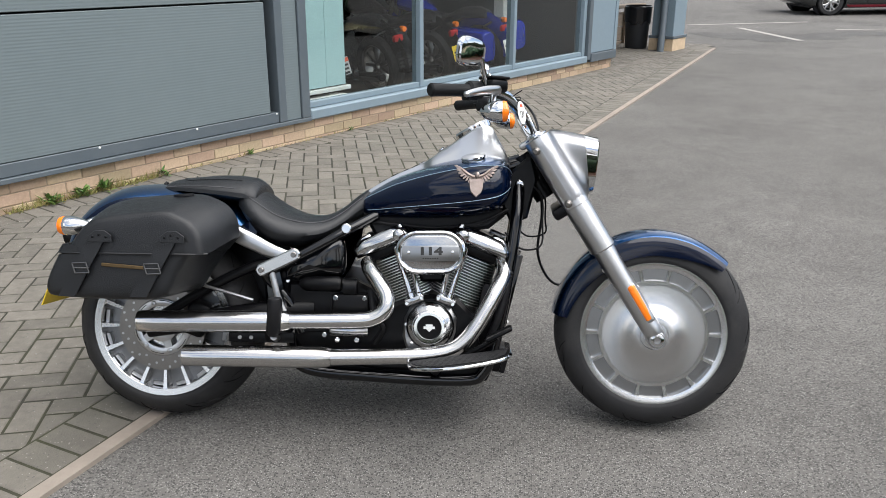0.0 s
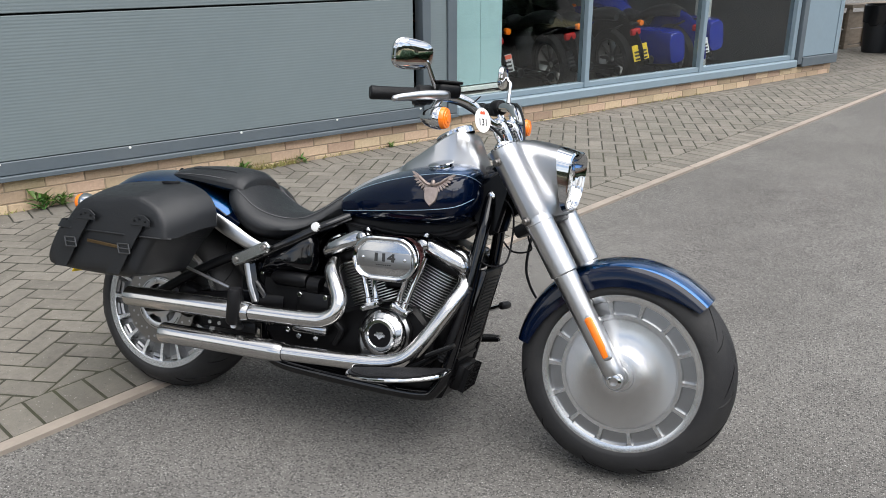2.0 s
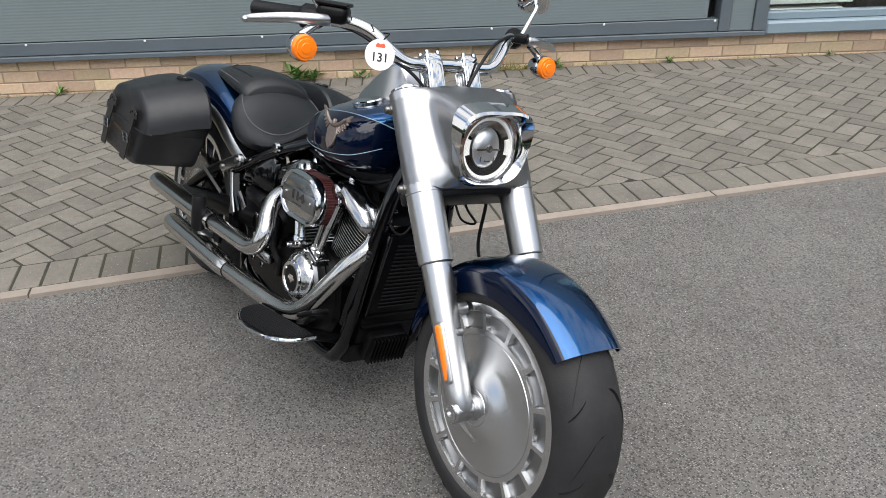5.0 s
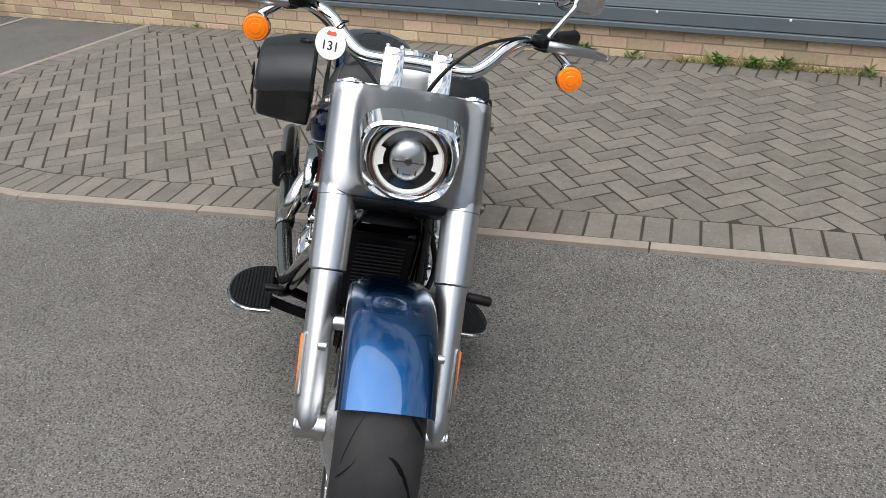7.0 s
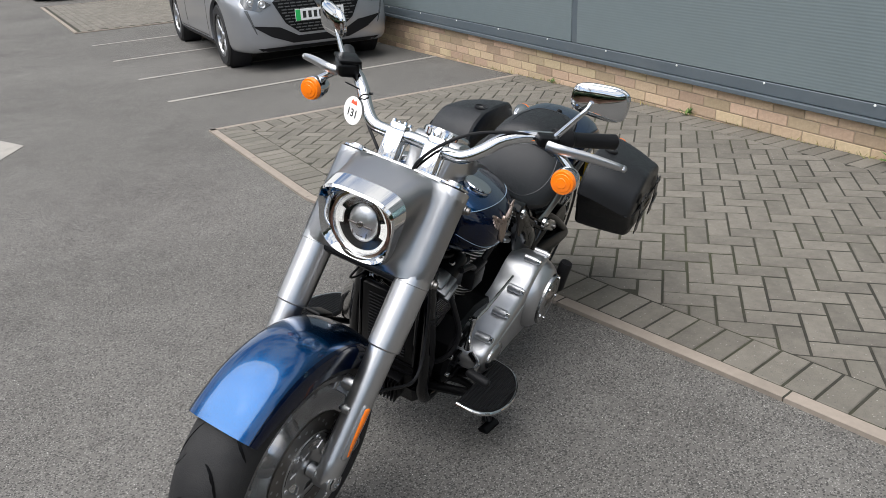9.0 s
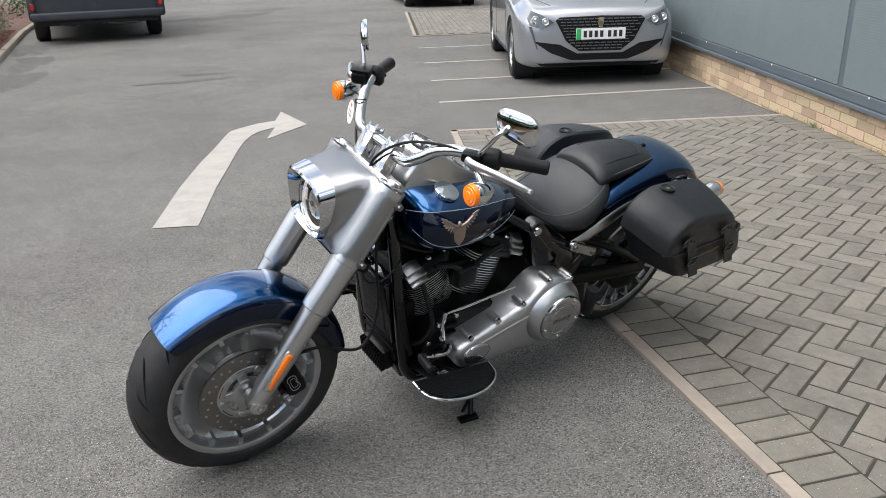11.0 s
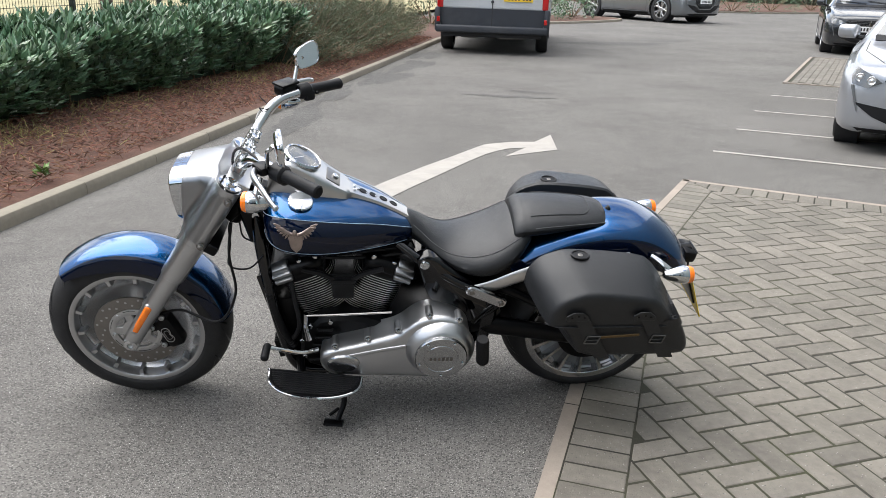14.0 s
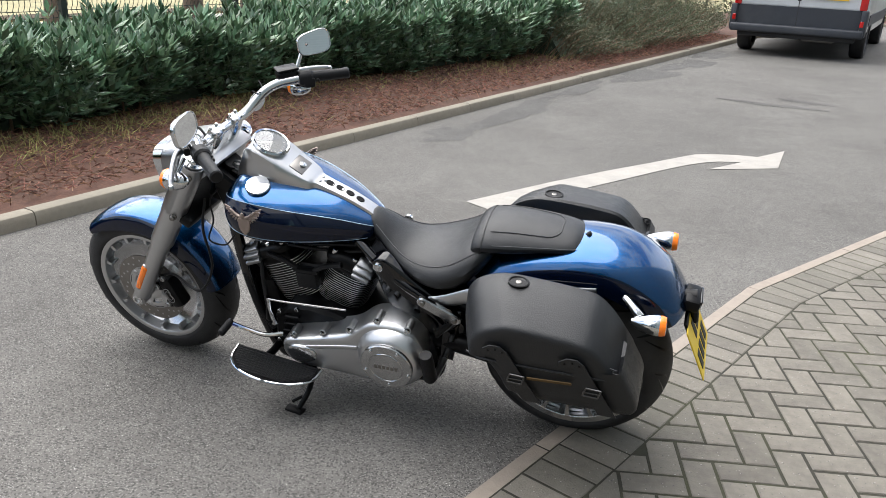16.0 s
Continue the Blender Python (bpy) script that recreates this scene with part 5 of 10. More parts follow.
def car(name, m, label, paint="car_silver", wheel_r=0.325, base=2.54, half=0.872, stretch=(1, 1, 1), grille="mesh", plate="white", flash=False, sill=None, rim="alu", spokes=5):
    """A five-door car; origin on the ground below the front axle, x forwards."""
    c = empty(name, m, label=label, category="car")
    sx, sy, sz = stretch
    st = [(x * sx if x > -0.3 else -0.3 * sx + (x + 0.3) * sx, zb * sz, zs * sz, zt * sz, w * sy, wt * sy) for x, zb, zs, zt, w, wt in HATCH]
    bmb = cut_arches(body_skin(st), [(0, wheel_r), (-base, wheel_r)], wheel_r + 0.045, half * sy)
    bvh = BVHTree.FromBMesh(body_skin(st))
    body = part("body", bmb, M[paint], c, "", 40)
    W = half * sy

    def patch(nm, outline, axis, material, parent=None, label="", off=0.004, thick=0.006, both=False, cuts=3):
        return part(nm, conform(bvh, outline, axis, off, thick, cuts), M[material], parent or c, label)

    Z = lambda z: z * sz
    Y = lambda y: y * sy
    # grille with bars
    gr = patch("grille", [(Y(-0.47), Z(0.685)), (Y(-0.36), Z(0.475)), (Y(-0.22), Z(0.37)), (Y(0.22), Z(0.37)), (Y(0.36), Z(0.475)), (Y(0.47), Z(0.685)), (Y(0.43), Z(0.715)), (0, Z(0.725)), (Y(-0.43), Z(0.715))], "+x", "plastic", None, "black mesh grille", 0.006, 0.008)
    if grille == "mesh":
        for r_ in range(11):
            z = 0.395 + r_ * 0.030
            wd_ = float(np.interp(z, [0.37, 0.475, 0.70], [0.21, 0.35, 0.455]))
            bm = B()
            n_ = int(wd_ * 2 / 0.062)
            for q in range(n_):
                y = -wd_ + (q + 0.5 + 0.25 * (r_ % 2)) * 2 * wd_ / n_
                if abs(y) > wd_ - 0.02:
                    continue
                hit = bvh.ray_cast(Vector((3, Y(y), Z(z))), Vector((-1, 0, 0)))
                if hit[0]:
                    box(bm, 0.012, 0.050 * sy, 0.010, Matrix.Translation(hit[0] + Vector((0.012, 0, 0))))
            part("grille_bar", bm, M["grille_bar"], gr, "row of grey grille dashes", 0)
    low = patch("lower_intake", [(Y(-0.70), Z(0.475)), (Y(-0.52), Z(0.355)), (Y(-0.30), Z(0.275)), (Y(0.30), Z(0.275)), (Y(0.52), Z(0.355)), (Y(0.70), Z(0.475)), (Y(0.42), Z(0.44)), (Y(0.24), Z(0.345)), (Y(-0.24), Z(0.345)), (Y(-0.42), Z(0.44))], "+x", "plastic", None, "black lower air intake", 0.007, 0.008)
    patch("chin_lip", [(Y(-0.66), Z(0.245)), (Y(0.66), Z(0.245)), (Y(0.60), Z(0.205)), (Y(-0.60), Z(0.205))], "+x", "plastic", None, "", 0.006)
    for s in (-1, 1):
        hl = patch("headlight", [(s * Y(0.485), Z(0.665)), (s * Y(0.60), Z(0.605)), (s * Y(0.735), Z(0.635)), (s * Y(0.755), Z(0.70)), (s * Y(0.715), Z(0.785)), (s * Y(0.60), Z(0.735))], "+x", "lens", None, "clear headlight over bright reflectors", 0.012, 0.010)
        for dy, dz in ((0.575, 0.675), (0.675, 0.695)):
            hit = bvh.ray_cast(Vector((3, s * Y(dy), Z(dz))), Vector((-1, 0, 0)))
            if hit[0]:
                part("reflector", lathe(B(), [(0.040, 0.0), (0.036, 0.012), (0.022, 0.006), (0.006, 0.016)], axis_to(hit[0] + Vector((0.010, 0, 0)), (1, 0, 0)), 20), M["lamp_glow"], hl)
        patch("running_light", [(s * Y(0.715), Z(0.625)), (s * Y(0.745), Z(0.625)), (s * Y(0.665), Z(0.40)), (s * Y(0.65), Z(0.385))], "+x", "lens", None, "slanting daytime running light", 0.008)
        # glazing, mirror, door lines
        gx = [-0.72, -0.98, -1.2, -1.75, -1.75, -0.95]
        patch("side_window", [(-0.66 * sx, Z(1.0)), (-1.12 * sx, Z(1.30)), (-1.66 * sx, Z(1.335)), (-1.66 * sx, Z(0.985))], ("+y" if s > 0 else "-y"), "tint", None, "dark tinted side window")
        patch("side_window", [(-1.72 * sx, Z(0.985)), (-1.72 * sx, Z(1.335)), (-2.25 * sx, Z(1.30)), (-2.58 * sx, Z(1.06)), (-2.5 * sx, Z(1.0))], ("+y" if s > 0 else "-y"), "tint", None, "dark tinted side window")
        for x0, z0, x1, z1 in ((-0.50, 0.28, -0.46, 0.93), (-1.68, 0.27, -1.69, 0.96), (-0.50, 0.27, -2.1, 0.27)):
            if z0 == z1:
                ol = [(x0 * sx, Z(z0)), (x1 * sx, Z(z1)), (x1 * sx, Z(z1) + 0.008), (x0 * sx, Z(z0) + 0.008)]
            else:
                ol = [(x0 * sx, Z(z0)), (x0 * sx + 0.007, Z(z0)), (x1 * sx + 0.007, Z(z1)), (x1 * sx, Z(z1))]
            patch("door_gap", ol, ("+y" if s > 0 else "-y"), "plastic", None, "", 0.002, 0.004)
        patch("door_handle", [(-1.38 * sx, Z(0.845)), (-1.58 * sx, Z(0.845)), (-1.58 * sx, Z(0.875)), (-1.38 * sx, Z(0.875))], ("+y" if s > 0 else "-y"), paint, None, "", 0.02, 0.02)
        patch("sill_strip", [(-0.40 * sx, Z(0.185)), (-2.15 * sx, Z(0.185)), (-2.15 * sx, Z(0.245)), (-0.40 * sx, Z(0.245))], ("+y" if s > 0 else "-y"), sill or "plastic", None, "red sill strip" if sill else "black sill strip", 0.012, 0.012)
        mirror_o = part("mirror", box(B(), 0.16, 0.20, 0.14, Matrix.Translation((-0.72 * sx, s * (W * 0.94 + 0.12), Z(1.03))) @ Matrix.Rotation(s * 0.25, 4, "Z"), 0.045, 3), M[paint], c, "body-coloured door mirror")
        part("mirror_foot", tube(B(), [(-0.70 * sx, s * W * 0.9, Z(0.965)), (-0.72 * sx, s * (W * 0.94 + 0.06), Z(0.975))], 0.025, 8), M["plastic"], mirror_o)
    # windscreen, wipers, bonnet seam
    patch_w = part("windscreen", conform_top(bvh, [(-0.44 * sx, Y(0.66)), (-1.05 * sx, Y(0.50)), (-1.08 * sx, 0), (-1.05 * sx, Y(-0.50)), (-0.44 * sx, Y(-0.66)), (-0.40 * sx, 0)], 0.004), M["tint"], c, "dark windscreen")
    part("cowl", conform_top(bvh, [(-0.34 * sx, Y(0.66)), (-0.43 * sx, Y(0.67)), (-0.39 * sx, 0), (-0.43 * sx, Y(-0.67)), (-0.34 * sx, Y(-0.66)), (-0.31 * sx, 0)], 0.006), M["plastic"], c, "black cowl below the windscreen")
    bm = B()
    for y0, y1 in ((0.55, -0.02), (-0.05, -0.58)):
        h0, h1 = bvh.ray_cast(Vector((-0.42 * sx, Y(y0), 3)), Vector((0, 0, -1))), bvh.ray_cast(Vector((-0.50 * sx, Y(y1), 3)), Vector((0, 0, -1)))
        tube(bm, [h0[0] + Vector((0, 0, 0.02)), h1[0] + Vector((0, 0, 0.02))], 0.007, 6)
    part("wiper", bm, M["plastic"], c)
    for s in (-1, 1):
        ol = [(0.62 * sx, s * Y(0.50)), (0.62 * sx, s * Y(0.508)), (0.2 * sx, s * Y(0.70)), (-0.30 * sx, s * Y(0.705)), (-0.30 * sx, s * Y(0.697)), (0.2 * sx, s * Y(0.692))]
        part("bonnet_gap", conform_top(bvh, ol, 0.0015), M["plastic"], c)
    # emblem as a plain shape, plate with bars
    hit = bvh.ray_cast(Vector((3, 0, Z(0.655))), Vector((-1, 0, 0)))
    part("emblem", outline_prism(B(), [(-0.03, 0.05), (0.025, 0.05), (0.035, 0.0), (0.01, -0.055), (-0.02, -0.05), (-0.03, 0)], 0, 0.01, 0.002, Matrix.Translation(hit[0] + Vector((0.014, 0, 0))) @ Matrix.Rotation(radians(-90), 4, "Z")), M["chrome"], c, "plain chrome emblem")
    hit = bvh.ray_cast(Vector((3, 0, Z(0.545))), Vector((-1, 0, 0)))
    pl = number_plate(c, Matrix.Translation(hit[0] + Vector((0.024, 0, 0))), plate, flash)
    for x in (0, -base):
        for s in (-1, 1):
            road_wheel(c, x, s * (W - 0.115), wheel_r, s, spokes, rim)
            part("arch_liner", lathe(B(), [(wheel_r + 0.043, -0.01), (wheel_r + 0.043, 0.2), (0.05, 0.2)], axis_to((x, s * (W - 0.05), wheel_r), (0, -s, 0)), 28, caps=False), M["dark"], c, "dark wheel arch liner")
    part("underbody", box(B(), 3.4 * sx, 1.3 * sy, 0.12, Matrix.Translation((-1.25 * sx, 0, 0.22)), 0.02, 1), M["dark"], c)
    # tail
    for s in (-1, 1):
        patch("tail_light", [(s * Y(0.50), Z(0.85)), (s * Y(0.74), Z(0.88)), (s * Y(0.76), Z(0.78)), (s * Y(0.5), Z(0.77))], "-x", "red", None, "red tail light", 0.01)
    patch("rear_window", [(Y(-0.5), Z(1.28)), (Y(0.5), Z(1.28)), (Y(0.62), Z(1.02)), (Y(-0.62), Z(1.02))], "-x", "tint", None, "dark rear window")
    return c


def conform_top(bvh, outline, off):
    bm = B()
    f_ = bm.faces.new([bm.verts.new((a, b, 4)) for a, b in outline])
    bmesh.ops.triangulate(bm, faces=[f_])
    for _ in range(4):
        es = [e for e in bm.edges if e.calc_length() > 0.09]
        if es:
            bmesh.ops.subdivide_edges(bm, edges=es, cuts=1)
            bmesh.ops.triangulate(bm, faces=bm.faces)
    for v in bm.verts:
        hit = bvh.ray_cast(v.co, Vector((0, 0, -1)))
        if hit[0] is not None:
            v.co = hit[0] + hit[1] * off * (1 if hit[1].z > 0 else -1)
    r = bmesh.ops.extrude_face_region(bm, geom=list(bm.faces))
    bmesh.ops.translate(bm, vec=(0, 0, -0.008), verts=[e for e in r["geom"] if isinstance(e, bmesh.types.BMVert)])
    return fix(bm)


def number_plate(parent, m, kind="white", flash=False, w=0.52, h=0.112):
    """A plate facing +x of m; its characters are plain bars."""
    base = obj("number_plate", box(B(), 0.008, w, h, None, 0.002, 1), M["plate_y" if kind == "yellow" else "plate_w"], parent, "yellow number plate" if kind == "yellow" else "white number plate", world_m=m)
    if flash:
        part("green_flash", box(B(), 0.004, 0.05, h - 0.004, Matrix.Translation((0.0045, -w / 2 + 0.028, 0))), M["plate_g"], base)
    for k in range(7):
        y = -w / 2 + 0.095 + k * 0.058 + (0.025 if k > 3 else 0)
        part("character_bar", box(B(), 0.004, 0.034, 0.066, Matrix.Translation((0.0045, y, 0))), M["ink"], base)
    return base


def ground_pose(x, y, heading, s=1.0):
    return Matrix.Translation((x, y, ground_z(x, y))) @ Matrix.Rotation(math.atan2(heading[1], heading[0]), 4, "Z") @ Matrix.Diagonal((s, s, s, 1))


car("hatchback", ground_pose(-5.17, -2.36, (0.56, 0.828), 0.985), "silver five-door hatchback parked nose-out in a marked bay", "car_silver", flash=True)
car("saloon", ground_pose(-10.85, -13.25, (0.4346, 0.9006), 1.05), "black car parked beyond the silver hatchback", "car_dark", wheel_r=0.335)
car("suv", ground_pose(-10.9, -25.6, (-0.52, 0.854), 1.25), "grey crossover car with large spoked wheels", "car_grey", wheel_r=0.37, base=2.76, stretch=(1.085, 1.05, 1.13), spokes=5)
car("city_car", ground_pose(10.25, 21.70, (0.99, 0.12), 1.0), "dark grey car with a red sill strip", "car_green", wheel_r=0.31, sill="red_sill")

# silver panel van seen from behind
VAN = [(0.0, 0.42, 1.7, 2.42, 0.96, 0.80), (-0.015, 0.40, 1.7, 2.46, 1.0, 0.84), (-0.06, 0.38, 1.7, 2.50, 1.02, 0.86), (-0.3, 0.38, 1.7, 2.52, 1.025, 0.87), (-2.0, 0.36, 1.7, 2.52, 1.025, 0.87), (-3.6, 0.36, 1.7, 2.50, 1.025, 0.86),
       (-4.2, 0.36, 1.25, 2.30, 1.02, 0.80), (-4.75, 0.36, 1.15, 1.55, 1.01, 0.82), (-5.2, 0.36, 0.95, 1.15, 0.97, 0.8), (-5.45, 0.36, 0.8, 0.95, 0.86, 0.7), (-5.5, 0.45, 0.65, 0.7, 0.6, 0.5)]


def van(m):
    """Origin on the ground below the rear axle; the tail points along +x."""
    c = empty("van", m, label="silver panel van with a dark grey lower band, rear doors shut", category="van")
    st = [(x + 0.95, zb, zs, zt, w, wt) for x, zb, zs, zt, w, wt in VAN]
    bvh = BVHTree.FromBMesh(body_skin(st, 2, 1))
    part("body", cut_arches(body_skin(st, 2, 1), [(0, 0.34), (-3.45, 0.34)], 0.40, 1.025), M["van_silver"], c, "", 40)

    def patch(nm, ol, axis, material, label="", off=0.004, thick=0.006):
        return part(nm, conform(bvh, ol, axis, off, thick, 4), M[material], c, label)

    patch("lower_band", [(-0.98, 0.47), (0.98, 0.47), (0.98, 0.80), (-0.98, 0.80)], "+x", "van_band", "dark grey plastic lower door band", 0.006)
    for a, b in ((-0.93, -0.006), (0.006, 0.93)):
        d = patch("rear_door", [(a, 0.815), (b, 0.815), (b, 2.3), (a, 2.3)], "+x", "van_silver", "silver rear door with a small window", 0.012, 0.012)
        patch("rear_window", [(a + 0.12, 1.45), (b - 0.12, 1.45), (b - 0.14, 1.95), (a + 0.14, 1.95)], "+x", "tint", "dark rear door window", 0.016, 0.006)
    patch("door_gap", [(-0.006, 0.48), (0.006, 0.48), (0.006, 2.3), (-0.006, 2.3)], "+x", "dark", "", 0.008, 0.004)
    part("bumper", box(B(), 0.16, 2.02, 0.13, Matrix.Translation((0.99, 0, 0.44)), 0.03, 3), M["van_band"], c, "grey stepped rear bumper")
    part("bumper_underside", box(B(), 0.10, 1.8, 0.09, Matrix.Translation((0.90, 0, 0.345)), 0.02, 2), M["dark"], c)
    for s in (-1, 1):
        t = part("tail_light", box(B(), 0.08, 0.11, 0.50, Matrix.Translation((0.945, s * 0.945, 1.05)), 0.02, 2), M["red"], c, "tall red tail light")
        part("bumper_corner", box(B(), 0.20, 0.10, 0.42, Matrix.Translation((0.935, s * 0.985, 0.60)), 0.03, 2), M["van_band"], c, "dark grey bumper corner")
        part("reflector", box(B(), 0.02, 0.055, 0.09, Matrix.Translation((1.035, s * 0.965, 0.60)), 0.004, 1), M["red"], c, "small red reflector")
        patch("side_band", [(0.55, 0.55), (-3.0, 0.55), (-3.0, 0.72), (0.55, 0.72)], "+y" if s > 0 else "-y", "van_band", "dark grey side moulding", 0.012, 0.012)
        for x in (0, -3.45):
            road_wheel(c, x, s * 0.905, 0.34, s, 6, "van_rim", 0.22)
    number_plate(c, Matrix.Translation((0.98, 0.46, 0.99)), "yellow")
    bm = B()
    box(bm, 0.05, 0.05, 0.05, Matrix.Translation((0.97, 0, 0.92)), 0.01, 1)
    part("door_latch", bm, M["van_band"], c)
    part("axle_beam", tube(B(), [(0, -0.8, 0.34), (0, 0.8, 0.34)], 0.05, 10), M["dark"], c)
    part("exhaust_box", box(B(), 0.5, 0.3, 0.14, Matrix.Translation((0.4, -0.45, 0.33)), 0.04, 2), M["steel_dark"], c)
    part("tow_bracket", box(B(), 0.3, 0.5, 0.08, Matrix.Translation((0.75, 0.35, 0.31)), 0.02, 1), M["steel_dark"], c)
    part("underbody", box(B(), 4.6, 1.5, 0.1, Matrix.Translation((-1.8, 0, 0.40)), 0.01, 1), M["dark"], c)


van(ground_pose(-2.165, -11.87, (0.20, 0.98), 1.06))

# ---- the motorcycle: x forward, y to its left, z up; it leans on its side stand ----
LEAN = 15.8
BIKE = Matrix.Translation((0.068, 2.2105, 0.0060)) @ pose(0, 0, 0, 0, 0, 1.80) @ pose(0, 0, 0, -LEAN, 0, 0)
bike = empty("motorcycle", BIKE, label="metallic blue and black cruiser motorcycle leaning on its side stand", category="motorcycle")
RAKE = Vector((0.530, 0, -0.848)).normalized()       # down the fork
HEAD = Vector((0.395, 0, 0.86))
STEER = Matrix.Translation(HEAD) @ Matrix.Rotation(radians(-3.6), 4, -RAKE) @ Matrix.Translation(-HEAD)
FA, RA = Vector((0.818, 0, 0.3075)), Vector((-0.731, 0, 0.3045))   # axles


def fpart(name, bm, material, label="", parent=None, smooth=35):
    """A part that turns with the fork."""
    ob = part(name, fix(bm), M[material] if isinstance(material, str) else material, parent or bike, label, smooth)
    if parent is None:
        ob.matrix_basis = STEER
    return ob


def kpart(name, bm, material, label="", parent=None, smooth=35):
    return part(name, fix(bm), M[material] if isinstance(material, str) else [M[k] for k in material], parent or bike, label, smooth)


def wheel_m(c):
    """A pose whose z axis is the axle, towards the left of the machine."""
    return Matrix.Translation(c) @ Matrix(((1, 0, 0, 0), (0, 0, 1, 0), (0, -1, 0, 0), (0, 0, 0, 1)))


def ring_blocks(bm, m, n, r0, r1, h0, h1, w0, w1, phase=0.0):
    """Radial ribs, tapered, between two radii."""
    for k in range(n):
        a = 2 * math.pi * (k + phase) / n
        e, t = Vector((math.cos(a), math.sin(a), 0)), Vector((-math.sin(a), math.cos(a), 0))
        z = Vector((0, 0, 1))
        lo = [e * r0 - t * w0 / 2, e * r1 - t * w1 / 2, e * r1 + t * w1 / 2, e * r0 + t * w0 / 2]
        rings(bm, [[m @ (q + z * h0) for q in lo], [m @ (q + z * (h1 - math.copysign(0.003, h1 - h0))) for q in lo],
                   [m @ (e * ((r0 + r1) / 2) + (q - e * ((r0 + r1) / 2)) * 0.88 + z * h1) for q in lo]])


def tyre(c, radius, half, who, round_=2.2):
    m = wheel_m(c)
    low = 0.236

    def crown(u):
        """Radius and height of the tread at -1 to 1 across."""
        y = half * math.sin(u * math.pi / 2)
        return low + (radius - low) * max(0.0, 1 - abs(y / half) ** round_) ** (1 / round_), y

    prof = [crown(-1 + 2 * k / 18) for k in range(19)]
    prof = [(0.216, -half * 0.84), (0.224, -half * 0.93), (0.230, -half * 0.985)] + prof + [(0.230, half * 0.985), (0.224, half * 0.93), (0.216, half * 0.84)]
    t = who("tyre", lathe(B(), prof, m, 96, caps=False, closed=True), "tyre", "black road tyre with worn curved grooves")
    # long swept grooves, sunk dark into the tread
    bm = B()
    for k in range(11):
        a0 = 2 * math.pi * k / 11
        for side in (-1, 1):
            for start, length, u0, u1, bend in ((0.0, 0.36, 0.10, 0.62, 1.6), (0.30, 0.16, 0.34, 0.72, 0.7)):
                row = []
                for j in range(11):
                    v = j / 10
                    a = a0 + start + (0.0 if side > 0 else math.pi / 11) + length * v ** bend
                    r, y = crown(side * (u0 + (u1 - u0) * v))
                    r += 0.0004
                    w = 0.0042 * (1 - 0.75 * abs(2 * v - 1) ** 2)
                    nrm, tan = Vector((math.cos(a), math.sin(a), 0)), Vector((-math.sin(a), math.cos(a), 0))
                    row.append((m @ (nrm * r + Vector((0, 0, y - w * 0.6)) + tan * w), m @ (nrm * r + Vector((0, 0, y + w * 0.6)) - tan * w)))
                vs = [[bm.verts.new(p) for p in q] for q in row]
                for p, q in zip(vs, vs[1:]):
                    bm.faces.new((p[0], p[1], q[1], q[0]))
    who("tread_groove", bm, "satin_black")["kind"] = "stuff"
    # raised lettering on the sidewall, worn to plain bars
    bm = B()
    for k in range(17):
        if k in (8, 9):
            continue
        for side in (-1, 1):
            a = radians(-128 + 3.0 * k)
            r0, y0 = crown(side * 0.83)
            p = Vector((math.cos(a) * r0, math.sin(a) * r0, y0 + side * 0.0004))
            box(bm, 0.013, 0.0085, 0.0016, m @ axis_to(p, (math.cos(a) * 0.45, math.sin(a) * 0.45, side)) @ Matrix.Rotation(a if side > 0 else -a, 4, "Z"))
    who("sidewall_mark", bm, "tyre_mark")["kind"] = "stuff"
    return t


def ring_parts(name, m, n, material, parent, label, *dims):
    """Alike ribs round a wheel, each a piece of its own on one shared mesh."""
    bm = B()
    ring_blocks(bm, Matrix.Identity(4), 1, *dims)
    me = bpy.data.meshes.new(name)
    fix(bm).to_mesh(me)
    bm.free()
    me.materials.append(M[material])
    for k in range(n):
        ob = new(name, me)
        ob.parent = parent
        ob.matrix_basis = m @ Matrix.Rotation(2 * math.pi * (k + 0.3) / n, 4, "Z")
        if label:
            ob["label"] = label


# -- front wheel
front_wheel = empty("front_wheel", STEER)
front_wheel.parent = bike


def fw(name, bm, material, label="", parent=None):
    return part(name, fix(bm), M[material], parent or front_wheel, label)


def no_sub(name, bm, material, label="", parent=None):
    """Grooves stay at part level beside their tyre."""
    return fw(name, bm, material, label)


mF = wheel_m(FA)
tyre(FA, 0.3045, 0.080, no_sub)
fw("rim", lathe(B(), [(0.2262, -0.064), (0.2262, -0.056), (0.216, -0.040), (0.210, 0.0), (0.216, 0.040), (0.2262, 0.056), (0.2266, 0.070), (0.2246, 0.0742), (0.2120, 0.0735), (0.2075, 0.070), (0.2050, 0.060),
                      (0.2030, 0.030), (0.2020, 0.0), (0.2060, -0.050)], mF, 96, caps=False, closed=True), "alu", "bright machined aluminium rim")


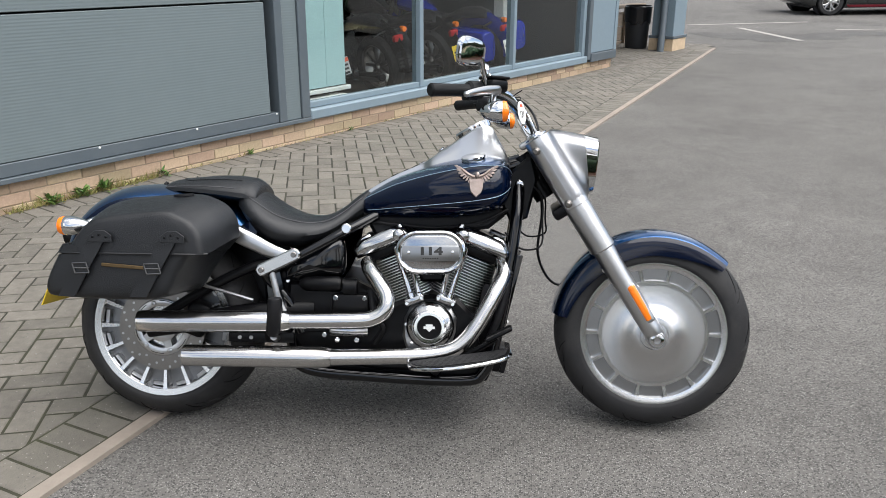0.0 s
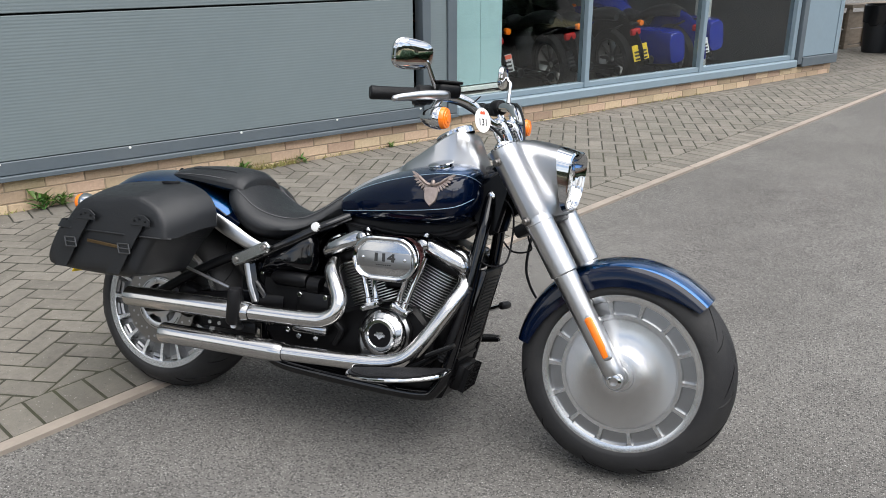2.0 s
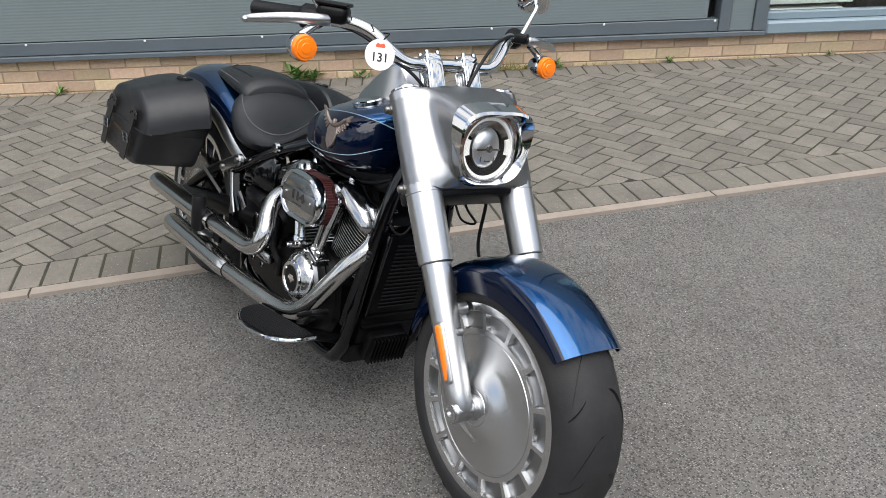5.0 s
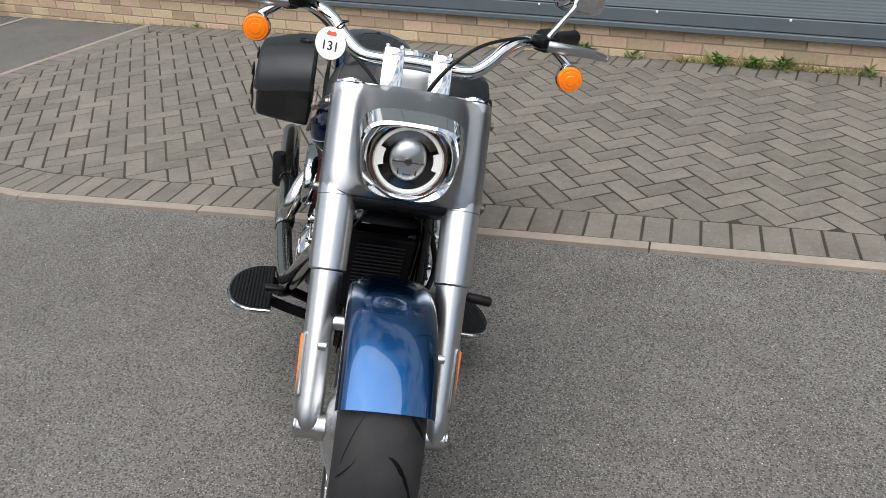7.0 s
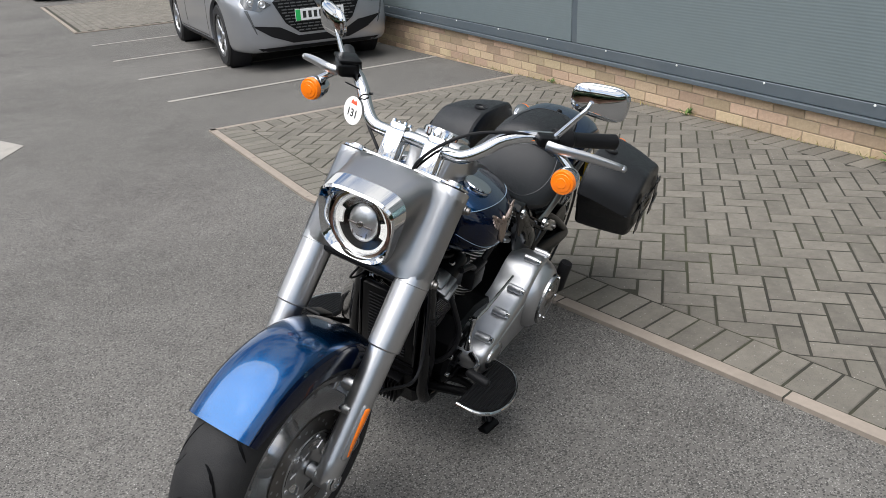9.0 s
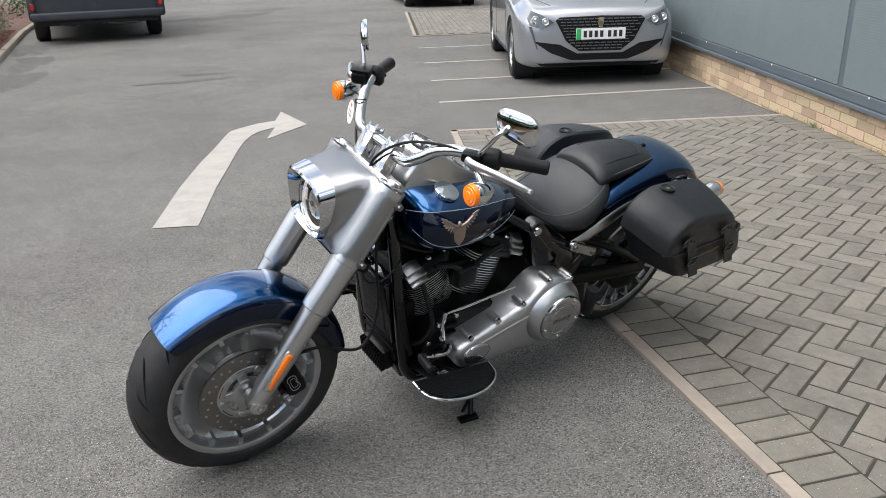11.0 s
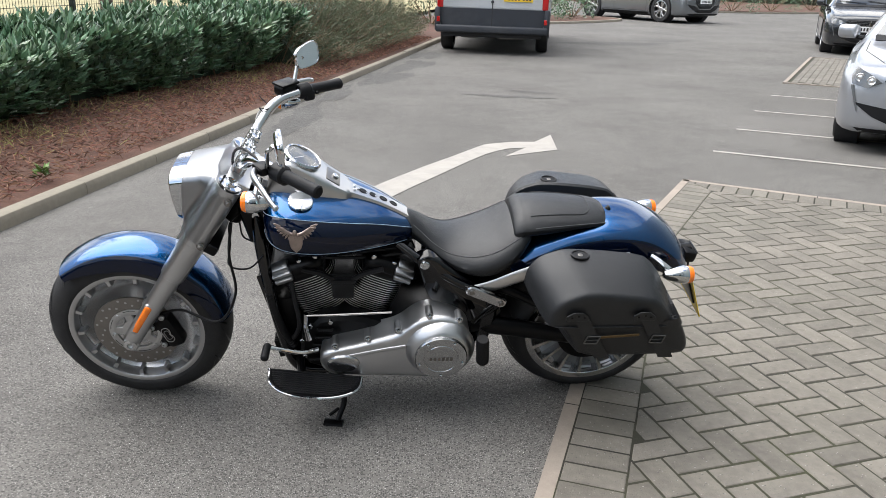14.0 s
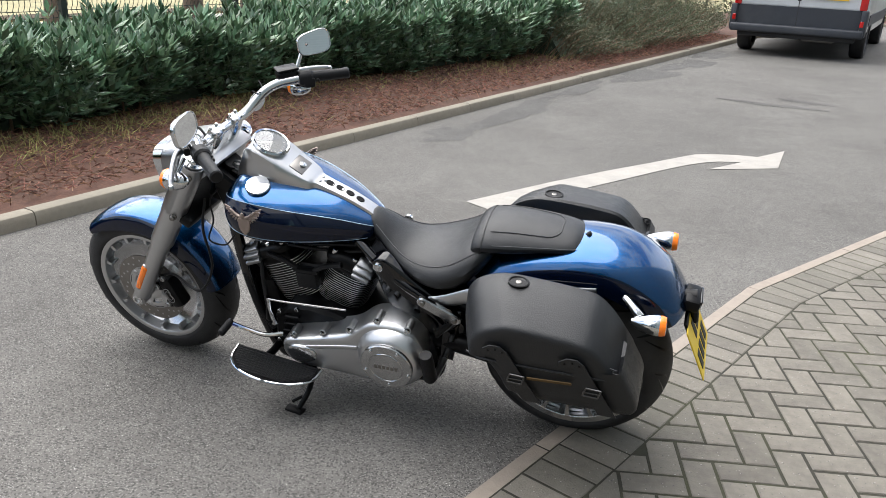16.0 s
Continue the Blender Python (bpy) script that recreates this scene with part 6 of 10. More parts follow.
def pocket_ring(m, n, side, radial, deep, span):
    """A machined ring with sunk pockets: rows of radius, height; rows marked deep sink between the spokes."""
    fr = [0.0, span * 0.7, span, span + 0.018, span + 0.05, 0.3, 0.5, 0.7, 0.95 - span, 0.982 - span, 1 - span, 1 - span * 0.7]
    bm, grid = B(), []
    for r, h, sunk, corner in radial:
        row = []
        for k in range(n):
            for f in fr:
                low = sunk and span + 0.01 + corner < f < 0.99 - span - corner
                a = 2 * math.pi * (k + f) / n
                row.append((bm.verts.new(m @ Vector((r * math.cos(a), r * math.sin(a), side * (deep if low else h)))), low))
        grid.append(row)
    for p, q in zip(grid, grid[1:]):
        for i in range(len(p)):
            j = (i + 1) % len(p)
            four = (p[i], p[j], q[j], q[i])
            bm.faces.new([v for v, _ in four]).material_index = 1 if sum(low for _, low in four) >= 3 else 0
    return fix(bm)


RIM_ROWS = [(0.2262, 0.062, 0, 0), (0.2266, 0.070, 0, 0), (0.2246, 0.0742, 0, 0), (0.2080, 0.0738, 0, 0), (0.2055, 0.0728, 0, 0), (0.2030, 0.0726, 1, 0.03), (0.2000, 0.0724, 1, 0), (0.185, 0.0720, 1, 0),
            (0.176, 0.0716, 1, 0), (0.1730, 0.0714, 1, 0), (0.1700, 0.0714, 1, 0.03), (0.1675, 0.0714, 0, 0), (0.1570, 0.0712, 0, 0)]
part("rim_face", pocket_ring(mF, 14, -1, RIM_ROWS, 0.060, 0.062), [M["rim"], M["cast"]], front_wheel, "machined rim face with sunk pockets", 30)
fw("wheel_face", lathe(B(), [(0.1572, -0.0712), (0.1560, -0.0690), (0.1540, -0.0690), (0.1528, -0.0708), (0.135, -0.0712), (0.118, -0.0722), (0.103, -0.0745), (0.090, -0.0785), (0.078, -0.0840), (0.067, -0.0900), (0.058, -0.0942), (0.050, -0.0962),
                             (0.044, -0.0968), (0.0425, -0.0950), (0.041, -0.0968), (0.030, -0.0985), (0.028, -0.102), (0.001, -0.102)], mF, 96, caps=False), "brushed_disc", "domed spun aluminium wheel face")
fw("wheel_bowl", lathe(B(), [(0.2040, 0.034), (0.196, 0.038), (0.186, 0.028), (0.160, 0.004), (0.118, -0.012), (0.075, -0.010), (0.055, 0.016), (0.050, 0.055), (0.0, 0.055)], mF, 72, caps=False),
   "bowl", "dished polished aluminium inner face")
ring_parts("inner_spoke", mF, 14, "alu", front_wheel, "", 0.184, 0.207, 0.022, 0.064, 0.012, 0.015)
fw("hub", lathe(B(), [(0.030, -0.112), (0.030, -0.095), (0.034, -0.09)], mF, 32), "alu", "machined hub boss")


def rotor(c, h, r0, r1, who, n_holes=36):
    m = wheel_m(c)
    d = who("brake_disc", lathe(B(), [(r0, h - 0.0025), (r1, h - 0.0025), (r1, h + 0.0025), (r0, h + 0.0025)], m, 72, caps=False, closed=True), "steel_dark", "drilled steel brake disc")
    bm = B()
    s = 1 if h > 0 else -1
    for k in range(n_holes):
        a = 2 * math.pi * k / n_holes
        r = r0 + (r1 - r0) * (0.30, 0.55, 0.80)[k % 3]
        lathe(bm, [(0.0042, -0.0003), (0.0042, 0.0003)], m @ Matrix.Translation((r * math.cos(a), r * math.sin(a), h + s * 0.0026)), 8)
    who("vent_hole", bm, "alu")["kind"] = "stuff"
    bm = B()
    lathe(bm, [(0.068, h - s * 0.004), (0.068, h + s * 0.0035), (0.070, h + s * 0.0045), (r0 - 0.003, h + s * 0.0045), (r0 - 0.001, h + s * 0.0035), (r0 - 0.001, h - s * 0.004)], m, 64, caps=False, closed=True)
    ring_blocks(bm, m, 5, 0.040, 0.072, h - s * 0.004, h + s * 0.004, 0.032, 0.026)
    lathe(bm, [(0.047, h - s * 0.006), (0.047, h + s * 0.005), (0.040, h + s * 0.007), (0.03, h + s * 0.007)], m, 32)
    who("disc_carrier", bm, "alu", "grey aluminium disc carrier")
    for k in range(6):
        a = 2 * math.pi * (k + 0.2) / 6
        at_ = m @ Matrix.Translation(((r0 - 0.013) * math.cos(a), (r0 - 0.013) * math.sin(a), h + s * 0.0045))
        bm = B()
        lathe(bm, [(0.0085, 0), (0.0085, s * 0.002), (0.006, s * 0.0035), (0.0035, s * 0.0035), (0.003, s * 0.001), (0.0, s * 0.001)], at_, 14, caps=False)
        who("disc_bolt", bm, "alu")
        # curved relief slot between the bolts
        b0 = a + 0.25
        who("relief_slot", tube(B(), [m @ Vector(((r0 - 0.007) * math.cos(b0 + q), (r0 - 0.007) * math.sin(b0 + q), h + s * 0.0044)) for q in np.linspace(0, 0.5, 8)], 0.0012, 5), "satin_black")


rotor(FA, 0.0755, 0.092, 0.139, fw)

# -- front fork, axle, caliper
FORK_Y = 0.131


def along(x0, z0, d, y):
    return Vector((x0, y, z0)) + RAKE * d


TOPX, TOPZ = 0.448, 0.905
for s in (-1, 1):
    y = s * FORK_Y
    P = lambda d, y=y: along(TOPX, TOPZ, d, y)
    fpart("fork_cover", tube(B(), [P(-0.002), P(0.0), P(0.006), P(0.2), P(0.227), P(0.230)], 0.0412, 28), "alu", "satin aluminium upper fork cover")
    fpart("fork_sleeve", tube(B(), [P(0.231), P(0.2325), P(0.36), P(0.383), P(0.386)], [0.0405, 0.0405, 0.0395, 0.039, 0.0365], 28), "alu", "satin aluminium fork sleeve")
    bm = B()
    tube(bm, [P(0.387), P(0.41), P(0.55), P(0.66), P(0.70), P(0.716)], [0.0335, 0.033, 0.031, 0.029, 0.028, 0.020], 24)
    lathe(bm, [(0.023, -0.024), (0.026, -0.020), (0.026, 0.019), (0.023, 0.022)], wheel_m((FA.x, y, FA.z)), 24)
    fpart("fork_leg", bm, "alu", "satin aluminium lower fork leg")
    bm = B()
    lathe(bm, [(0.020, 0.0), (0.020, s * 0.006), (0.016, s * 0.008), (0.011, s * 0.008), (0.0105, s * 0.001), (0.0, s * 0.001)], wheel_m((FA.x, s * (FORK_Y + 0.020), FA.z)), 24, caps=False)
    fpart("axle_end", bm, "chrome")
    # amber side reflector let into a chrome strip
    a, b = P(0.524), P(0.634)
    bm = B()
    off = Vector((0.010, s * 0.030, 0.006))
    tube(bm, [a + off, b + off - Vector((0.002, s * 0.003, 0))], 0.0118, 12, flat=0.5, up=(0, s, 0), round_end=True)
    fpart("side_reflector", bm, "amber", "long amber side reflector")
    bm = B()
    off2 = off - Vector((0, s * 0.004, 0))
    tube(bm, [a + off2 - RAKE * 0.004, b + off2 + RAKE * 0.004], 0.0140, 12, flat=0.45, up=(0, s, 0), round_end=True)
    fpart("reflector_base", bm, "alu")
    # clamp bolts with washers on the outer faces
    for d in (0.030, 0.212):
        bm = B()
        q = P(d) + Vector((-0.016, s * 0.036, -0.010))
        lathe(bm, [(0.012, 0), (0.012, 0.005), (0.009, 0.007), (0.009, 0.014), (0.006, 0.0165)], axis_to(q, (-0.25, s, -0.1)), 16)
        fpart("cover_bolt", bm, "steel_dark")
    # fender stay boss
    bm = B()
    q = P(0.490)
    tube(bm, [q, q + Vector((0.004, -s * 0.052, 0.004))], 0.0165, 16)
    for k in (-0.03, 0.035):
        qq = q + RAKE * k + Vector((-0.03 if k < 0 else 0.028, -s * 0.01, 0.0))
        tube(bm, [q + RAKE * k, qq], 0.010, 10)
        lathe(bm, [(0.011, -0.008), (0.011, 0.008), (0.006, 0.011)], axis_to(qq, (0, s, 0)), 12)
    fpart("fender_stay", bm, "alu")
bm = B()
tube(bm, [(FA.x, -0.150, FA.z), (FA.x, 0.150, FA.z)], 0.012, 16)
for s in (-1, 1):
    tube(bm, [(FA.x, s * 0.085, FA.z), (FA.x, s * 0.112, FA.z)], 0.019, 16)
fpart("front_axle", bm, "alu")
# caliper on the left leg
bm = B()
cm = Matrix.Translation((FA.x - 0.118, 0.088, FA.z + 0.020)) @ Matrix.Rotation(radians(24), 4, "Y")
box(bm, 0.058, 0.055, 0.120, cm, 0.014)
box(bm, 0.044, 0.064, 0.080, cm, 0.018)
box(bm, 0.030, 0.030, 0.040, cm @ Matrix.Translation((0.034, 0.006, 0.040)), 0.008)
box(bm, 0.030, 0.030, 0.036, cm @ Matrix.Translation((0.034, 0.006, -0.036)), 0.008)
fpart("brake_caliper", bm, "satin_black", "black brake caliper")
kidney = [(0.0155, 0.004), (0.0165, 0.018), (0.009, 0.028), (-0.004, 0.028), (-0.0105, 0.020), (-0.0105, 0.006), (-0.0065, 0.0), (-0.0105, -0.008), (-0.0105, -0.020), (-0.003, -0.028), (0.009, -0.028), (0.0165, -0.018), (0.0155, 0.004)]
for k, r in ((1.0, 0.0014), (0.62, 0.0009)):
    fpart("caliper_badge_line", tube(B(), smooth_path([cm @ Vector((x * k, 0.0328, z * k)) for x, z in kidney], 3), r, 6), "alu", "pale outline on the caliper")
for dx, dz in ((0.040, 0.042), (0.040, -0.036), (-0.010, 0.066)):
    bm = B()
    lathe(bm, [(0.0095, 0), (0.0095, 0.008), (0.007, 0.010), (0.004, 0.010), (0.004, 0.004), (0.0, 0.004)], cm @ Matrix.Translation((dx, 0.020, dz)) @ Matrix.Rotation(radians(-90), 4, "X"), 14, caps=False)
    fpart("caliper_bolt", bm, "alu")
fpart("brake_hose", tube(B(), smooth_path([(0.73, 0.10, 0.40), (0.64, 0.13, 0.44), (0.52, 0.16, 0.42), (0.46, 0.14, 0.52), (0.47, 0.13, 0.66), (0.46, 0.10, 0.76)]), 0.0045, 8), "plastic", "black brake hose")

# -- front fender: blue crown, black skirts
def fender(name, c, a0, a1, n, r_at, skirt_at, half, who, blue_at=0.72, mats=("blue", "navy"), label=""):
    """Section from the left skirt over the crown to the right skirt, swept round the wheel."""
    loops = []
    ks = [-1.0, -1.0, -0.995, -0.97, -0.90, -0.80, -0.66, -0.45, -0.22, 0, 0.22, 0.45, 0.66, 0.80, 0.90, 0.97, 0.995, 1.0, 1.0]
    for i in range(n + 1):
        u = i / n
        a = radians(a0 + (a1 - a0) * u)
        R, S = r_at(u), skirt_at(u)
        e = Vector((math.cos(a), 0, math.sin(a)))
        row = []
        for j, k in enumerate(ks):
            if j in (0, len(ks) - 1):
                r = S
            elif j in (1, len(ks) - 2):
                r = S + (R - 0.034 - S) * 0.5
            else:
                r = R - 0.034 * (1 - math.sqrt(max(0, 1 - abs(k) ** 2.6)))
            row.append(c + e * r + Vector((0, -half * k, 0)))
        loops.append(row)
    bm = B()
    rings(bm, loops, cyclic=False)
    fix(bm)
    bm.faces.ensure_lookup_table()
    w = len(ks) - 1
    for idx, f in enumerate(bm.faces):
        j = idx % w
        mid = (abs(ks[j]) + abs(ks[j + 1])) / 2
        f.material_index = 0 if mid < blue_at and 2 < j < w - 3 else 1
    bmesh.ops.solidify(bm, geom=bm.faces, thickness=-0.0035)
    ob = who(name, bm, mats, label)
    # silver pinstripes either side of the blue
    for s in (-1, 1):
        bm = B()
        row = []
        for i in range(n + 1):
            u = 0.02 + 0.96 * i / n
            a = radians(a0 + (a1 - a0) * u)
            k = blue_at * 0.955
            r = r_at(u) - 0.034 * (1 - math.sqrt(max(0, 1 - k ** 2.6))) + 0.0006
            row.append(c + Vector((math.cos(a), 0, math.sin(a))) * r + Vector((0, s * half * k, 0)))
        tube(bm, row, 0.0015, 5)
        who("pinstripe", bm, ("pin",))
    return ob


def fwho(name, bm, mats, label=""):
    ob = part(name, bm, [M[k] for k in mats], bike, label, 40)
    ob.matrix_basis = STEER
    return ob


fender("front_fender", FA, 170, 46, 44, lambda u: 0.3155 + 0.003 * math.sin(u * math.pi) + (0.003 * max(0, u - 0.92) / 0.08),
       lambda u: 0.247 + 0.034 * max(0, (u - 0.72) / 0.28) ** 1.6 + 0.024 * max(0, (0.3 - u) / 0.3) ** 1.3, 0.084, fwho, 0.86,
       label="metallic blue front fender with black skirts and silver pinstripe")
# the stripe closes across the tip of the fender
run = []
for i in range(25):
    k = -1 + 2 * i / 24
    a = radians(62.5 - 5.5 * (1 - abs(k) ** 3) )
    kk = 0.80 * k
    r = 0.3165 - 0.034 * (1 - math.sqrt(max(0, 1 - abs(kk) ** 2.6))) + 0.0009
    run.append(FA + Vector((math.cos(a), 0, math.sin(a))) * r + Vector((0, 0.084 * kk, 0)))
fpart("pinstripe", tube(B(), run, 0.0016, 5), "pin")

# -- headlamp nacelle between the forks
def trap_ring(x_top, z_top, x_bot, z_bot, w_top, w_bot, n=40, p=4.0):
    """A rounded trapezium in a plane tilted like the fork."""
    pts = []
    for k in range(n):
        a = 2 * math.pi * k / n
        cx, cz = math.cos(a), math.sin(a)
        q = (abs(cx) ** p + abs(cz) ** p) ** (-1 / p)
        v = (cz * q + 1) / 2
        w = w_bot + (w_top - w_bot) * v
        pts.append(Vector((x_bot + (x_top - x_bot) * v, cx * q * w, z_bot + (z_top - z_bot) * v)))
    return pts


N_UP = Vector((-RAKE.z, 0, RAKE.x))


def plate_ring(n_, w, d0, d1, p, n=64):
    """A rounded rectangle across both fork covers, n_ in front of their axes."""
    pts = []
    for k in range(n):
        a = 2 * math.pi * k / n
        cx, cz = math.cos(a), math.sin(a)
        q = (abs(cx) ** p + abs(cz) ** p) ** (-1 / p)
        pts.append(along(TOPX, TOPZ, (d0 + d1) / 2 - cz * q * (d1 - d0) / 2, cx * q * w) + N_UP * n_)
    return pts


loops = [plate_ring(-0.006, FORK_Y + 0.0413, 0.000, 0.229, 40), plate_ring(0.006, FORK_Y + 0.0413, -0.001, 0.229, 40), plate_ring(0.020, FORK_Y + 0.0368, -0.001, 0.229, 30),
         plate_ring(0.034, FORK_Y + 0.0255, -0.002, 0.229, 20), plate_ring(0.0425, FORK_Y + 0.0070, -0.003, 0.228, 13), plate_ring(0.0445, FORK_Y - 0.0100, -0.004, 0.226, 9),
         trap_ring(0.490, 0.937, 0.612, 0.748, 0.114, 0.108, 64, 6.0), trap_ring(0.522, 0.934, 0.614, 0.745, 0.112, 0.099, 64, 4.6),
         trap_ring(0.560, 0.927, 0.614, 0.742, 0.112, 0.092, 64, 4.0), trap_ring(0.592, 0.921, 0.614, 0.740, 0.111, 0.088, 64, 3.8)]
bm = B()
rings(bm, loops, caps=False)
bmesh.ops.solidify(bm, geom=bm.faces, thickness=0.002)
fpart("headlight_nacelle", bm, "nacelle", "brushed aluminium headlamp nacelle joined to the fork covers", smooth=42)
# rolled lip along the top edge, dipping between the risers
lip = [along(TOPX, TOPZ, -0.001 + 0.005 * (abs(y) < 0.075), y) + N_UP * 0.006 for y in (-0.168, -0.150, -0.100, -0.082, -0.068, 0.0, 0.068, 0.082, 0.100, 0.150, 0.168)]
fpart("nacelle_lip", tube(B(), lip, 0.0042, 10, round_end=True), "chrome_soft", "polished rolled lip")
for s in (-1, 1):
    bm = B()
    lathe(bm, [(0.036, 0.0), (0.036, 0.004), (0.022, 0.006), (0.020, 0.012), (0.011, 0.014), (0.0, 0.014)], axis_to(along(TOPX, TOPZ, -0.006, s * FORK_Y), -RAKE), 24, caps=False)
    fpart("fork_cap", bm, "chrome", "chrome fork cap")
# chrome trim ring with a deeper brow
bm = B()
loops = [trap_ring(0.590, 0.9225, 0.612, 0.738, 0.112, 0.0885, 64, 3.8), trap_ring(0.634, 0.912, 0.622, 0.742, 0.108, 0.086, 64, 3.5), trap_ring(0.638, 0.906, 0.624, 0.745, 0.104, 0.083, 64, 3.4),
         trap_ring(0.622, 0.8975, 0.616, 0.750, 0.091, 0.079, 64, 2.7), trap_ring(0.600, 0.897, 0.602, 0.752, 0.084, 0.076, 64, 2.2)]
rings(bm, loops, caps=False)
fpart("headlight_trim", bm, "chrome", "chrome headlamp trim with a brow", smooth=28)
LAMP = Matrix.Translation((0.598, 0, 0.822)) @ Vector((1, 0, 0.06)).to_track_quat("Z", "Y").to_matrix().to_4x4()
fpart("headlight_ring", lathe(B(), [(0.083, -0.02), (0.083, 0.004), (0.078, 0.010), (0.072, 0.010), (0.0685, 0.004), (0.0685, -0.01)], LAMP, 48, caps=False), "chrome")
bm = B()
for a0, a1, r0, r1 in ((0, 120, 0.0625, 0.069), (120, 240, 0.0625, 0.069), (240, 360, 0.0625, 0.069), (-16, 20, 0.0505, 0.0627), (160, 196, 0.0505, 0.0627)):
    o = [(r1 * math.cos(radians(a)), r1 * math.sin(radians(a))) for a in np.linspace(a0, a1, 18)]
    i_ = [(r0 * math.cos(radians(a)), r0 * math.sin(radians(a))) for a in np.linspace(a1, a0, 18)]
    outline_prism(bm, o + i_, -0.004, 0.003, 0.001, LAMP, axis="z")
fpart("halo_light", bm, "halo", "white halo light guides")
fpart("headlight_bowl", lathe(B(), [(0.070, -0.006), (0.055, -0.012), (0.040, -0.014), (0.0, -0.03)], LAMP, 40, caps=False), "satin_black", "black headlamp housing")
bm = B()
o = [(0.062 * math.cos(radians(a)), 0.062 * math.sin(radians(a))) for a in np.linspace(28, 152, 22)]
i_ = [(0.0455 * math.cos(radians(a)), 0.0455 * math.sin(radians(a))) for a in np.linspace(152, 28, 22)]
outline_prism(bm, o + i_, -0.010, -0.002, 0.001, LAMP, axis="z")
fpart("upper_reflector", bm, "chrome_soft", "silvery upper reflector")
fpart("projector_lens", lathe(B(), [(0.044, -0.014), (0.0435, -0.006), (0.037, 0.001), (0.024, 0.006), (0.0, 0.008)], LAMP @ Matrix.Diagonal((0.86, 1.04, 1, 1)), 40, caps=False), "lamp_glow", "silvery projector lens")
bm = B()
box(bm, 0.064, 0.004, 0.003, LAMP @ Matrix.Translation((0, -0.002, 0.006)), 0.001, 1)
lathe(bm, [(0.008, 0), (0.008, 0.003), (0.005, 0.004), (0.004, 0.002)], LAMP @ Matrix.Translation((0, 0, 0.007)), 16)
for x_, w_ in ((-0.018, 0.003), (0.018, 0.003), (0.0, 0.018)):
    box(bm, w_, 0.020, 0.003, LAMP @ Matrix.Translation((x_, -0.020, 0.0035)), 0.001, 1)
fpart("projector_divider", bm, "steel_dark")
gl = fpart("headlight_glass", lathe(B(), [(0.070, 0.004), (0.05, 0.010), (0.025, 0.0135), (0.0, 0.0145), (0.0, 0.0125), (0.025, 0.0115), (0.05, 0.008), (0.068, 0.003)], LAMP, 40, caps=False), "glass", "clear headlamp glass")
gl.visible_shadow = False
# fork bridge, stem
bm = B()
box(bm, 0.075, 0.235, 0.022, Matrix.Translation((0.428, 0, 0.898)) @ Matrix.Rotation(radians(-32), 4, "Y"), 0.008)
fpart("top_yoke", bm, "alu", "aluminium fork bridge")
bm = B()
box(bm, 0.10, 0.30, 0.035, Matrix.Translation((0.545, 0, 0.700)) @ Matrix.Rotation(radians(-32), 4, "Y"), 0.010)
fpart("lower_yoke", bm, "satin_black")
kpart("steering_head", tube(B(), [HEAD + RAKE * 0.005, HEAD + RAKE * 0.16], 0.034, 20), "satin_black", "black steering head")

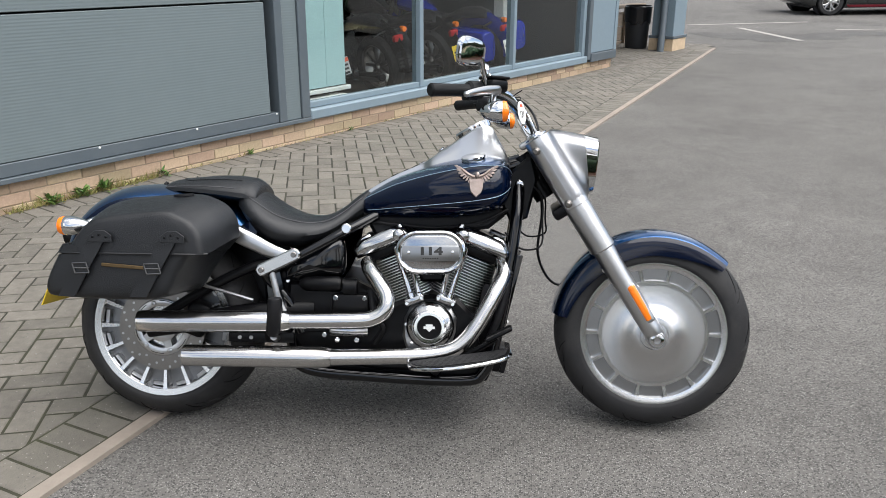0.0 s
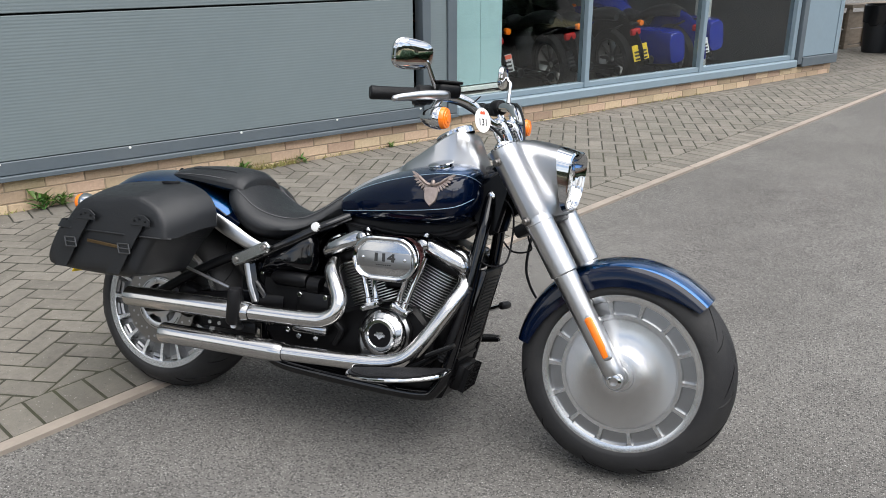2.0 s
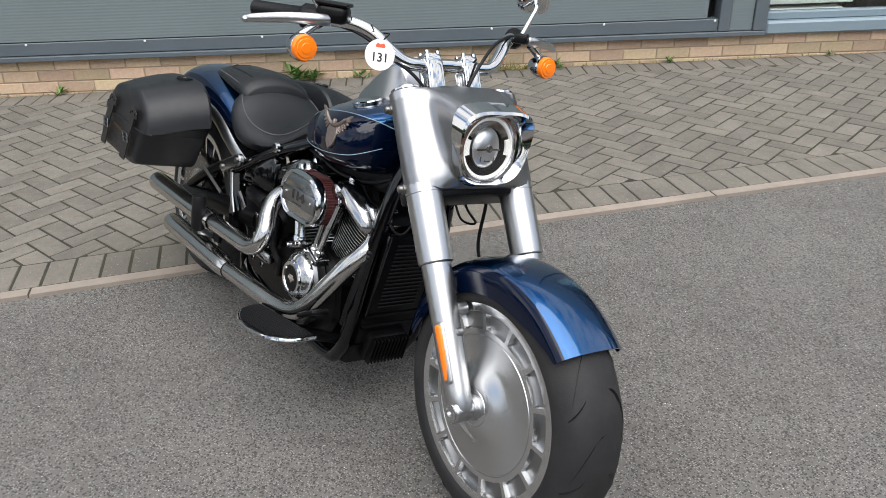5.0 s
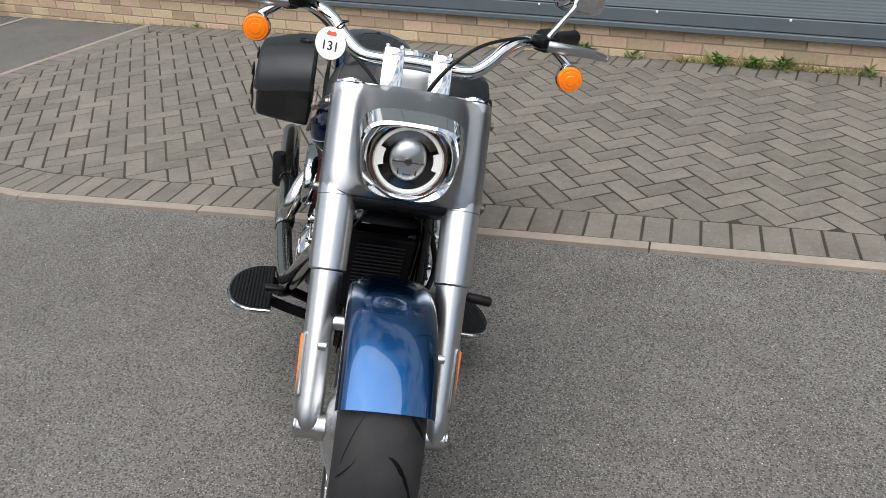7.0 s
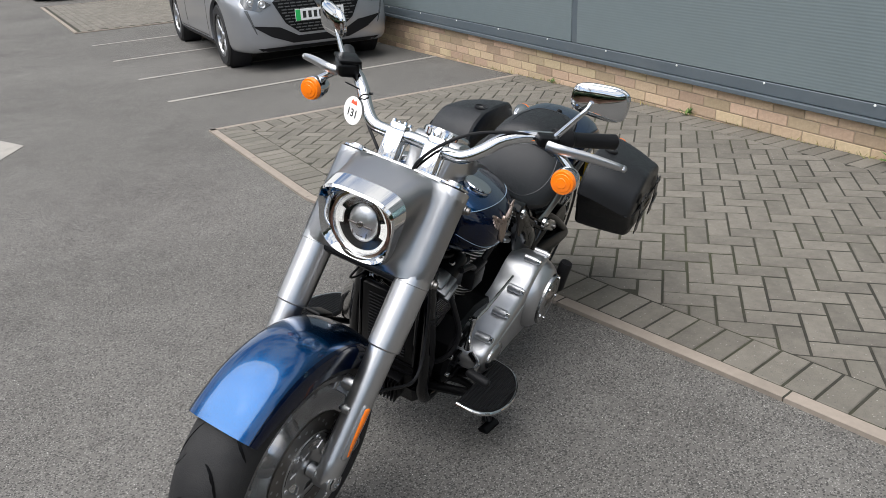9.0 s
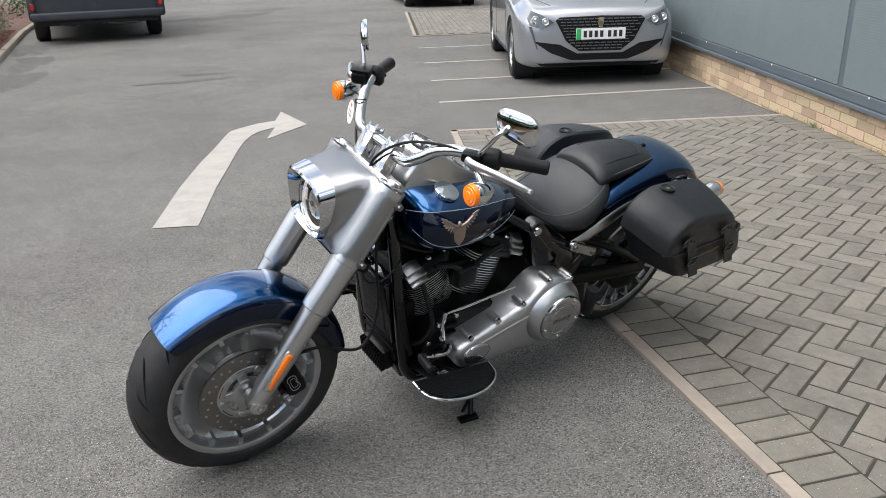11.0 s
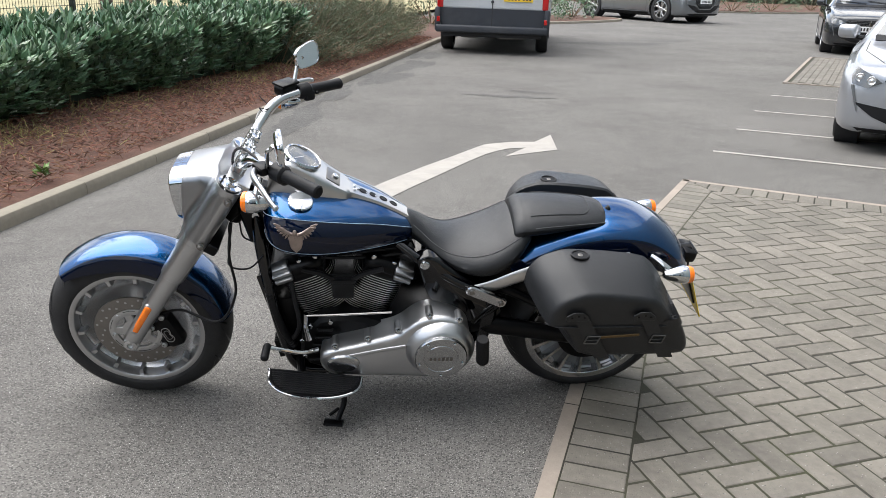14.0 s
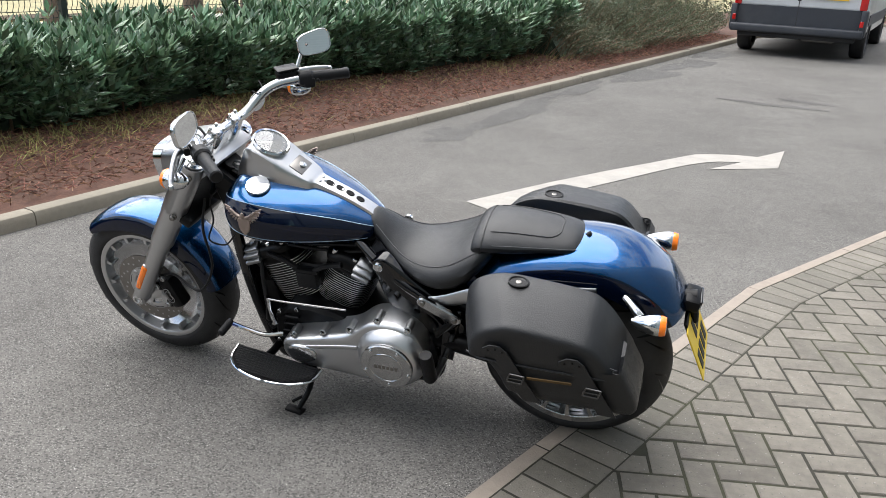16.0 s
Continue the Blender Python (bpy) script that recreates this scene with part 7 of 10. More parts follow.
# -- handlebar: risers, bar, grips, controls
BARP = [(0.405, 0.0, 0.970), (0.408, 0.085, 0.967), (0.404, 0.125, 0.972), (0.386, 0.160, 0.996), (0.364, 0.188, 1.022), (0.336, 0.222, 1.036), (0.300, 0.262, 1.038), (0.247, 0.314, 1.037), (0.160, 0.384, 1.033)]
bar = smooth_path([(x, -y, z) for x, y, z in reversed(BARP[1:])] + BARP, 6)
fpart("handlebar", tube(B(), bar, 0.0155, 18), "chrome", "chrome handlebar")
for s in (-1, 1):
    bm = B()
    a, b = Vector((0.440, s * 0.052, 0.905)), Vector((0.405, s * 0.052, 0.970))
    rb = axis_to(b, b - a)
    box(bm, 0.040, 0.044, 0.080, rb @ Matrix.Translation((0, 0, -0.040)), 0.008)
    for dy in (-0.012, 0.012):
        box(bm, 0.046, 0.012, 0.084, rb @ Matrix.Translation((0, dy * 1.2, -0.036)), 0.004)
    box(bm, 0.046, 0.040, 0.026, rb @ Matrix.Translation((0, 0, 0.010)), 0.008)
    box(bm, 0.046, 0.040, 0.020, rb @ Matrix.Translation((0, 0, -0.014)), 0.007)
    for dx in (-0.015, 0.015):
        for dy in (-0.013, 0.013):
            lathe(bm, [(0.0055, 0.02), (0.0055, 0.027), (0.003, 0.029)], rb @ Matrix.Translation((dx, dy, 0)), 10)
    fpart("handlebar_riser", bm, "chrome", "chrome handlebar riser and clamp")
    g0, g1 = Vector((0.292, s * 0.276, 1.0385)), Vector((0.158, s * 0.386, 1.033))
    gd = (g1 - g0).normalized()
    gp = [g0 + gd * d for d in (0.052, 0.056, 0.09, 0.155, 0.162, 0.171, 0.175)]
    fpart("handlebar_grip", tube(B(), gp, [0.0195, 0.0180, 0.0175, 0.0178, 0.0185, 0.0185, 0.015], 18), "plastic", "black rubber handlebar grip")
    bm = B()
    tube(bm, [g0 + gd * 0.005, g0 + gd * 0.012, g0 + gd * 0.045, g0 + gd * 0.052], [0.022, 0.026, 0.026, 0.021], 18)
    box(bm, 0.040, 0.034, 0.038, axis_to(g0 + gd * 0.028 + Vector((-0.012, 0, -0.012)), gd), 0.008)
    for q in (-0.008, 0.010):
        box(bm, 0.010, 0.010, 0.012, axis_to(g0 + gd * (0.028 + q) + Vector((-0.034, 0, -0.006)), gd), 0.003)
    fpart("switch_housing", bm, "plastic", "black switch housing")
    fwd = Vector((0.65, s * 0.72, 0)).normalized()
    # brake reservoir on the right, clutch perch on the left
    bm = B()
    if s < 0:
        box(bm, 0.054, 0.070, 0.040, Matrix.Translation((0.325, s * 0.270, 1.052)) @ Matrix.Rotation(radians(s * 42), 4, "Z"), 0.013, 3)
        box(bm, 0.057, 0.073, 0.009, Matrix.Translation((0.325, s * 0.270, 1.073)) @ Matrix.Rotation(radians(s * 42), 4, "Z"), 0.004)
        fpart("brake_reservoir", bm, "satin_black", "black brake fluid reservoir")
    else:
        box(bm, 0.040, 0.050, 0.026, Matrix.Translation((0.318, s * 0.278, 1.042)) @ Matrix.Rotation(radians(s * 42), 4, "Z"), 0.007)
        fpart("clutch_perch", bm, "satin_black", "black clutch lever perch")
    l0 = Vector((0.338, s * 0.288, 1.038))
    lp = smooth_path([l0, l0 + Vector((-0.002, s * 0.030, -0.001)), l0 + Vector((-0.030, s * 0.085, -0.006)), l0 + Vector((-0.062, s * 0.140, -0.016)), l0 + Vector((-0.076, s * 0.158, -0.021))], 5)
    bm = tube(B(), lp, [0.0085, 0.0088, 0.0080, 0.0066, 0.0052], 12, flat=1.45, round_end=True)
    lathe(bm, [(0.0, -0.0085), (0.006, -0.006), (0.0085, 0.0), (0.006, 0.006), (0.0, 0.0085)], Matrix.Translation(lp[-1]), 14, caps=False)
    fpart("brake_lever" if s < 0 else "clutch_lever", bm, "alu", "satin aluminium hand lever with a ball end")
    # mirror: stem and chrome shell with real mirror glass
    m0 = Vector((0.305, s * 0.288, 1.048))
    m1 = Vector((0.292, s * 0.334, 1.120))
    m2 = Vector((0.276, s * 0.340, 1.136))
    fpart("mirror_stem", tube(B(), smooth_path([m0, m0 + (m1 - m0) * 0.6, m1, m1 + (m2 - m1) * 0.6, m2 + Vector((0, 0, 0.004))], 5), [0.0075, 0.006, 0.0055, 0.006], 12), "chrome", "chrome mirror stem")
    mn = (Vector((-0.870, 0.470, 0.150)) if s < 0 else Vector((-0.978, -0.203, 0.048))).normalized()
    mm = Matrix.Translation(Vector((0.264, -0.364, 1.135)) if s < 0 else Vector((0.253, 0.352, 1.143))) @ mn.to_track_quat("Z", "Y").to_matrix().to_4x4()
    out_ = []
    for k in range(36):
        a = 2 * math.pi * k / 36
        c_, q_ = math.cos(a), math.sin(a)
        f_ = (abs(c_) ** 3.4 + abs(q_) ** 3.4) ** (-1 / 3.4)
        out_.append(Vector((c_ * f_ * 0.0625, q_ * f_ * 0.0375 * (1.0 - 0.12 * c_ * s), 0)))
    lv = [(1.0, 0.004), (1.03, 0.001), (1.02, -0.004), (0.97, -0.006), (0.94, -0.011), (0.80, -0.015), (0.55, -0.0175), (0.28, -0.0185), (0.02, -0.019)]
    bm = B()
    rings(bm, [[mm @ (p * k + Vector((0, 0, h))) for p in out_] for k, h in lv], caps=False)
    rings(bm, [[mm @ (p * k + Vector((0, 0, h))) for p in out_] for k, h in ((1.0, 0.004), (0.95, 0.0035), (0.95, 0.001))], caps=False)
    sh = fpart("mirror_shell", bm, "chrome", "chrome mirror shell")
    bm = B()
    rings(bm, [[mm @ (p * k + Vector((0, 0, h))) for p in out_] for k, h in ((0.955, 0.0012), (0.955, 0.0022))])
    fpart("mirror_glass", bm, "mirror", "mirror glass")
    # bullet indicator under the bar
    ic = Vector((0.345, s * 0.348, 0.977))
    bm = B()
    lathe(bm, [(0.028, 0.010), (0.030, 0.004), (0.030, -0.006), (0.027, -0.022), (0.020, -0.040), (0.010, -0.052), (0.0, -0.056)], axis_to(ic, (1, 0, 0.02)), 28, caps=False)
    tube(bm, [ic + Vector((-0.018, 0, 0.02)), ic + Vector((-0.022, -s * 0.040, 0.050))], 0.010, 12)
    fpart("indicator_shell", bm, "chrome", "chrome bullet indicator")
    bm = B()
    lathe(bm, [(0.0285, 0.006), (0.029, 0.012), (0.026, 0.020), (0.021, 0.0205), (0.020, 0.0225), (0.012, 0.0235), (0.011, 0.025), (0.0, 0.0255)], axis_to(ic, (1, 0, 0.02)), 28, caps=False)
    fpart("indicator_lens", bm, "amber", "amber indicator lens")
# cables
fpart("clutch_cable", tube(B(), smooth_path([(0.318, 0.258, 1.044), (0.362, 0.20, 1.046), (0.402, 0.13, 1.028), (0.434, 0.075, 0.990), (0.452, 0.035, 0.940), (0.455, 0.020, 0.890)]), 0.0040, 8), "plastic", "black clutch cable")
fpart("wiring", tube(B(), smooth_path([(0.312, -0.25, 1.028), (0.352, -0.212, 1.016), (0.392, -0.165, 0.985), (0.428, -0.10, 0.940), (0.436, -0.05, 0.885)]), 0.004, 8), "plastic", "black wiring loom")
for k, (a, b) in enumerate((((0.420, -0.06, 0.78), (0.435, -0.095, 0.60)), ((0.430, 0.06, 0.78), (0.45, 0.10, 0.62)))):
    a, b = Vector(a), Vector(b)
    fpart("cable", tube(B(), smooth_path([a, a + Vector((0.045, 0, -0.05)), a + Vector((0.05, 0, -0.13)), b + Vector((0.03, 0, -0.02)), b + Vector((-0.03, 0, -0.03)), b + Vector((-0.08, 0, 0.02))]), 0.003, 8), "plastic", "black control cable")

# stock tag on a zip tie
tag_c = Vector((0.402, -0.187, 0.981))
TG = Matrix.Translation(tag_c) @ Vector((0.93, -0.30, 0.15)).to_track_quat("Z", "Y").to_matrix().to_4x4()
tg = fpart("price_tag", lathe(B(), [(0.0335, -0.0006), (0.034, 0.0), (0.0335, 0.0008)], TG, 40), "tag", "round white stock tag with black number 131")
fpart("zip_tie", tube(B(), smooth_path([tag_c + Vector((-0.01, 0.005, 0.028)), tag_c + Vector((-0.005, 0.02, 0.045)), tag_c + Vector((-0.03, 0.03, 0.045)), tag_c + Vector((-0.03, 0.0, 0.045)), tag_c + Vector((0.0, -0.03, 0.062))]), 0.0018, 6), "plastic")
tx = text_mesh("131", 0.027, STEER @ TG @ Matrix.Translation((0, -0.006, 0.0012)), M["ink"], bike, "tag_number", 0.0002, 0.0004)
bm = B()
outline_prism(bm, [(-0.010, 0.016), (0.010, 0.016), (0.011, 0.020), (0.007, 0.026), (0.0, 0.023), (-0.007, 0.026), (-0.011, 0.020)], 0.0009, 0.0013, 0, TG, axis="z")
fpart("tag_mark", bm, "logo_red")

# -- rear wheel
rear_wheel = empty("rear_wheel")
rear_wheel.parent = bike
mR = wheel_m(RA)


def rw(name, bm, material, label="", parent=None):
    return part(name, fix(bm), M[material], rear_wheel, label)


tyre(RA, 0.3050, 0.108, rw, 1.75)
rw("rim", lathe(B(), [(0.2262, -0.090), (0.2262, -0.080), (0.214, -0.06), (0.208, 0.0), (0.214, 0.06), (0.2262, 0.080), (0.2262, 0.090), (0.204, 0.066), (0.200, 0.0), (0.204, -0.066)], mR, 80, caps=False, closed=True), "alu", "bright machined aluminium rim")
REAR_ROWS = [(0.2262, 0.088, 0, 0), (0.2266, 0.098, 0, 0), (0.2242, 0.1022, 0, 0), (0.2050, 0.1005, 0, 0), (0.2030, 0.0990, 0, 0), (0.2005, 0.0985, 1, 0.03), (0.197, 0.098, 1, 0), (0.175, 0.096, 1, 0), (0.145, 0.093, 1, 0),
             (0.112, 0.090, 1, 0), (0.108, 0.090, 1, 0.03), (0.106, 0.090, 0, 0), (0.060, 0.088, 0, 0), (0.02, 0.088, 0, 0)]
for sgn in (-1, 1):
    part("wheel_face", pocket_ring(mR, 16, sgn, REAR_ROWS, 0.062, 0.080), [M["rim"], M["pocket"]], rear_wheel, "cast wheel face with deep pockets between slim spokes", 30)
    ring_parts("slot_lip", mR, 16, "alu", rear_wheel, "", 0.186, 0.199, sgn * 0.062, sgn * 0.080, 0.050, 0.054)
rotor(RA, -0.108, 0.092, 0.139, rw)
bm = B()
box(bm, 0.075, 0.06, 0.11, Matrix.Translation((RA.x + 0.115, -0.105, RA.z + 0.03)) @ Matrix.Rotation(radians(20), 4, "Y"), 0.014)
kpart("rear_caliper", bm, "satin_black", "black rear brake caliper")
kpart("belt_pulley", lathe(B(), [(0.06, 0.088), (0.11, 0.088), (0.112, 0.115), (0.10, 0.118), (0.06, 0.112)], mR, 48, caps=False, closed=True), "satin_black", "black drive pulley")
kpart("rear_axle", tube(B(), [(RA.x, -0.155, RA.z), (RA.x, 0.155, RA.z)], 0.014, 16), "chrome")
for s in (-1, 1):
    bm = B()
    tube(bm, smooth_path([(RA.x - 0.03, s * 0.140, RA.z), (-0.60, s * 0.142, 0.332), (-0.40, s * 0.13, 0.36), (-0.24, s * 0.11, 0.37)], 5), [0.022, 0.024, 0.027, 0.028], 14, flat=1.3)
    tube(bm, smooth_path([(-0.72, s * 0.142, 0.345), (-0.58, s * 0.14, 0.43), (-0.44, s * 0.125, 0.50), (-0.36, s * 0.11, 0.52)], 5), 0.016, 12)
    kpart("swingarm", bm, "satin_black", "black swingarm")
# -- rear fender
RPROF = [(-0.40, 0.635), (-0.50, 0.690), (-0.60, 0.728), (-0.70, 0.748), (-0.78, 0.752), (-0.86, 0.742), (-0.93, 0.712), (-0.99, 0.666), (-1.026, 0.618), (-1.044, 0.585), (-1.048, 0.574)]
rp = smooth_path([(x, 0, z) for x, z in RPROF], 4)
ks = [-1.0, -1.0, -0.99, -0.955, -0.88, -0.77, -0.60, -0.40, -0.2, 0, 0.2, 0.40, 0.60, 0.77, 0.88, 0.955, 0.99, 1.0, 1.0]
loops = []
for i, q in enumerate(rp):
    t = (rp[min(i + 1, len(rp) - 1)] - rp[max(i - 1, 0)]).normalized()
    nrm = Vector((-t.z, 0, t.x))
    nrm = -nrm if nrm.dot(q - RA) < 0 else nrm
    u = i / (len(rp) - 1)
    half = 0.134 - 0.016 * max(0, (u - 0.55) / 0.45) ** 1.5
    depth = 0.105 * min(1, 0.45 + u * 2.2) * (1 - 0.45 * max(0, (u - 0.7) / 0.3))
    row = []
    for j, k in enumerate(ks):
        d = depth if j in (0, len(ks) - 1) else (0.055 * 0.5 + depth * 0.5 if j in (1, len(ks) - 2) else 0.055 * (1 - math.sqrt(max(0, 1 - abs(k) ** 2.3))))
        row.append(q - nrm * d + Vector((0, -half * k, 0)))
    loops.append(row)
bm = B()
rings(bm, loops, cyclic=False)
fix(bm)
for idx, f in enumerate(bm.faces):
    j = idx % (len(ks) - 1)
    f.material_index = 0 if 3 <= j < len(ks) - 4 else 1
bmesh.ops.solidify(bm, geom=bm.faces, thickness=-0.0035)
part("rear_fender", bm, [M["blue"], M["navy"]], bike, "metallic blue rear fender with black edges and pinstripes", 40)
for s in (0, 1):
    for j, off in ((3, 0.0007), (5, 0.0006)):
        jj = j if s == 0 else len(ks) - 1 - j
        row = [r[jj] + (r[jj] - RA).normalized() * off for r in loops[4:-2]]
        part("pinstripe", tube(B(), row, 0.0011, 5), M["pin"], bike)
# tail lamp and plate
bm = B()
box(bm, 0.050, 0.095, 0.042, Matrix.Translation((-1.060, 0, 0.582)) @ Matrix.Rotation(radians(-12), 4, "Y"), 0.012)
tube(bm, [(-1.035, 0, 0.575), (-1.075, 0, 0.58)], 0.03, 12)
kpart("tail_lamp", bm, "satin_black", "small black tail lamp housing")
bm = B()
box(bm, 0.008, 0.075, 0.024, Matrix.Translation((-1.084, 0, 0.587)) @ Matrix.Rotation(radians(-12), 4, "Y"), 0.003)
kpart("tail_lens", bm, "gloss_black", "smoked tail lens")
PM = Matrix.Translation((-1.092, 0.0, 0.450)) @ Matrix.Rotation(radians(-68), 4, "Y") @ Matrix.Rotation(radians(90), 4, "Z")
bm = B()
box(bm, 0.215, 0.180, 0.004, PM, 0.0015, 1)
plate = kpart("number_plate", bm, "plate_y", "yellow rear number plate with plain black bars")
bm = B()
for yy in (0.040, -0.042):
    for k in range(4 if yy > 0 else 3):
        box(bm, 0.030, 0.058, 0.002, PM @ Matrix.Translation((-0.066 + 0.044 * k, yy, 0.003)), 0.001, 1)
kpart("plate_bar", bm, "ink")["kind"] = "stuff"
bm = B()
tube(bm, [(-1.05, 0, 0.57), (-1.070, 0, 0.55), (-1.075, 0, 0.50)], 0.014, 10)
box(bm, 0.010, 0.16, 0.15, Matrix.Translation((-1.078, 0, 0.475)) @ Matrix.Rotation(radians(22), 4, "Y"), 0.004)
kpart("plate_bracket", bm, "satin_black", "black plate bracket")
for s in (-1, 1):
    ic = Vector((-0.944, s * 0.206, 0.630))
    lathe_p = [(0.028, 0.010), (0.030, 0.004), (0.030, -0.006), (0.027, -0.024), (0.020, -0.048), (0.011, -0.068), (0.0, -0.074)]
    bm = lathe(B(), lathe_p, axis_to(ic - Vector((0.030, 0, 0)), (-1, 0, 0)), 28, caps=False)
    tube(bm, smooth_path([(-0.880, s * 0.138, 0.655), (-0.895, s * 0.155, 0.650), (-0.915, s * 0.175, 0.640), (-0.938, s * 0.19, 0.626)], 4), [0.012, 0.012, 0.013, 0.012], 12)
    kpart("rear_indicator_shell", bm, "chrome", "chrome rear bullet indicator")
    kpart("rear_indicator_lens", lathe(B(), [(0.0285, 0.006), (0.029, 0.014), (0.026, 0.024), (0.014, 0.026), (0.0, 0.0265)], axis_to(ic - Vector((0.030, 0, 0)), (-1, 0, 0)), 28, caps=False), "amber", "amber rear indicator lens")
    # fender struts and their bolted covers
    bm = B()
    tube(bm, smooth_path([(-0.285, s * 0.150, 0.530), (-0.36, s * 0.156, 0.553), (-0.44, s * 0.160, 0.592), (-0.54, s * 0.160, 0.630), (-0.80, s * 0.150, 0.668)], 5), [0.016, 0.022, 0.025, 0.022, 0.012], 12, flat=0.35, up=(0, 1, 0))
    kpart("fender_strut", bm, "alu", "satin aluminium fender strut")
    bm = B()
    pa, pb = Vector((-0.388, s * 0.172, 0.500)), Vector((-0.288, s * 0.172, 0.548))
    d = (pb - pa).normalized()
    nn = Vector((-d.z, 0, d.x)) * 0.019
    ol = []
    for k in range(9):
        a = math.pi / 2 + math.pi * k / 8
        ol.append((pa.x + d.x * 0.019 * math.cos(a) + nn.x * math.sin(a), pa.z + d.z * 0.019 * math.cos(a) + nn.z * math.sin(a)))
    for k in range(9):
        a = -math.pi / 2 + math.pi * k / 8
        ol.append((pb.x + d.x * 0.019 * math.cos(a) + nn.x * math.sin(a), pb.z + d.z * 0.019 * math.cos(a) + nn.z * math.sin(a)))
    outline_prism(bm, ol, s * 0.166, s * 0.184, 0.004)
    plate_ = kpart("strut_cover", bm, "chrome_soft", "polished strut cover plate")
    for q in (pa, pb):
        bm = B()
        bolt(bm, (q.x, s * 0.184, q.z), (0, s, 0), 0.0085, 0.006, 12)
        kpart("cover_screw", bm, "steel_dark")

# -- saddlebags
BAG = [(-0.462, 0.600), (-0.468, 0.650), (-0.495, 0.690), (-0.540, 0.713), (-0.590, 0.722), (-0.700, 0.715), (-0.800, 0.702), (-0.838, 0.686), (-0.872, 0.650), (-0.905, 0.600),
       (-0.932, 0.555), (-0.958, 0.504), (-0.969, 0.470), (-0.967, 0.448), (-0.948, 0.436), (-0.860, 0.430), (-0.740, 0.427), (-0.640, 0.429), (-0.600, 0.438), (-0.572, 0.448), (-0.535, 0.505), (-0.495, 0.560)]


def bag_ring(y, inset, s, lo=None, hi=None, grow=0.0):
    """The bag's outline at one depth: the front runs further forward towards the wheel; cut to the lid or the box."""
    c = Vector((-0.72, 0.57))
    w = 1 - min(1, max(0, (y - 0.205) / 0.165))
    res, raw = [], []
    pts = smooth_path([(x, 0, z) for x, z in BAG + BAG[:1]], 3)[:-1]
    for p in pts:
        x, z = p.x, p.z
        if x > -0.70:
            x -= 0.048 * (1 - w) ** 1.6 * min(1, (x + 0.70) / 0.16)
        if z > 0.60:
            z -= 0.042 * (1 - w) ** 1.7
        q = Vector((x, z))
        d = (c - q)
        q = q + d.normalized() * (inset - grow)
        raw.append(q)
    level = lo if lo is not None else hi
    span = [a.x + (b.x - a.x) * (level - a.y) / (b.y - a.y) for a, b in zip(raw, raw[1:] + raw[:1]) if (a.y - level) * (b.y - level) < 0] if level is not None else []
    for q in raw:
        if span and ((lo is not None and q.y < lo) or (hi is not None and q.y > hi)):
            q = Vector((min(max(q.x, min(span)), max(span)), level))
        res.append(Vector((q.x, s * y, q.y)))
    return res


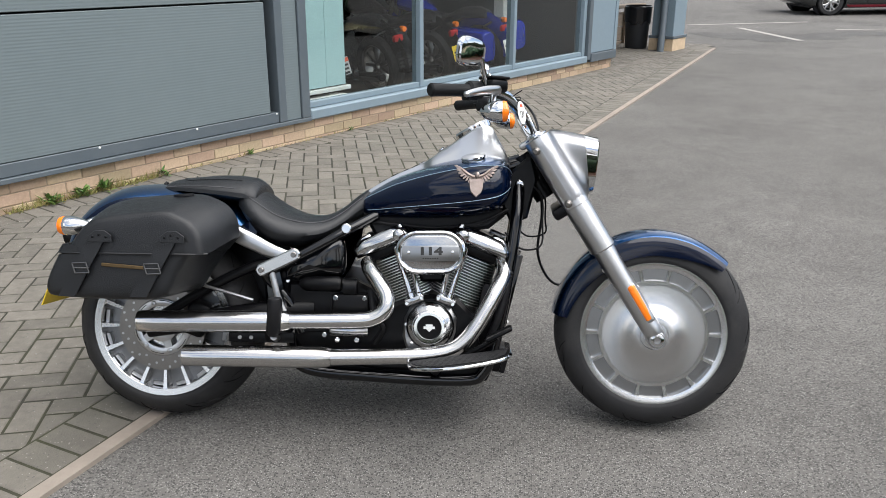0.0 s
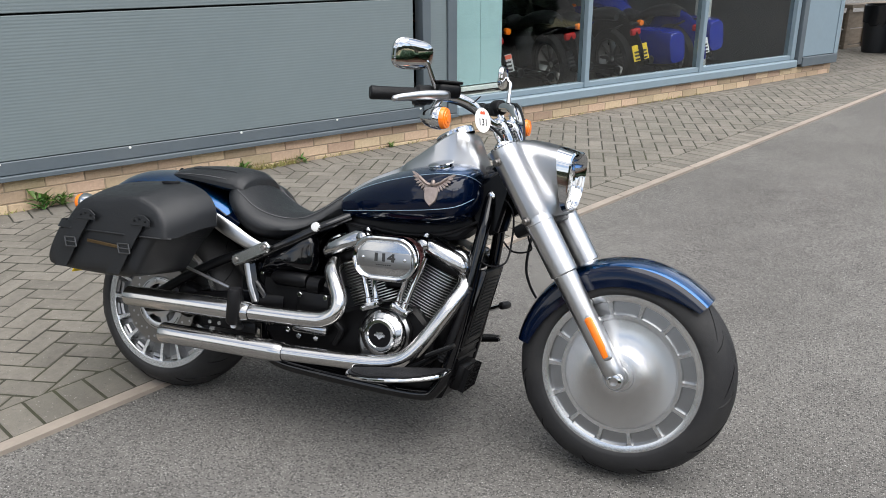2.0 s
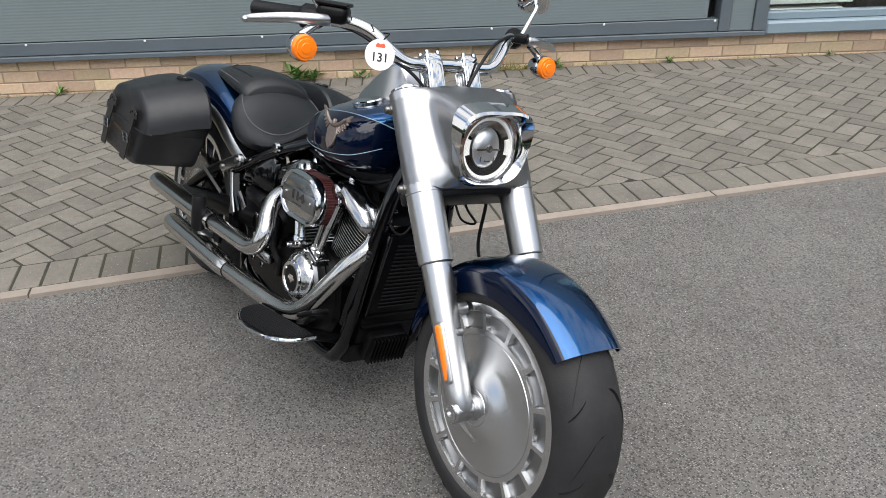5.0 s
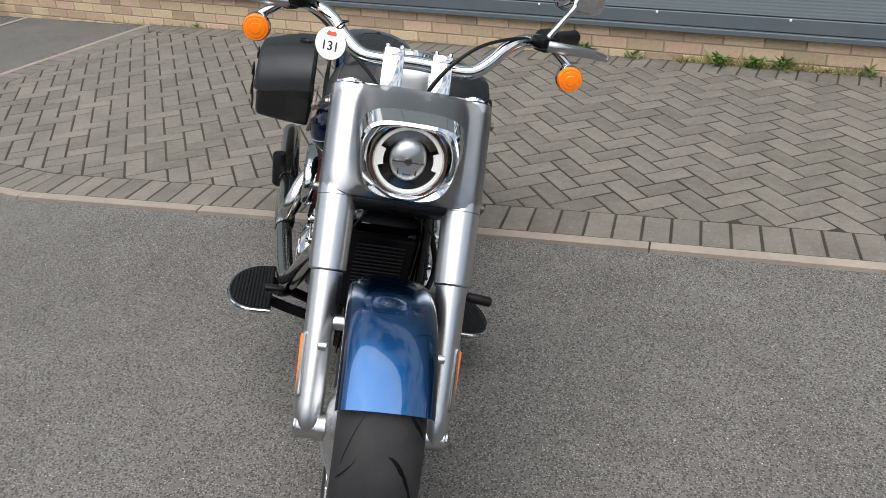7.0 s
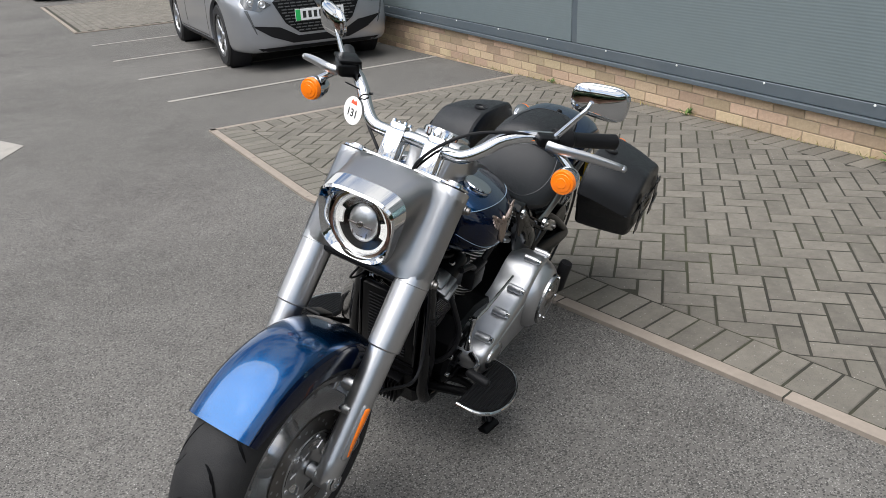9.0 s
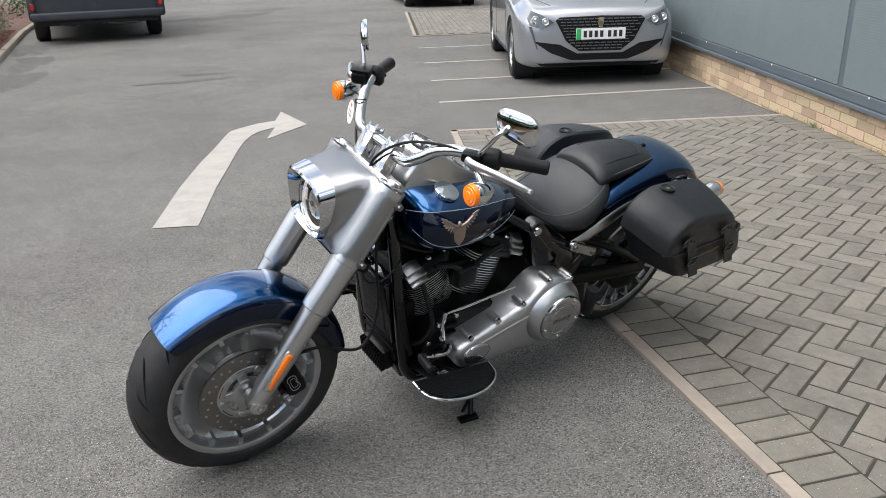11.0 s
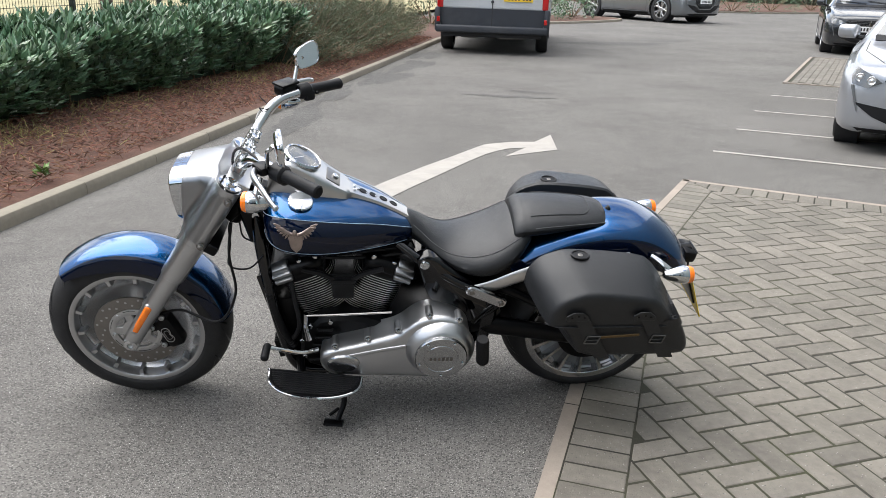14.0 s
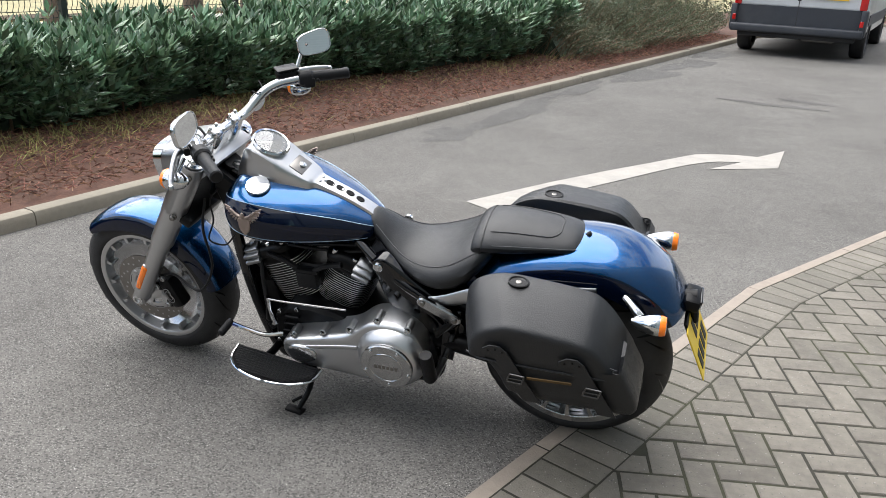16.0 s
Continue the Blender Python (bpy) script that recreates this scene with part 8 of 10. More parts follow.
LEV = [(0.200, 0.022), (0.205, 0.006), (0.214, 0.0), (0.26, 0.0), (0.31, 0.0), (0.345, 0.0), (0.372, 0.001), (0.380, 0.005), (0.3855, 0.012), (0.388, 0.024), (0.390, 0.050)]
for s in (-1, 1):
    bag = empty("saddlebag")
    bag.parent = bike
    bag.matrix_basis = Matrix.Translation((0.014, 0.005, 0.004 if s < 0 else 0.018))
    seam = 0.560
    part("box", fix(rings(B(), [bag_ring(y, i, s, hi=seam - 0.0015) for y, i in LEV])), M["leather"], bag, "black leather saddlebag box")
    part("lid", fix(rings(B(), [bag_ring(y + 0.004, i, s, lo=seam + 0.0005, grow=0.005) for y, i in LEV])), M["leather"], bag, "black leather saddlebag lid")
    part("lid_hem", fix(tube(B(), [p + Vector((0, s * 0.001, 0)) for p in [Vector((-0.915, s * 0.384, seam + 0.001)), Vector((-0.86, s * 0.394, seam + 0.001)), Vector((-0.60, s * 0.396, seam + 0.001)),
                                                                   Vector((-0.535, s * 0.392, seam + 0.001)), Vector((-0.50, s * 0.374, seam + 0.001))]], 0.003, 6)), M["leather"], bag)
    # seam welts round the outer face
    for y, i, lo, hi in ((0.371, 0.013, seam, None), (0.367, 0.013, None, seam)):
        pts = bag_ring(y + (0.005 if lo else 0.002), i - (0.005 if lo else 0.001), s)
        run = [p for p in pts if (lo is None or p.z > lo + 0.004) and (hi is None or p.z < hi - 0.004)]
        run.sort(key=lambda p: math.atan2(p.z - seam, p.x + 0.72) if lo else math.atan2(p.x + 0.72, seam - p.z))
        part("welt", tube(B(), run, 0.0024, 6), M["leather"], bag, "stitched leather welt")
    for dx in (0, 0.205):
        a, b = Vector((-0.800 + dx, s * 0.4005, 0.612)), Vector((-0.896 + dx, s * 0.3965, 0.440))
        bm = B()
        d = (b - a).normalized()
        sd = Vector((0.024, 0, 0))
        row = []
        for k in range(9):
            q = a + (b - a) * (k / 8) + Vector((0, s * (0.003 if k < 3 else (0.0055 if k < 6 else 0.004)), 0))
            row.append([q - sd, q - sd + Vector((0, s * 0.003, 0)), q + sd + Vector((0, s * 0.003, 0)), q + sd])
        rings(bm, row)
        st = part("strap", fix(bm), M["leather"], bag, "black leather strap")
        bm = B()
        tipm = Matrix.Translation((a.x + 0.004, a.y + s * 0.004, a.z + 0.002))
        outline_prism(bm, [(-0.032, -0.02), (0.036, -0.02), (0.036, -0.002), (0.016, 0.012), (-0.012, 0.012), (-0.032, -0.004)], 0, s * 0.004, 0.001, tipm)
        part("strap_anchor", fix(bm), M["leather"], bag)
        for k in (-0.018, 0.0, 0.020):
            bm = B()
            bolt(bm, (a.x + 0.004 + k, a.y + s * 0.008, a.z - 0.004 + (0.006 if k == 0 else 0)), (0, s, 0), 0.0035, 0.002, 8)
            part("rivet", bm, M["satin_black"], bag)
        bc = a + (b - a) * 0.53
        bm = B()
        fr = [bc + Vector((x, s * 0.0105, z)) for x, z in ((-0.024, 0.013), (0.016, 0.015), (0.024, -0.013), (-0.016, -0.015), (-0.024, 0.013))]
        for p, q in zip(fr, fr[1:]):
            tube(bm, [p, q], 0.0022, 8)
        tube(bm, [bc + Vector((-0.022, s * 0.011, 0)), bc + Vector((0.024, s * 0.011, 0))], 0.0018, 6)
        part("buckle", fix(bm), M["buckle"], bag, "dull dark metal buckle")
    bm = B()
    box(bm, 0.122, 0.004, 0.010, Matrix.Translation((-0.735, s * 0.3985, 0.526)) @ Matrix.Rotation(radians(4), 4, "Y"), 0.0015, 1)
    part("name_plate", bm, M["brass"], bag, "narrow brass plate")
    lm = Matrix.Translation((-0.615, s * 0.245, 0.7225)) @ Matrix.Rotation(radians(-4), 4, "Y")
    part("lock_bezel", lathe(B(), [(0.024, -0.004), (0.024, 0.002), (0.021, 0.0035), (0.0195, 0.0025), (0.0185, 0.0003), (0.0, 0.0003)], lm @ Matrix.Diagonal((1.25, 1, 1, 1)), 28, caps=False), M["plastic"], bag)
    part("lock_barrel", lathe(B(), [(0.008, 0.0), (0.008, 0.0012), (0.0065, 0.002), (0.004, 0.002), (0.0035, 0.001), (0.0, 0.001)], lm, 16, caps=False), M["steel_dark"], bag)

# -- seat and pillion
def saddle(rows, n=22, p=2.6):
    """Rows of x, half width, top z, bottom z, crown drop at the side; skins a closed cushion."""
    loops = []
    for x, w, zt, zb, crown in rows:
        row = []
        for k in range(n):
            a = 2 * math.pi * k / n
            c, q = math.cos(a), math.sin(a)
            f_ = (abs(c) ** p + abs(q) ** p) ** (-1 / p)
            yy = c * f_ * w
            zz = (zt + zb) / 2 + q * f_ * (zt - zb) / 2
            if q > 0:
                zz -= crown * (yy / max(w, 1e-4)) ** 2
            row.append(Vector((x, yy, zz)))
        loops.append(row)
    return loops


def dense(rows, n=5):
    cols = [smooth_path([(r[0], r[i], 0) for r in rows], n) for i in range(1, 5)]
    return [(cols[0][k].x, cols[0][k].y, cols[1][k].y, cols[2][k].y, cols[3][k].y) for k in range(len(cols[0]))]


seat_rows = [(-0.070, 0.028, 0.728, 0.690, 0.004), (-0.082, 0.046, 0.745, 0.665, 0.010), (-0.115, 0.066, 0.726, 0.648, 0.014), (-0.160, 0.092, 0.690, 0.618, 0.016), (-0.210, 0.120, 0.664, 0.586, 0.014),
             (-0.265, 0.146, 0.660, 0.566, 0.010), (-0.320, 0.163, 0.672, 0.560, 0.008), (-0.370, 0.166, 0.696, 0.568, 0.010), (-0.415, 0.158, 0.728, 0.594, 0.014), (-0.450, 0.140, 0.748, 0.630, 0.02), (-0.480, 0.105, 0.750, 0.670, 0.02)]
seat = part("seat", fix(rings(B(), saddle(dense(seat_rows), 28, 2.7))), M["leather"], bike, "black leather rider seat", 60)
pil_rows = [(-0.425, 0.098, 0.746, 0.696, 0.010), (-0.436, 0.111, 0.764, 0.694, 0.018), (-0.465, 0.118, 0.780, 0.696, 0.022), (-0.530, 0.117, 0.785, 0.704, 0.020), (-0.600, 0.109, 0.782, 0.716, 0.018),
            (-0.665, 0.098, 0.776, 0.726, 0.016), (-0.710, 0.086, 0.768, 0.732, 0.014), (-0.732, 0.070, 0.758, 0.735, 0.010), (-0.741, 0.046, 0.748, 0.738, 0.006)]
pillion = part("pillion_pad", fix(rings(B(), saddle(dense(pil_rows), 32, 2.7))), M["leather"], bike, "black leather pillion pad", 60)
part("seat_strap", fix(rings(B(), saddle([(-0.422, 0.104, 0.752, 0.690, 0.012), (-0.426, 0.110, 0.760, 0.687, 0.016), (-0.437, 0.1155, 0.7695, 0.687, 0.020), (-0.450, 0.1195, 0.7775, 0.687, 0.022), (-0.456, 0.1185, 0.7785, 0.692, 0.022)], 32, 2.9))), M["leather"], bike, "black leather strap across the seat", 60)
# stitched lines on both cushions
def pad_top(r, v):
    """A point on a cushion's skin at a fraction of its half width."""
    return Vector((r[0], r[1] * v, (r[2] + r[3]) / 2 + (r[2] - r[3]) / 2 * (1 - abs(v) ** 2.7) ** (1 / 2.7) - r[4] * v * v + 0.0006))


for s in (-1, 1):
    run = [Vector((r[0], s * r[1] * 0.80, (r[2] + r[3]) / 2 + (r[2] - r[3]) / 2 * (1 - 0.80 ** 2.7) ** (1 / 2.7) - r[4] * 0.64 + 0.0008)) for r in dense(seat_rows)[8:48]]
    part("seat_stitching", tube(B(), run, 0.0012, 5), M["stitch"], bike)
    run = [pad_top(r, s * 0.93) for r in dense(pil_rows)[12:34]]
    part("pad_stitching", tube(B(), run, 0.0012, 5), M["stitch"], bike)
pad = dense(pil_rows)
ins = [pad_top(r, 0.62) for r in pad[11:24]]
last = pad[24]
ins += [pad_top(pad[24 + q], v) for q, v in ((0, 0.60), (1, 0.52), (2, 0.36), (2, 0.0), (2, -0.36), (1, -0.52), (0, -0.60))]
ins += [pad_top(r, -0.62) for r in reversed(pad[11:24])]
part("insert_welt", tube(B(), ins, 0.0016, 5), M["leather"], bike, "stitched welt round the pad insert")
bm = B()
lathe(bm, [(0.009, 0), (0.009, 0.012), (0.011, 0.014), (0.011, 0.022), (0.007, 0.024)], axis_to((-0.738, 0.0, 0.744), (-0.8, 0, 0.5)), 14)
kpart("seat_knob", bm, "satin_black")

# -- fuel tank: blue top, black side panels, console along the middle
TANK = [(-0.098, 0.050, 0.716, 0.672), (-0.085, 0.070, 0.732, 0.662), (-0.045, 0.098, 0.757, 0.656), (0.010, 0.130, 0.786, 0.654), (0.080, 0.164, 0.812, 0.654), (0.150, 0.190, 0.833, 0.656),
        (0.220, 0.205, 0.849, 0.660), (0.280, 0.206, 0.857, 0.668), (0.325, 0.192, 0.854, 0.682), (0.352, 0.164, 0.842, 0.706), (0.366, 0.120, 0.820, 0.735), (0.370, 0.080, 0.800, 0.752)]
cols = [smooth_path([(r[0], r[i], 0) for r in TANK], 5) for i in (1, 2, 3)]
NT = 40
tank_loops = []
for k in range(len(cols[0])):
    x, w, zt, zb = cols[0][k].x, cols[0][k].y, cols[1][k].y, cols[2][k].y
    row = []
    for j in range(NT):
        a = 2 * math.pi * j / NT
        c, q = math.cos(a), math.sin(a)
        zm = zb + (zt - zb) * 0.47
        if q >= 0:
            row.append(Vector((x, w * math.copysign(abs(c) ** 0.92, c), zm + (zt - zm) * q ** 0.86)))
        else:
            row.append(Vector((x, w * math.copysign(abs(c) ** 0.62, c), zm + (zb - zm) * abs(q) ** 0.75)))
    tank_loops.append(row)
bm = B()
rings(bm, tank_loops)
JB = 4                                                # ring index at which blue meets black
for f in bm.faces:
    c = f.calc_center_median()
    f.material_index = 1
nf = NT
bm.faces.ensure_lookup_table()
for idx in range(len(bm.faces) - 2):
    j = idx % NT
    if JB <= j < NT // 2 - JB:
        bm.faces[idx].material_index = 0
fix(bm)
part("fuel_tank", bm, [M["blue"], M["navy"]], bike, "fuel tank, metallic blue above black side panels", 60)
for j in (JB, NT // 2 - JB):
    for off in (0, 1):
        row = [r[j] + (Vector((0, r[j].y, r[j].z - 0.72))).normalized() * 0.0007 + Vector((0, 0, -0.008 * off)) + (Vector((0, math.copysign(0.0025, r[j].y), 0)) if off else Vector()) for r in tank_loops[1:-3]]
        part("pinstripe", tube(B(), row, 0.0011, 5), M["pin"], bike, "fine silver pinstripe")
# second stripe that frames the black panel
for s in (-1, 1):
    j = 38 if s > 0 else 22
    row = [r[j] + Vector((0, s * 0.0006, 0)) for r in tank_loops[6:-6]]
    part("pinstripe", tube(B(), row, 0.0009, 5), M["pin"], bike)

# console
CON = [(-0.112, 0.024, 0.722), (-0.06, 0.026, 0.757), (0.0, 0.028, 0.790), (0.06, 0.030, 0.816), (0.095, 0.034, 0.832), (0.115, 0.050, 0.845), (0.16, 0.060, 0.874), (0.205, 0.068, 0.905), (0.235, 0.070, 0.926), (0.262, 0.070, 0.941),
       (0.285, 0.067, 0.947), (0.308, 0.062, 0.938), (0.330, 0.055, 0.900), (0.352, 0.050, 0.858), (0.362, 0.046, 0.835)]
loops = []
cd = [smooth_path([(r[0], r[i], 0) for r in CON], 4) for i in (1, 2)]
for k in range(len(cd[0])):
    x, w, zt = cd[0][k].x, cd[0][k].y, cd[1][k].y
    zb = min(zt - 0.012, np.interp(x, [r[0] for r in TANK], [r[2] for r in TANK]) - 0.018)
    loops.append([Vector((x, w * 1.12, zb)), Vector((x, w * 1.06, zb + (zt - zb) * 0.45)), Vector((x, w, zt - 0.006)), Vector((x, w * 0.93, zt - 0.001)), Vector((x, w * 0.5, zt + 0.0005)), Vector((x, 0, zt + 0.001)),
                  Vector((x, -w * 0.5, zt + 0.0005)), Vector((x, -w * 0.93, zt - 0.001)), Vector((x, -w, zt - 0.006)), Vector((x, -w * 1.06, zb + (zt - zb) * 0.45)), Vector((x, -w * 1.12, zb))])
con = part("console", fix(rings(B(), loops)), M["alu"], bike, "satin aluminium tank console", 40)
for k in range(4):
    x = -0.035 + k * 0.032
    z = np.interp(x, [r[0] for r in CON], [r[2] for r in CON])
    part("console_slot", lathe(B(), [(0.0115, 0), (0.0115, 0.0022), (0.010, 0.0030), (0.0095, 0.0018), (0.0, 0.0018)], axis_to((x, 0, z), (-0.48, 0, 0.88)) @ Matrix.Diagonal((1.0, 1.25, 1, 1)), 20, caps=False), M["satin_black"], bike)
for k, (x, y) in enumerate(((0.088, -0.012), (0.088, 0.012), (0.078, 0.0))):
    z = np.interp(x, [r[0] for r in CON], [r[2] for r in CON])
    bm = B()
    bolt(bm, (x, y, z + 0.0015), (-0.4, 0, 0.9), 0.005, 0.003, 10)
    part("console_screw", bm, M["chrome"], bike)
GM = axis_to((0.247, 0, 0.936), (-0.46, 0, 0.89))
part("speedometer_rim", lathe(B(), [(0.060, -0.012), (0.061, 0.004), (0.057, 0.010), (0.052, 0.008), (0.051, 0.003)], GM, 48, caps=False), M["chrome"], bike, "chrome speedometer rim")
part("speedometer_dial", lathe(B(), [(0.052, 0.003), (0.0, 0.003)], GM, 48, caps=False), mat("dial_grey", (0.10, 0.105, 0.11), 0.3, vary=0.05), bike, "grey speedometer dial")
bm = B()
for k in range(19):
    a = radians(-225 + 270 * k / 18)
    box(bm, 0.005 if k % 2 == 0 else 0.003, 0.0009, 0.0006, GM @ Matrix.Rotation(-a + radians(90), 4, "Z") @ Matrix.Translation((0.042, 0, 0.0036)))
box(bm, 0.042, 0.0016, 0.001, GM @ Matrix.Rotation(radians(140), 4, "Z") @ Matrix.Translation((0.018, 0, 0.005)))
part("dial_marks", bm, M["tag"], bike)["kind"] = "stuff"
sg = part("speedometer_glass", lathe(B(), [(0.052, 0.0065), (0.03, 0.0085), (0.0, 0.009), (0.0, 0.0078), (0.03, 0.0072), (0.0515, 0.0055)], GM, 40, caps=False), M["glass"], bike)
sg.visible_shadow = False
bm = B()
zc = np.interp(0.155, [r[0] for r in CON], [r[2] for r in CON])
box(bm, 0.075, 0.050, 0.006, axis_to((0.155, 0, zc), (-0.56, 0, 0.83)) @ Matrix.Rotation(radians(90), 4, "Z") @ Matrix.Rotation(radians(90), 4, "Z"), 0.004)
part("ignition_panel", bm, M["steel_dark"], bike, "dark ignition panel")
bm = B()
lathe(bm, [(0.011, 0.003), (0.011, 0.008), (0.008, 0.010), (0.0, 0.010)], axis_to((0.150, 0, zc - 0.003), (-0.56, 0, 0.83)), 20, caps=False)
part("ignition_knob", bm, M["chrome"], bike)
for s in (-1, 1):
    cm = axis_to((0.250, s * 0.113, 0.852), (-0.16, s * 0.26, 0.95))
    part("filler_cap" if s < 0 else "fuel_gauge", lathe(B(), [(0.036, -0.016), (0.036, -0.008), (0.038, -0.007), (0.0385, -0.004), (0.036, -0.001), (0.018, 0.0012), (0.0, 0.0018)], cm, 40, caps=False), M["chrome"], bike, "round chrome cap on the tank")
# badge: shield and spread wings
for s in (-1, 1):
    bmx = Matrix.Translation((0.262, s * 0.2035, 0.772)) @ Matrix.Rotation(radians(s * 9), 4, "X") @ Matrix.Rotation(radians(-s * 2), 4, "Z") @ Matrix.Diagonal((0.74, 1, 1.04, 1))
    bm = B()
    outline_prism(bm, [(-0.024, 0.010), (0.024, 0.010), (0.028, 0.000), (0.026, -0.018), (0.020, -0.030), (0.0, -0.044), (-0.020, -0.030), (-0.026, -0.018), (-0.028, 0.000)], -s * 0.004, s * 0.004, 0.0015, bmx)
    lathe(bm, [(0.009, 0), (0.008, 0.006), (0.004, 0.008)], bmx @ Matrix.Translation((0.004, s * 0.002, 0.020)) @ Matrix.Rotation(radians(-90 * s), 4, "X"), 12)
    kpart("badge_shield", bm, "bronze", "bronze shield badge")
    for sd in (-1, 1):
        bm = B()
        arc = [Vector((sd * (0.006 + 0.0066 * k), 0.014 + 0.0010 * k + 0.00024 * k * k)) for k in range(9)]
        tube(bm, [bmx @ Vector((p.x, s * 0.003, p.y)) for p in arc], [0.0045] * 8 + [0.002], 8)
        for k in range(9):
            an = radians(-82 + 12.5 * k)
            L = 0.022 + 0.0012 * k
            q0 = arc[k]
            q2 = q0 + Vector((sd * math.cos(an), math.sin(an))) * L
            dv = (q2 - q0).normalized()
            nv = Vector((-dv.y, dv.x)) * 0.0035
            outline_prism(bm, [tuple(p) for p in (q0 - nv, q0 + (q2 - q0) * 0.75 - nv, q2, q0 + (q2 - q0) * 0.75 + nv, q0 + nv)], -s * 0.002, s * (0.0018 + 0.0008 * (k % 2)), 0.0006, bmx)
        kpart("badge_wing", bm, "bronze", "bronze feathered wing badge")

# -- frame
bm = B()
for s in (-1, 1):
    tube(bm, smooth_path([(0.395, s * 0.035, 0.80), (0.385, s * 0.085, 0.66), (0.356, s * 0.108, 0.45), (0.322, s * 0.112, 0.27), (0.290, s * 0.112, 0.185), (0.22, s * 0.112, 0.155), (-0.10, s * 0.115, 0.165), (-0.27, s * 0.115, 0.185), (-0.31, s * 0.11, 0.25), (-0.30, s * 0.11, 0.38)], 6), 0.019, 12)
kpart("frame_cradle", bm, "gloss_black", "black tubular frame cradle")
bm = B()
tube(bm, smooth_path([(0.40, 0, 0.83), (0.2, 0, 0.77), (0.0, 0, 0.70), (-0.14, 0, 0.655), (-0.25, 0, 0.56)], 5), 0.032, 14)
for s in (-1, 1):
    tube(bm, smooth_path([(-0.05, s * 0.075, 0.665), (-0.13, s * 0.118, 0.622), (-0.22, s * 0.142, 0.572), (-0.32, s * 0.150, 0.520), (-0.38, s * 0.150, 0.480), (-0.32, s * 0.13, 0.40), (-0.28, s * 0.115, 0.30)], 5), [0.016, 0.015, 0.016, 0.018, 0.018, 0.018], 12)
kpart("frame_backbone", bm, "gloss_black", "black frame backbone and seat rails")
for s in (-1, 1):
    bm = B()
    bolt(bm, (-0.135, s * 0.134, 0.626), (0, s, 0), 0.016, 0.012, 14)
    kpart("frame_bolt", bm, "chrome")
    bm = B()
    outline_prism(bm, [(0.43, 0.86), (0.36, 0.80), (0.34, 0.70), (0.37, 0.64), (0.42, 0.66), (0.45, 0.78)], s * 0.030, s * 0.062, 0.008)
    kpart("head_cover", bm, "satin_black", "black steering head cover")
    bm = B()
    bolt(bm, (0.395, s * 0.062, 0.765), (0, s, 0), 0.012, 0.006, 14)
    kpart("cover_stud", bm, "chrome")

# -- oil cooler and regulator at the front
bm = B()
CO = Matrix.Translation((0.368, 0, 0.430)) @ Matrix.Rotation(radians(13), 4, "Y")
box(bm, 0.022, 0.165, 0.235, CO, 0.006)
kpart("oil_cooler", bm, "satin_black", "black oil cooler shroud")
for k in range(17):
    bm = B()
    box(bm, 0.004, 0.118, 0.0045, CO @ Matrix.Translation((0.0125, 0, -0.095 + k * 0.0118)), 0.001, 1)
    kpart("cooler_fin", bm, "plastic")
for s in (-1, 1):
    bm = B()
    box(bm, 0.026, 0.010, 0.245, CO @ Matrix.Translation((0.0, s * 0.086, 0)), 0.005)
    kpart("cooler_side", bm, "gloss_black")
    kpart("ribbed_hose", tube(B(), smooth_path([(0.366, s * 0.112, 0.50), (0.350, s * 0.120, 0.42), (0.328, s * 0.122, 0.34), (0.30, s * 0.112, 0.27)], 14), [0.012, 0.0145] * 22, 12), "plastic", "ribbed black hose")
bm = B()
RG = Matrix.Translation((0.326, 0, 0.212)) @ Matrix.Rotation(radians(14), 4, "Y")
box(bm, 0.05, 0.125, 0.085, RG, 0.012)
kpart("regulator", bm, "satin_black", "finned black voltage regulator")
for k in range(11):
    bm = B()
    box(bm, 0.018, 0.004, 0.078, RG @ Matrix.Translation((0.030, -0.055 + 0.011 * k, 0)), 0.0015, 1)
    kpart("regulator_fin", bm, "satin_black")

# mount in front of the crankcase, loom tray under the tank
bm = B()
box(bm, 0.085, 0.180, 0.240, Matrix.Translation((0.305, 0, 0.335)) @ Matrix.Rotation(radians(9), 4, "Y"), 0.014)
for k in range(5):
    tube(bm, [(0.335 + 0.006 * k, -0.085, 0.27 + 0.032 * k), (0.335 + 0.006 * k, 0.085, 0.27 + 0.032 * k)], 0.007, 8)
kpart("engine_mount", bm, "satin_black", "black front engine mount")
bm = B()
outline_prism(bm, [(-0.10, 0.672), (-0.06, 0.600), (0.04, 0.598), (0.10, 0.615), (0.22, 0.615), (0.30, 0.625), (0.35, 0.665), (0.33, 0.70), (0.0, 0.69)], -0.060, 0.060, 0.012)
kpart("loom_tray", bm, "plastic", "black wiring tray under the tank")
for k, (y, z) in enumerate(((0.075, 0.640), (0.085, 0.622), (-0.075, 0.636))):
    kpart("cable", tube(B(), smooth_path([(0.36, y * 0.8, z + 0.05), (0.26, y, z + 0.006), (0.14, y * 1.1, z - 0.008 + 0.01 * (k % 2)), (0.02, y, z), (-0.08, y * 0.9, z + 0.01)], 5), 0.0055, 8), "plastic")

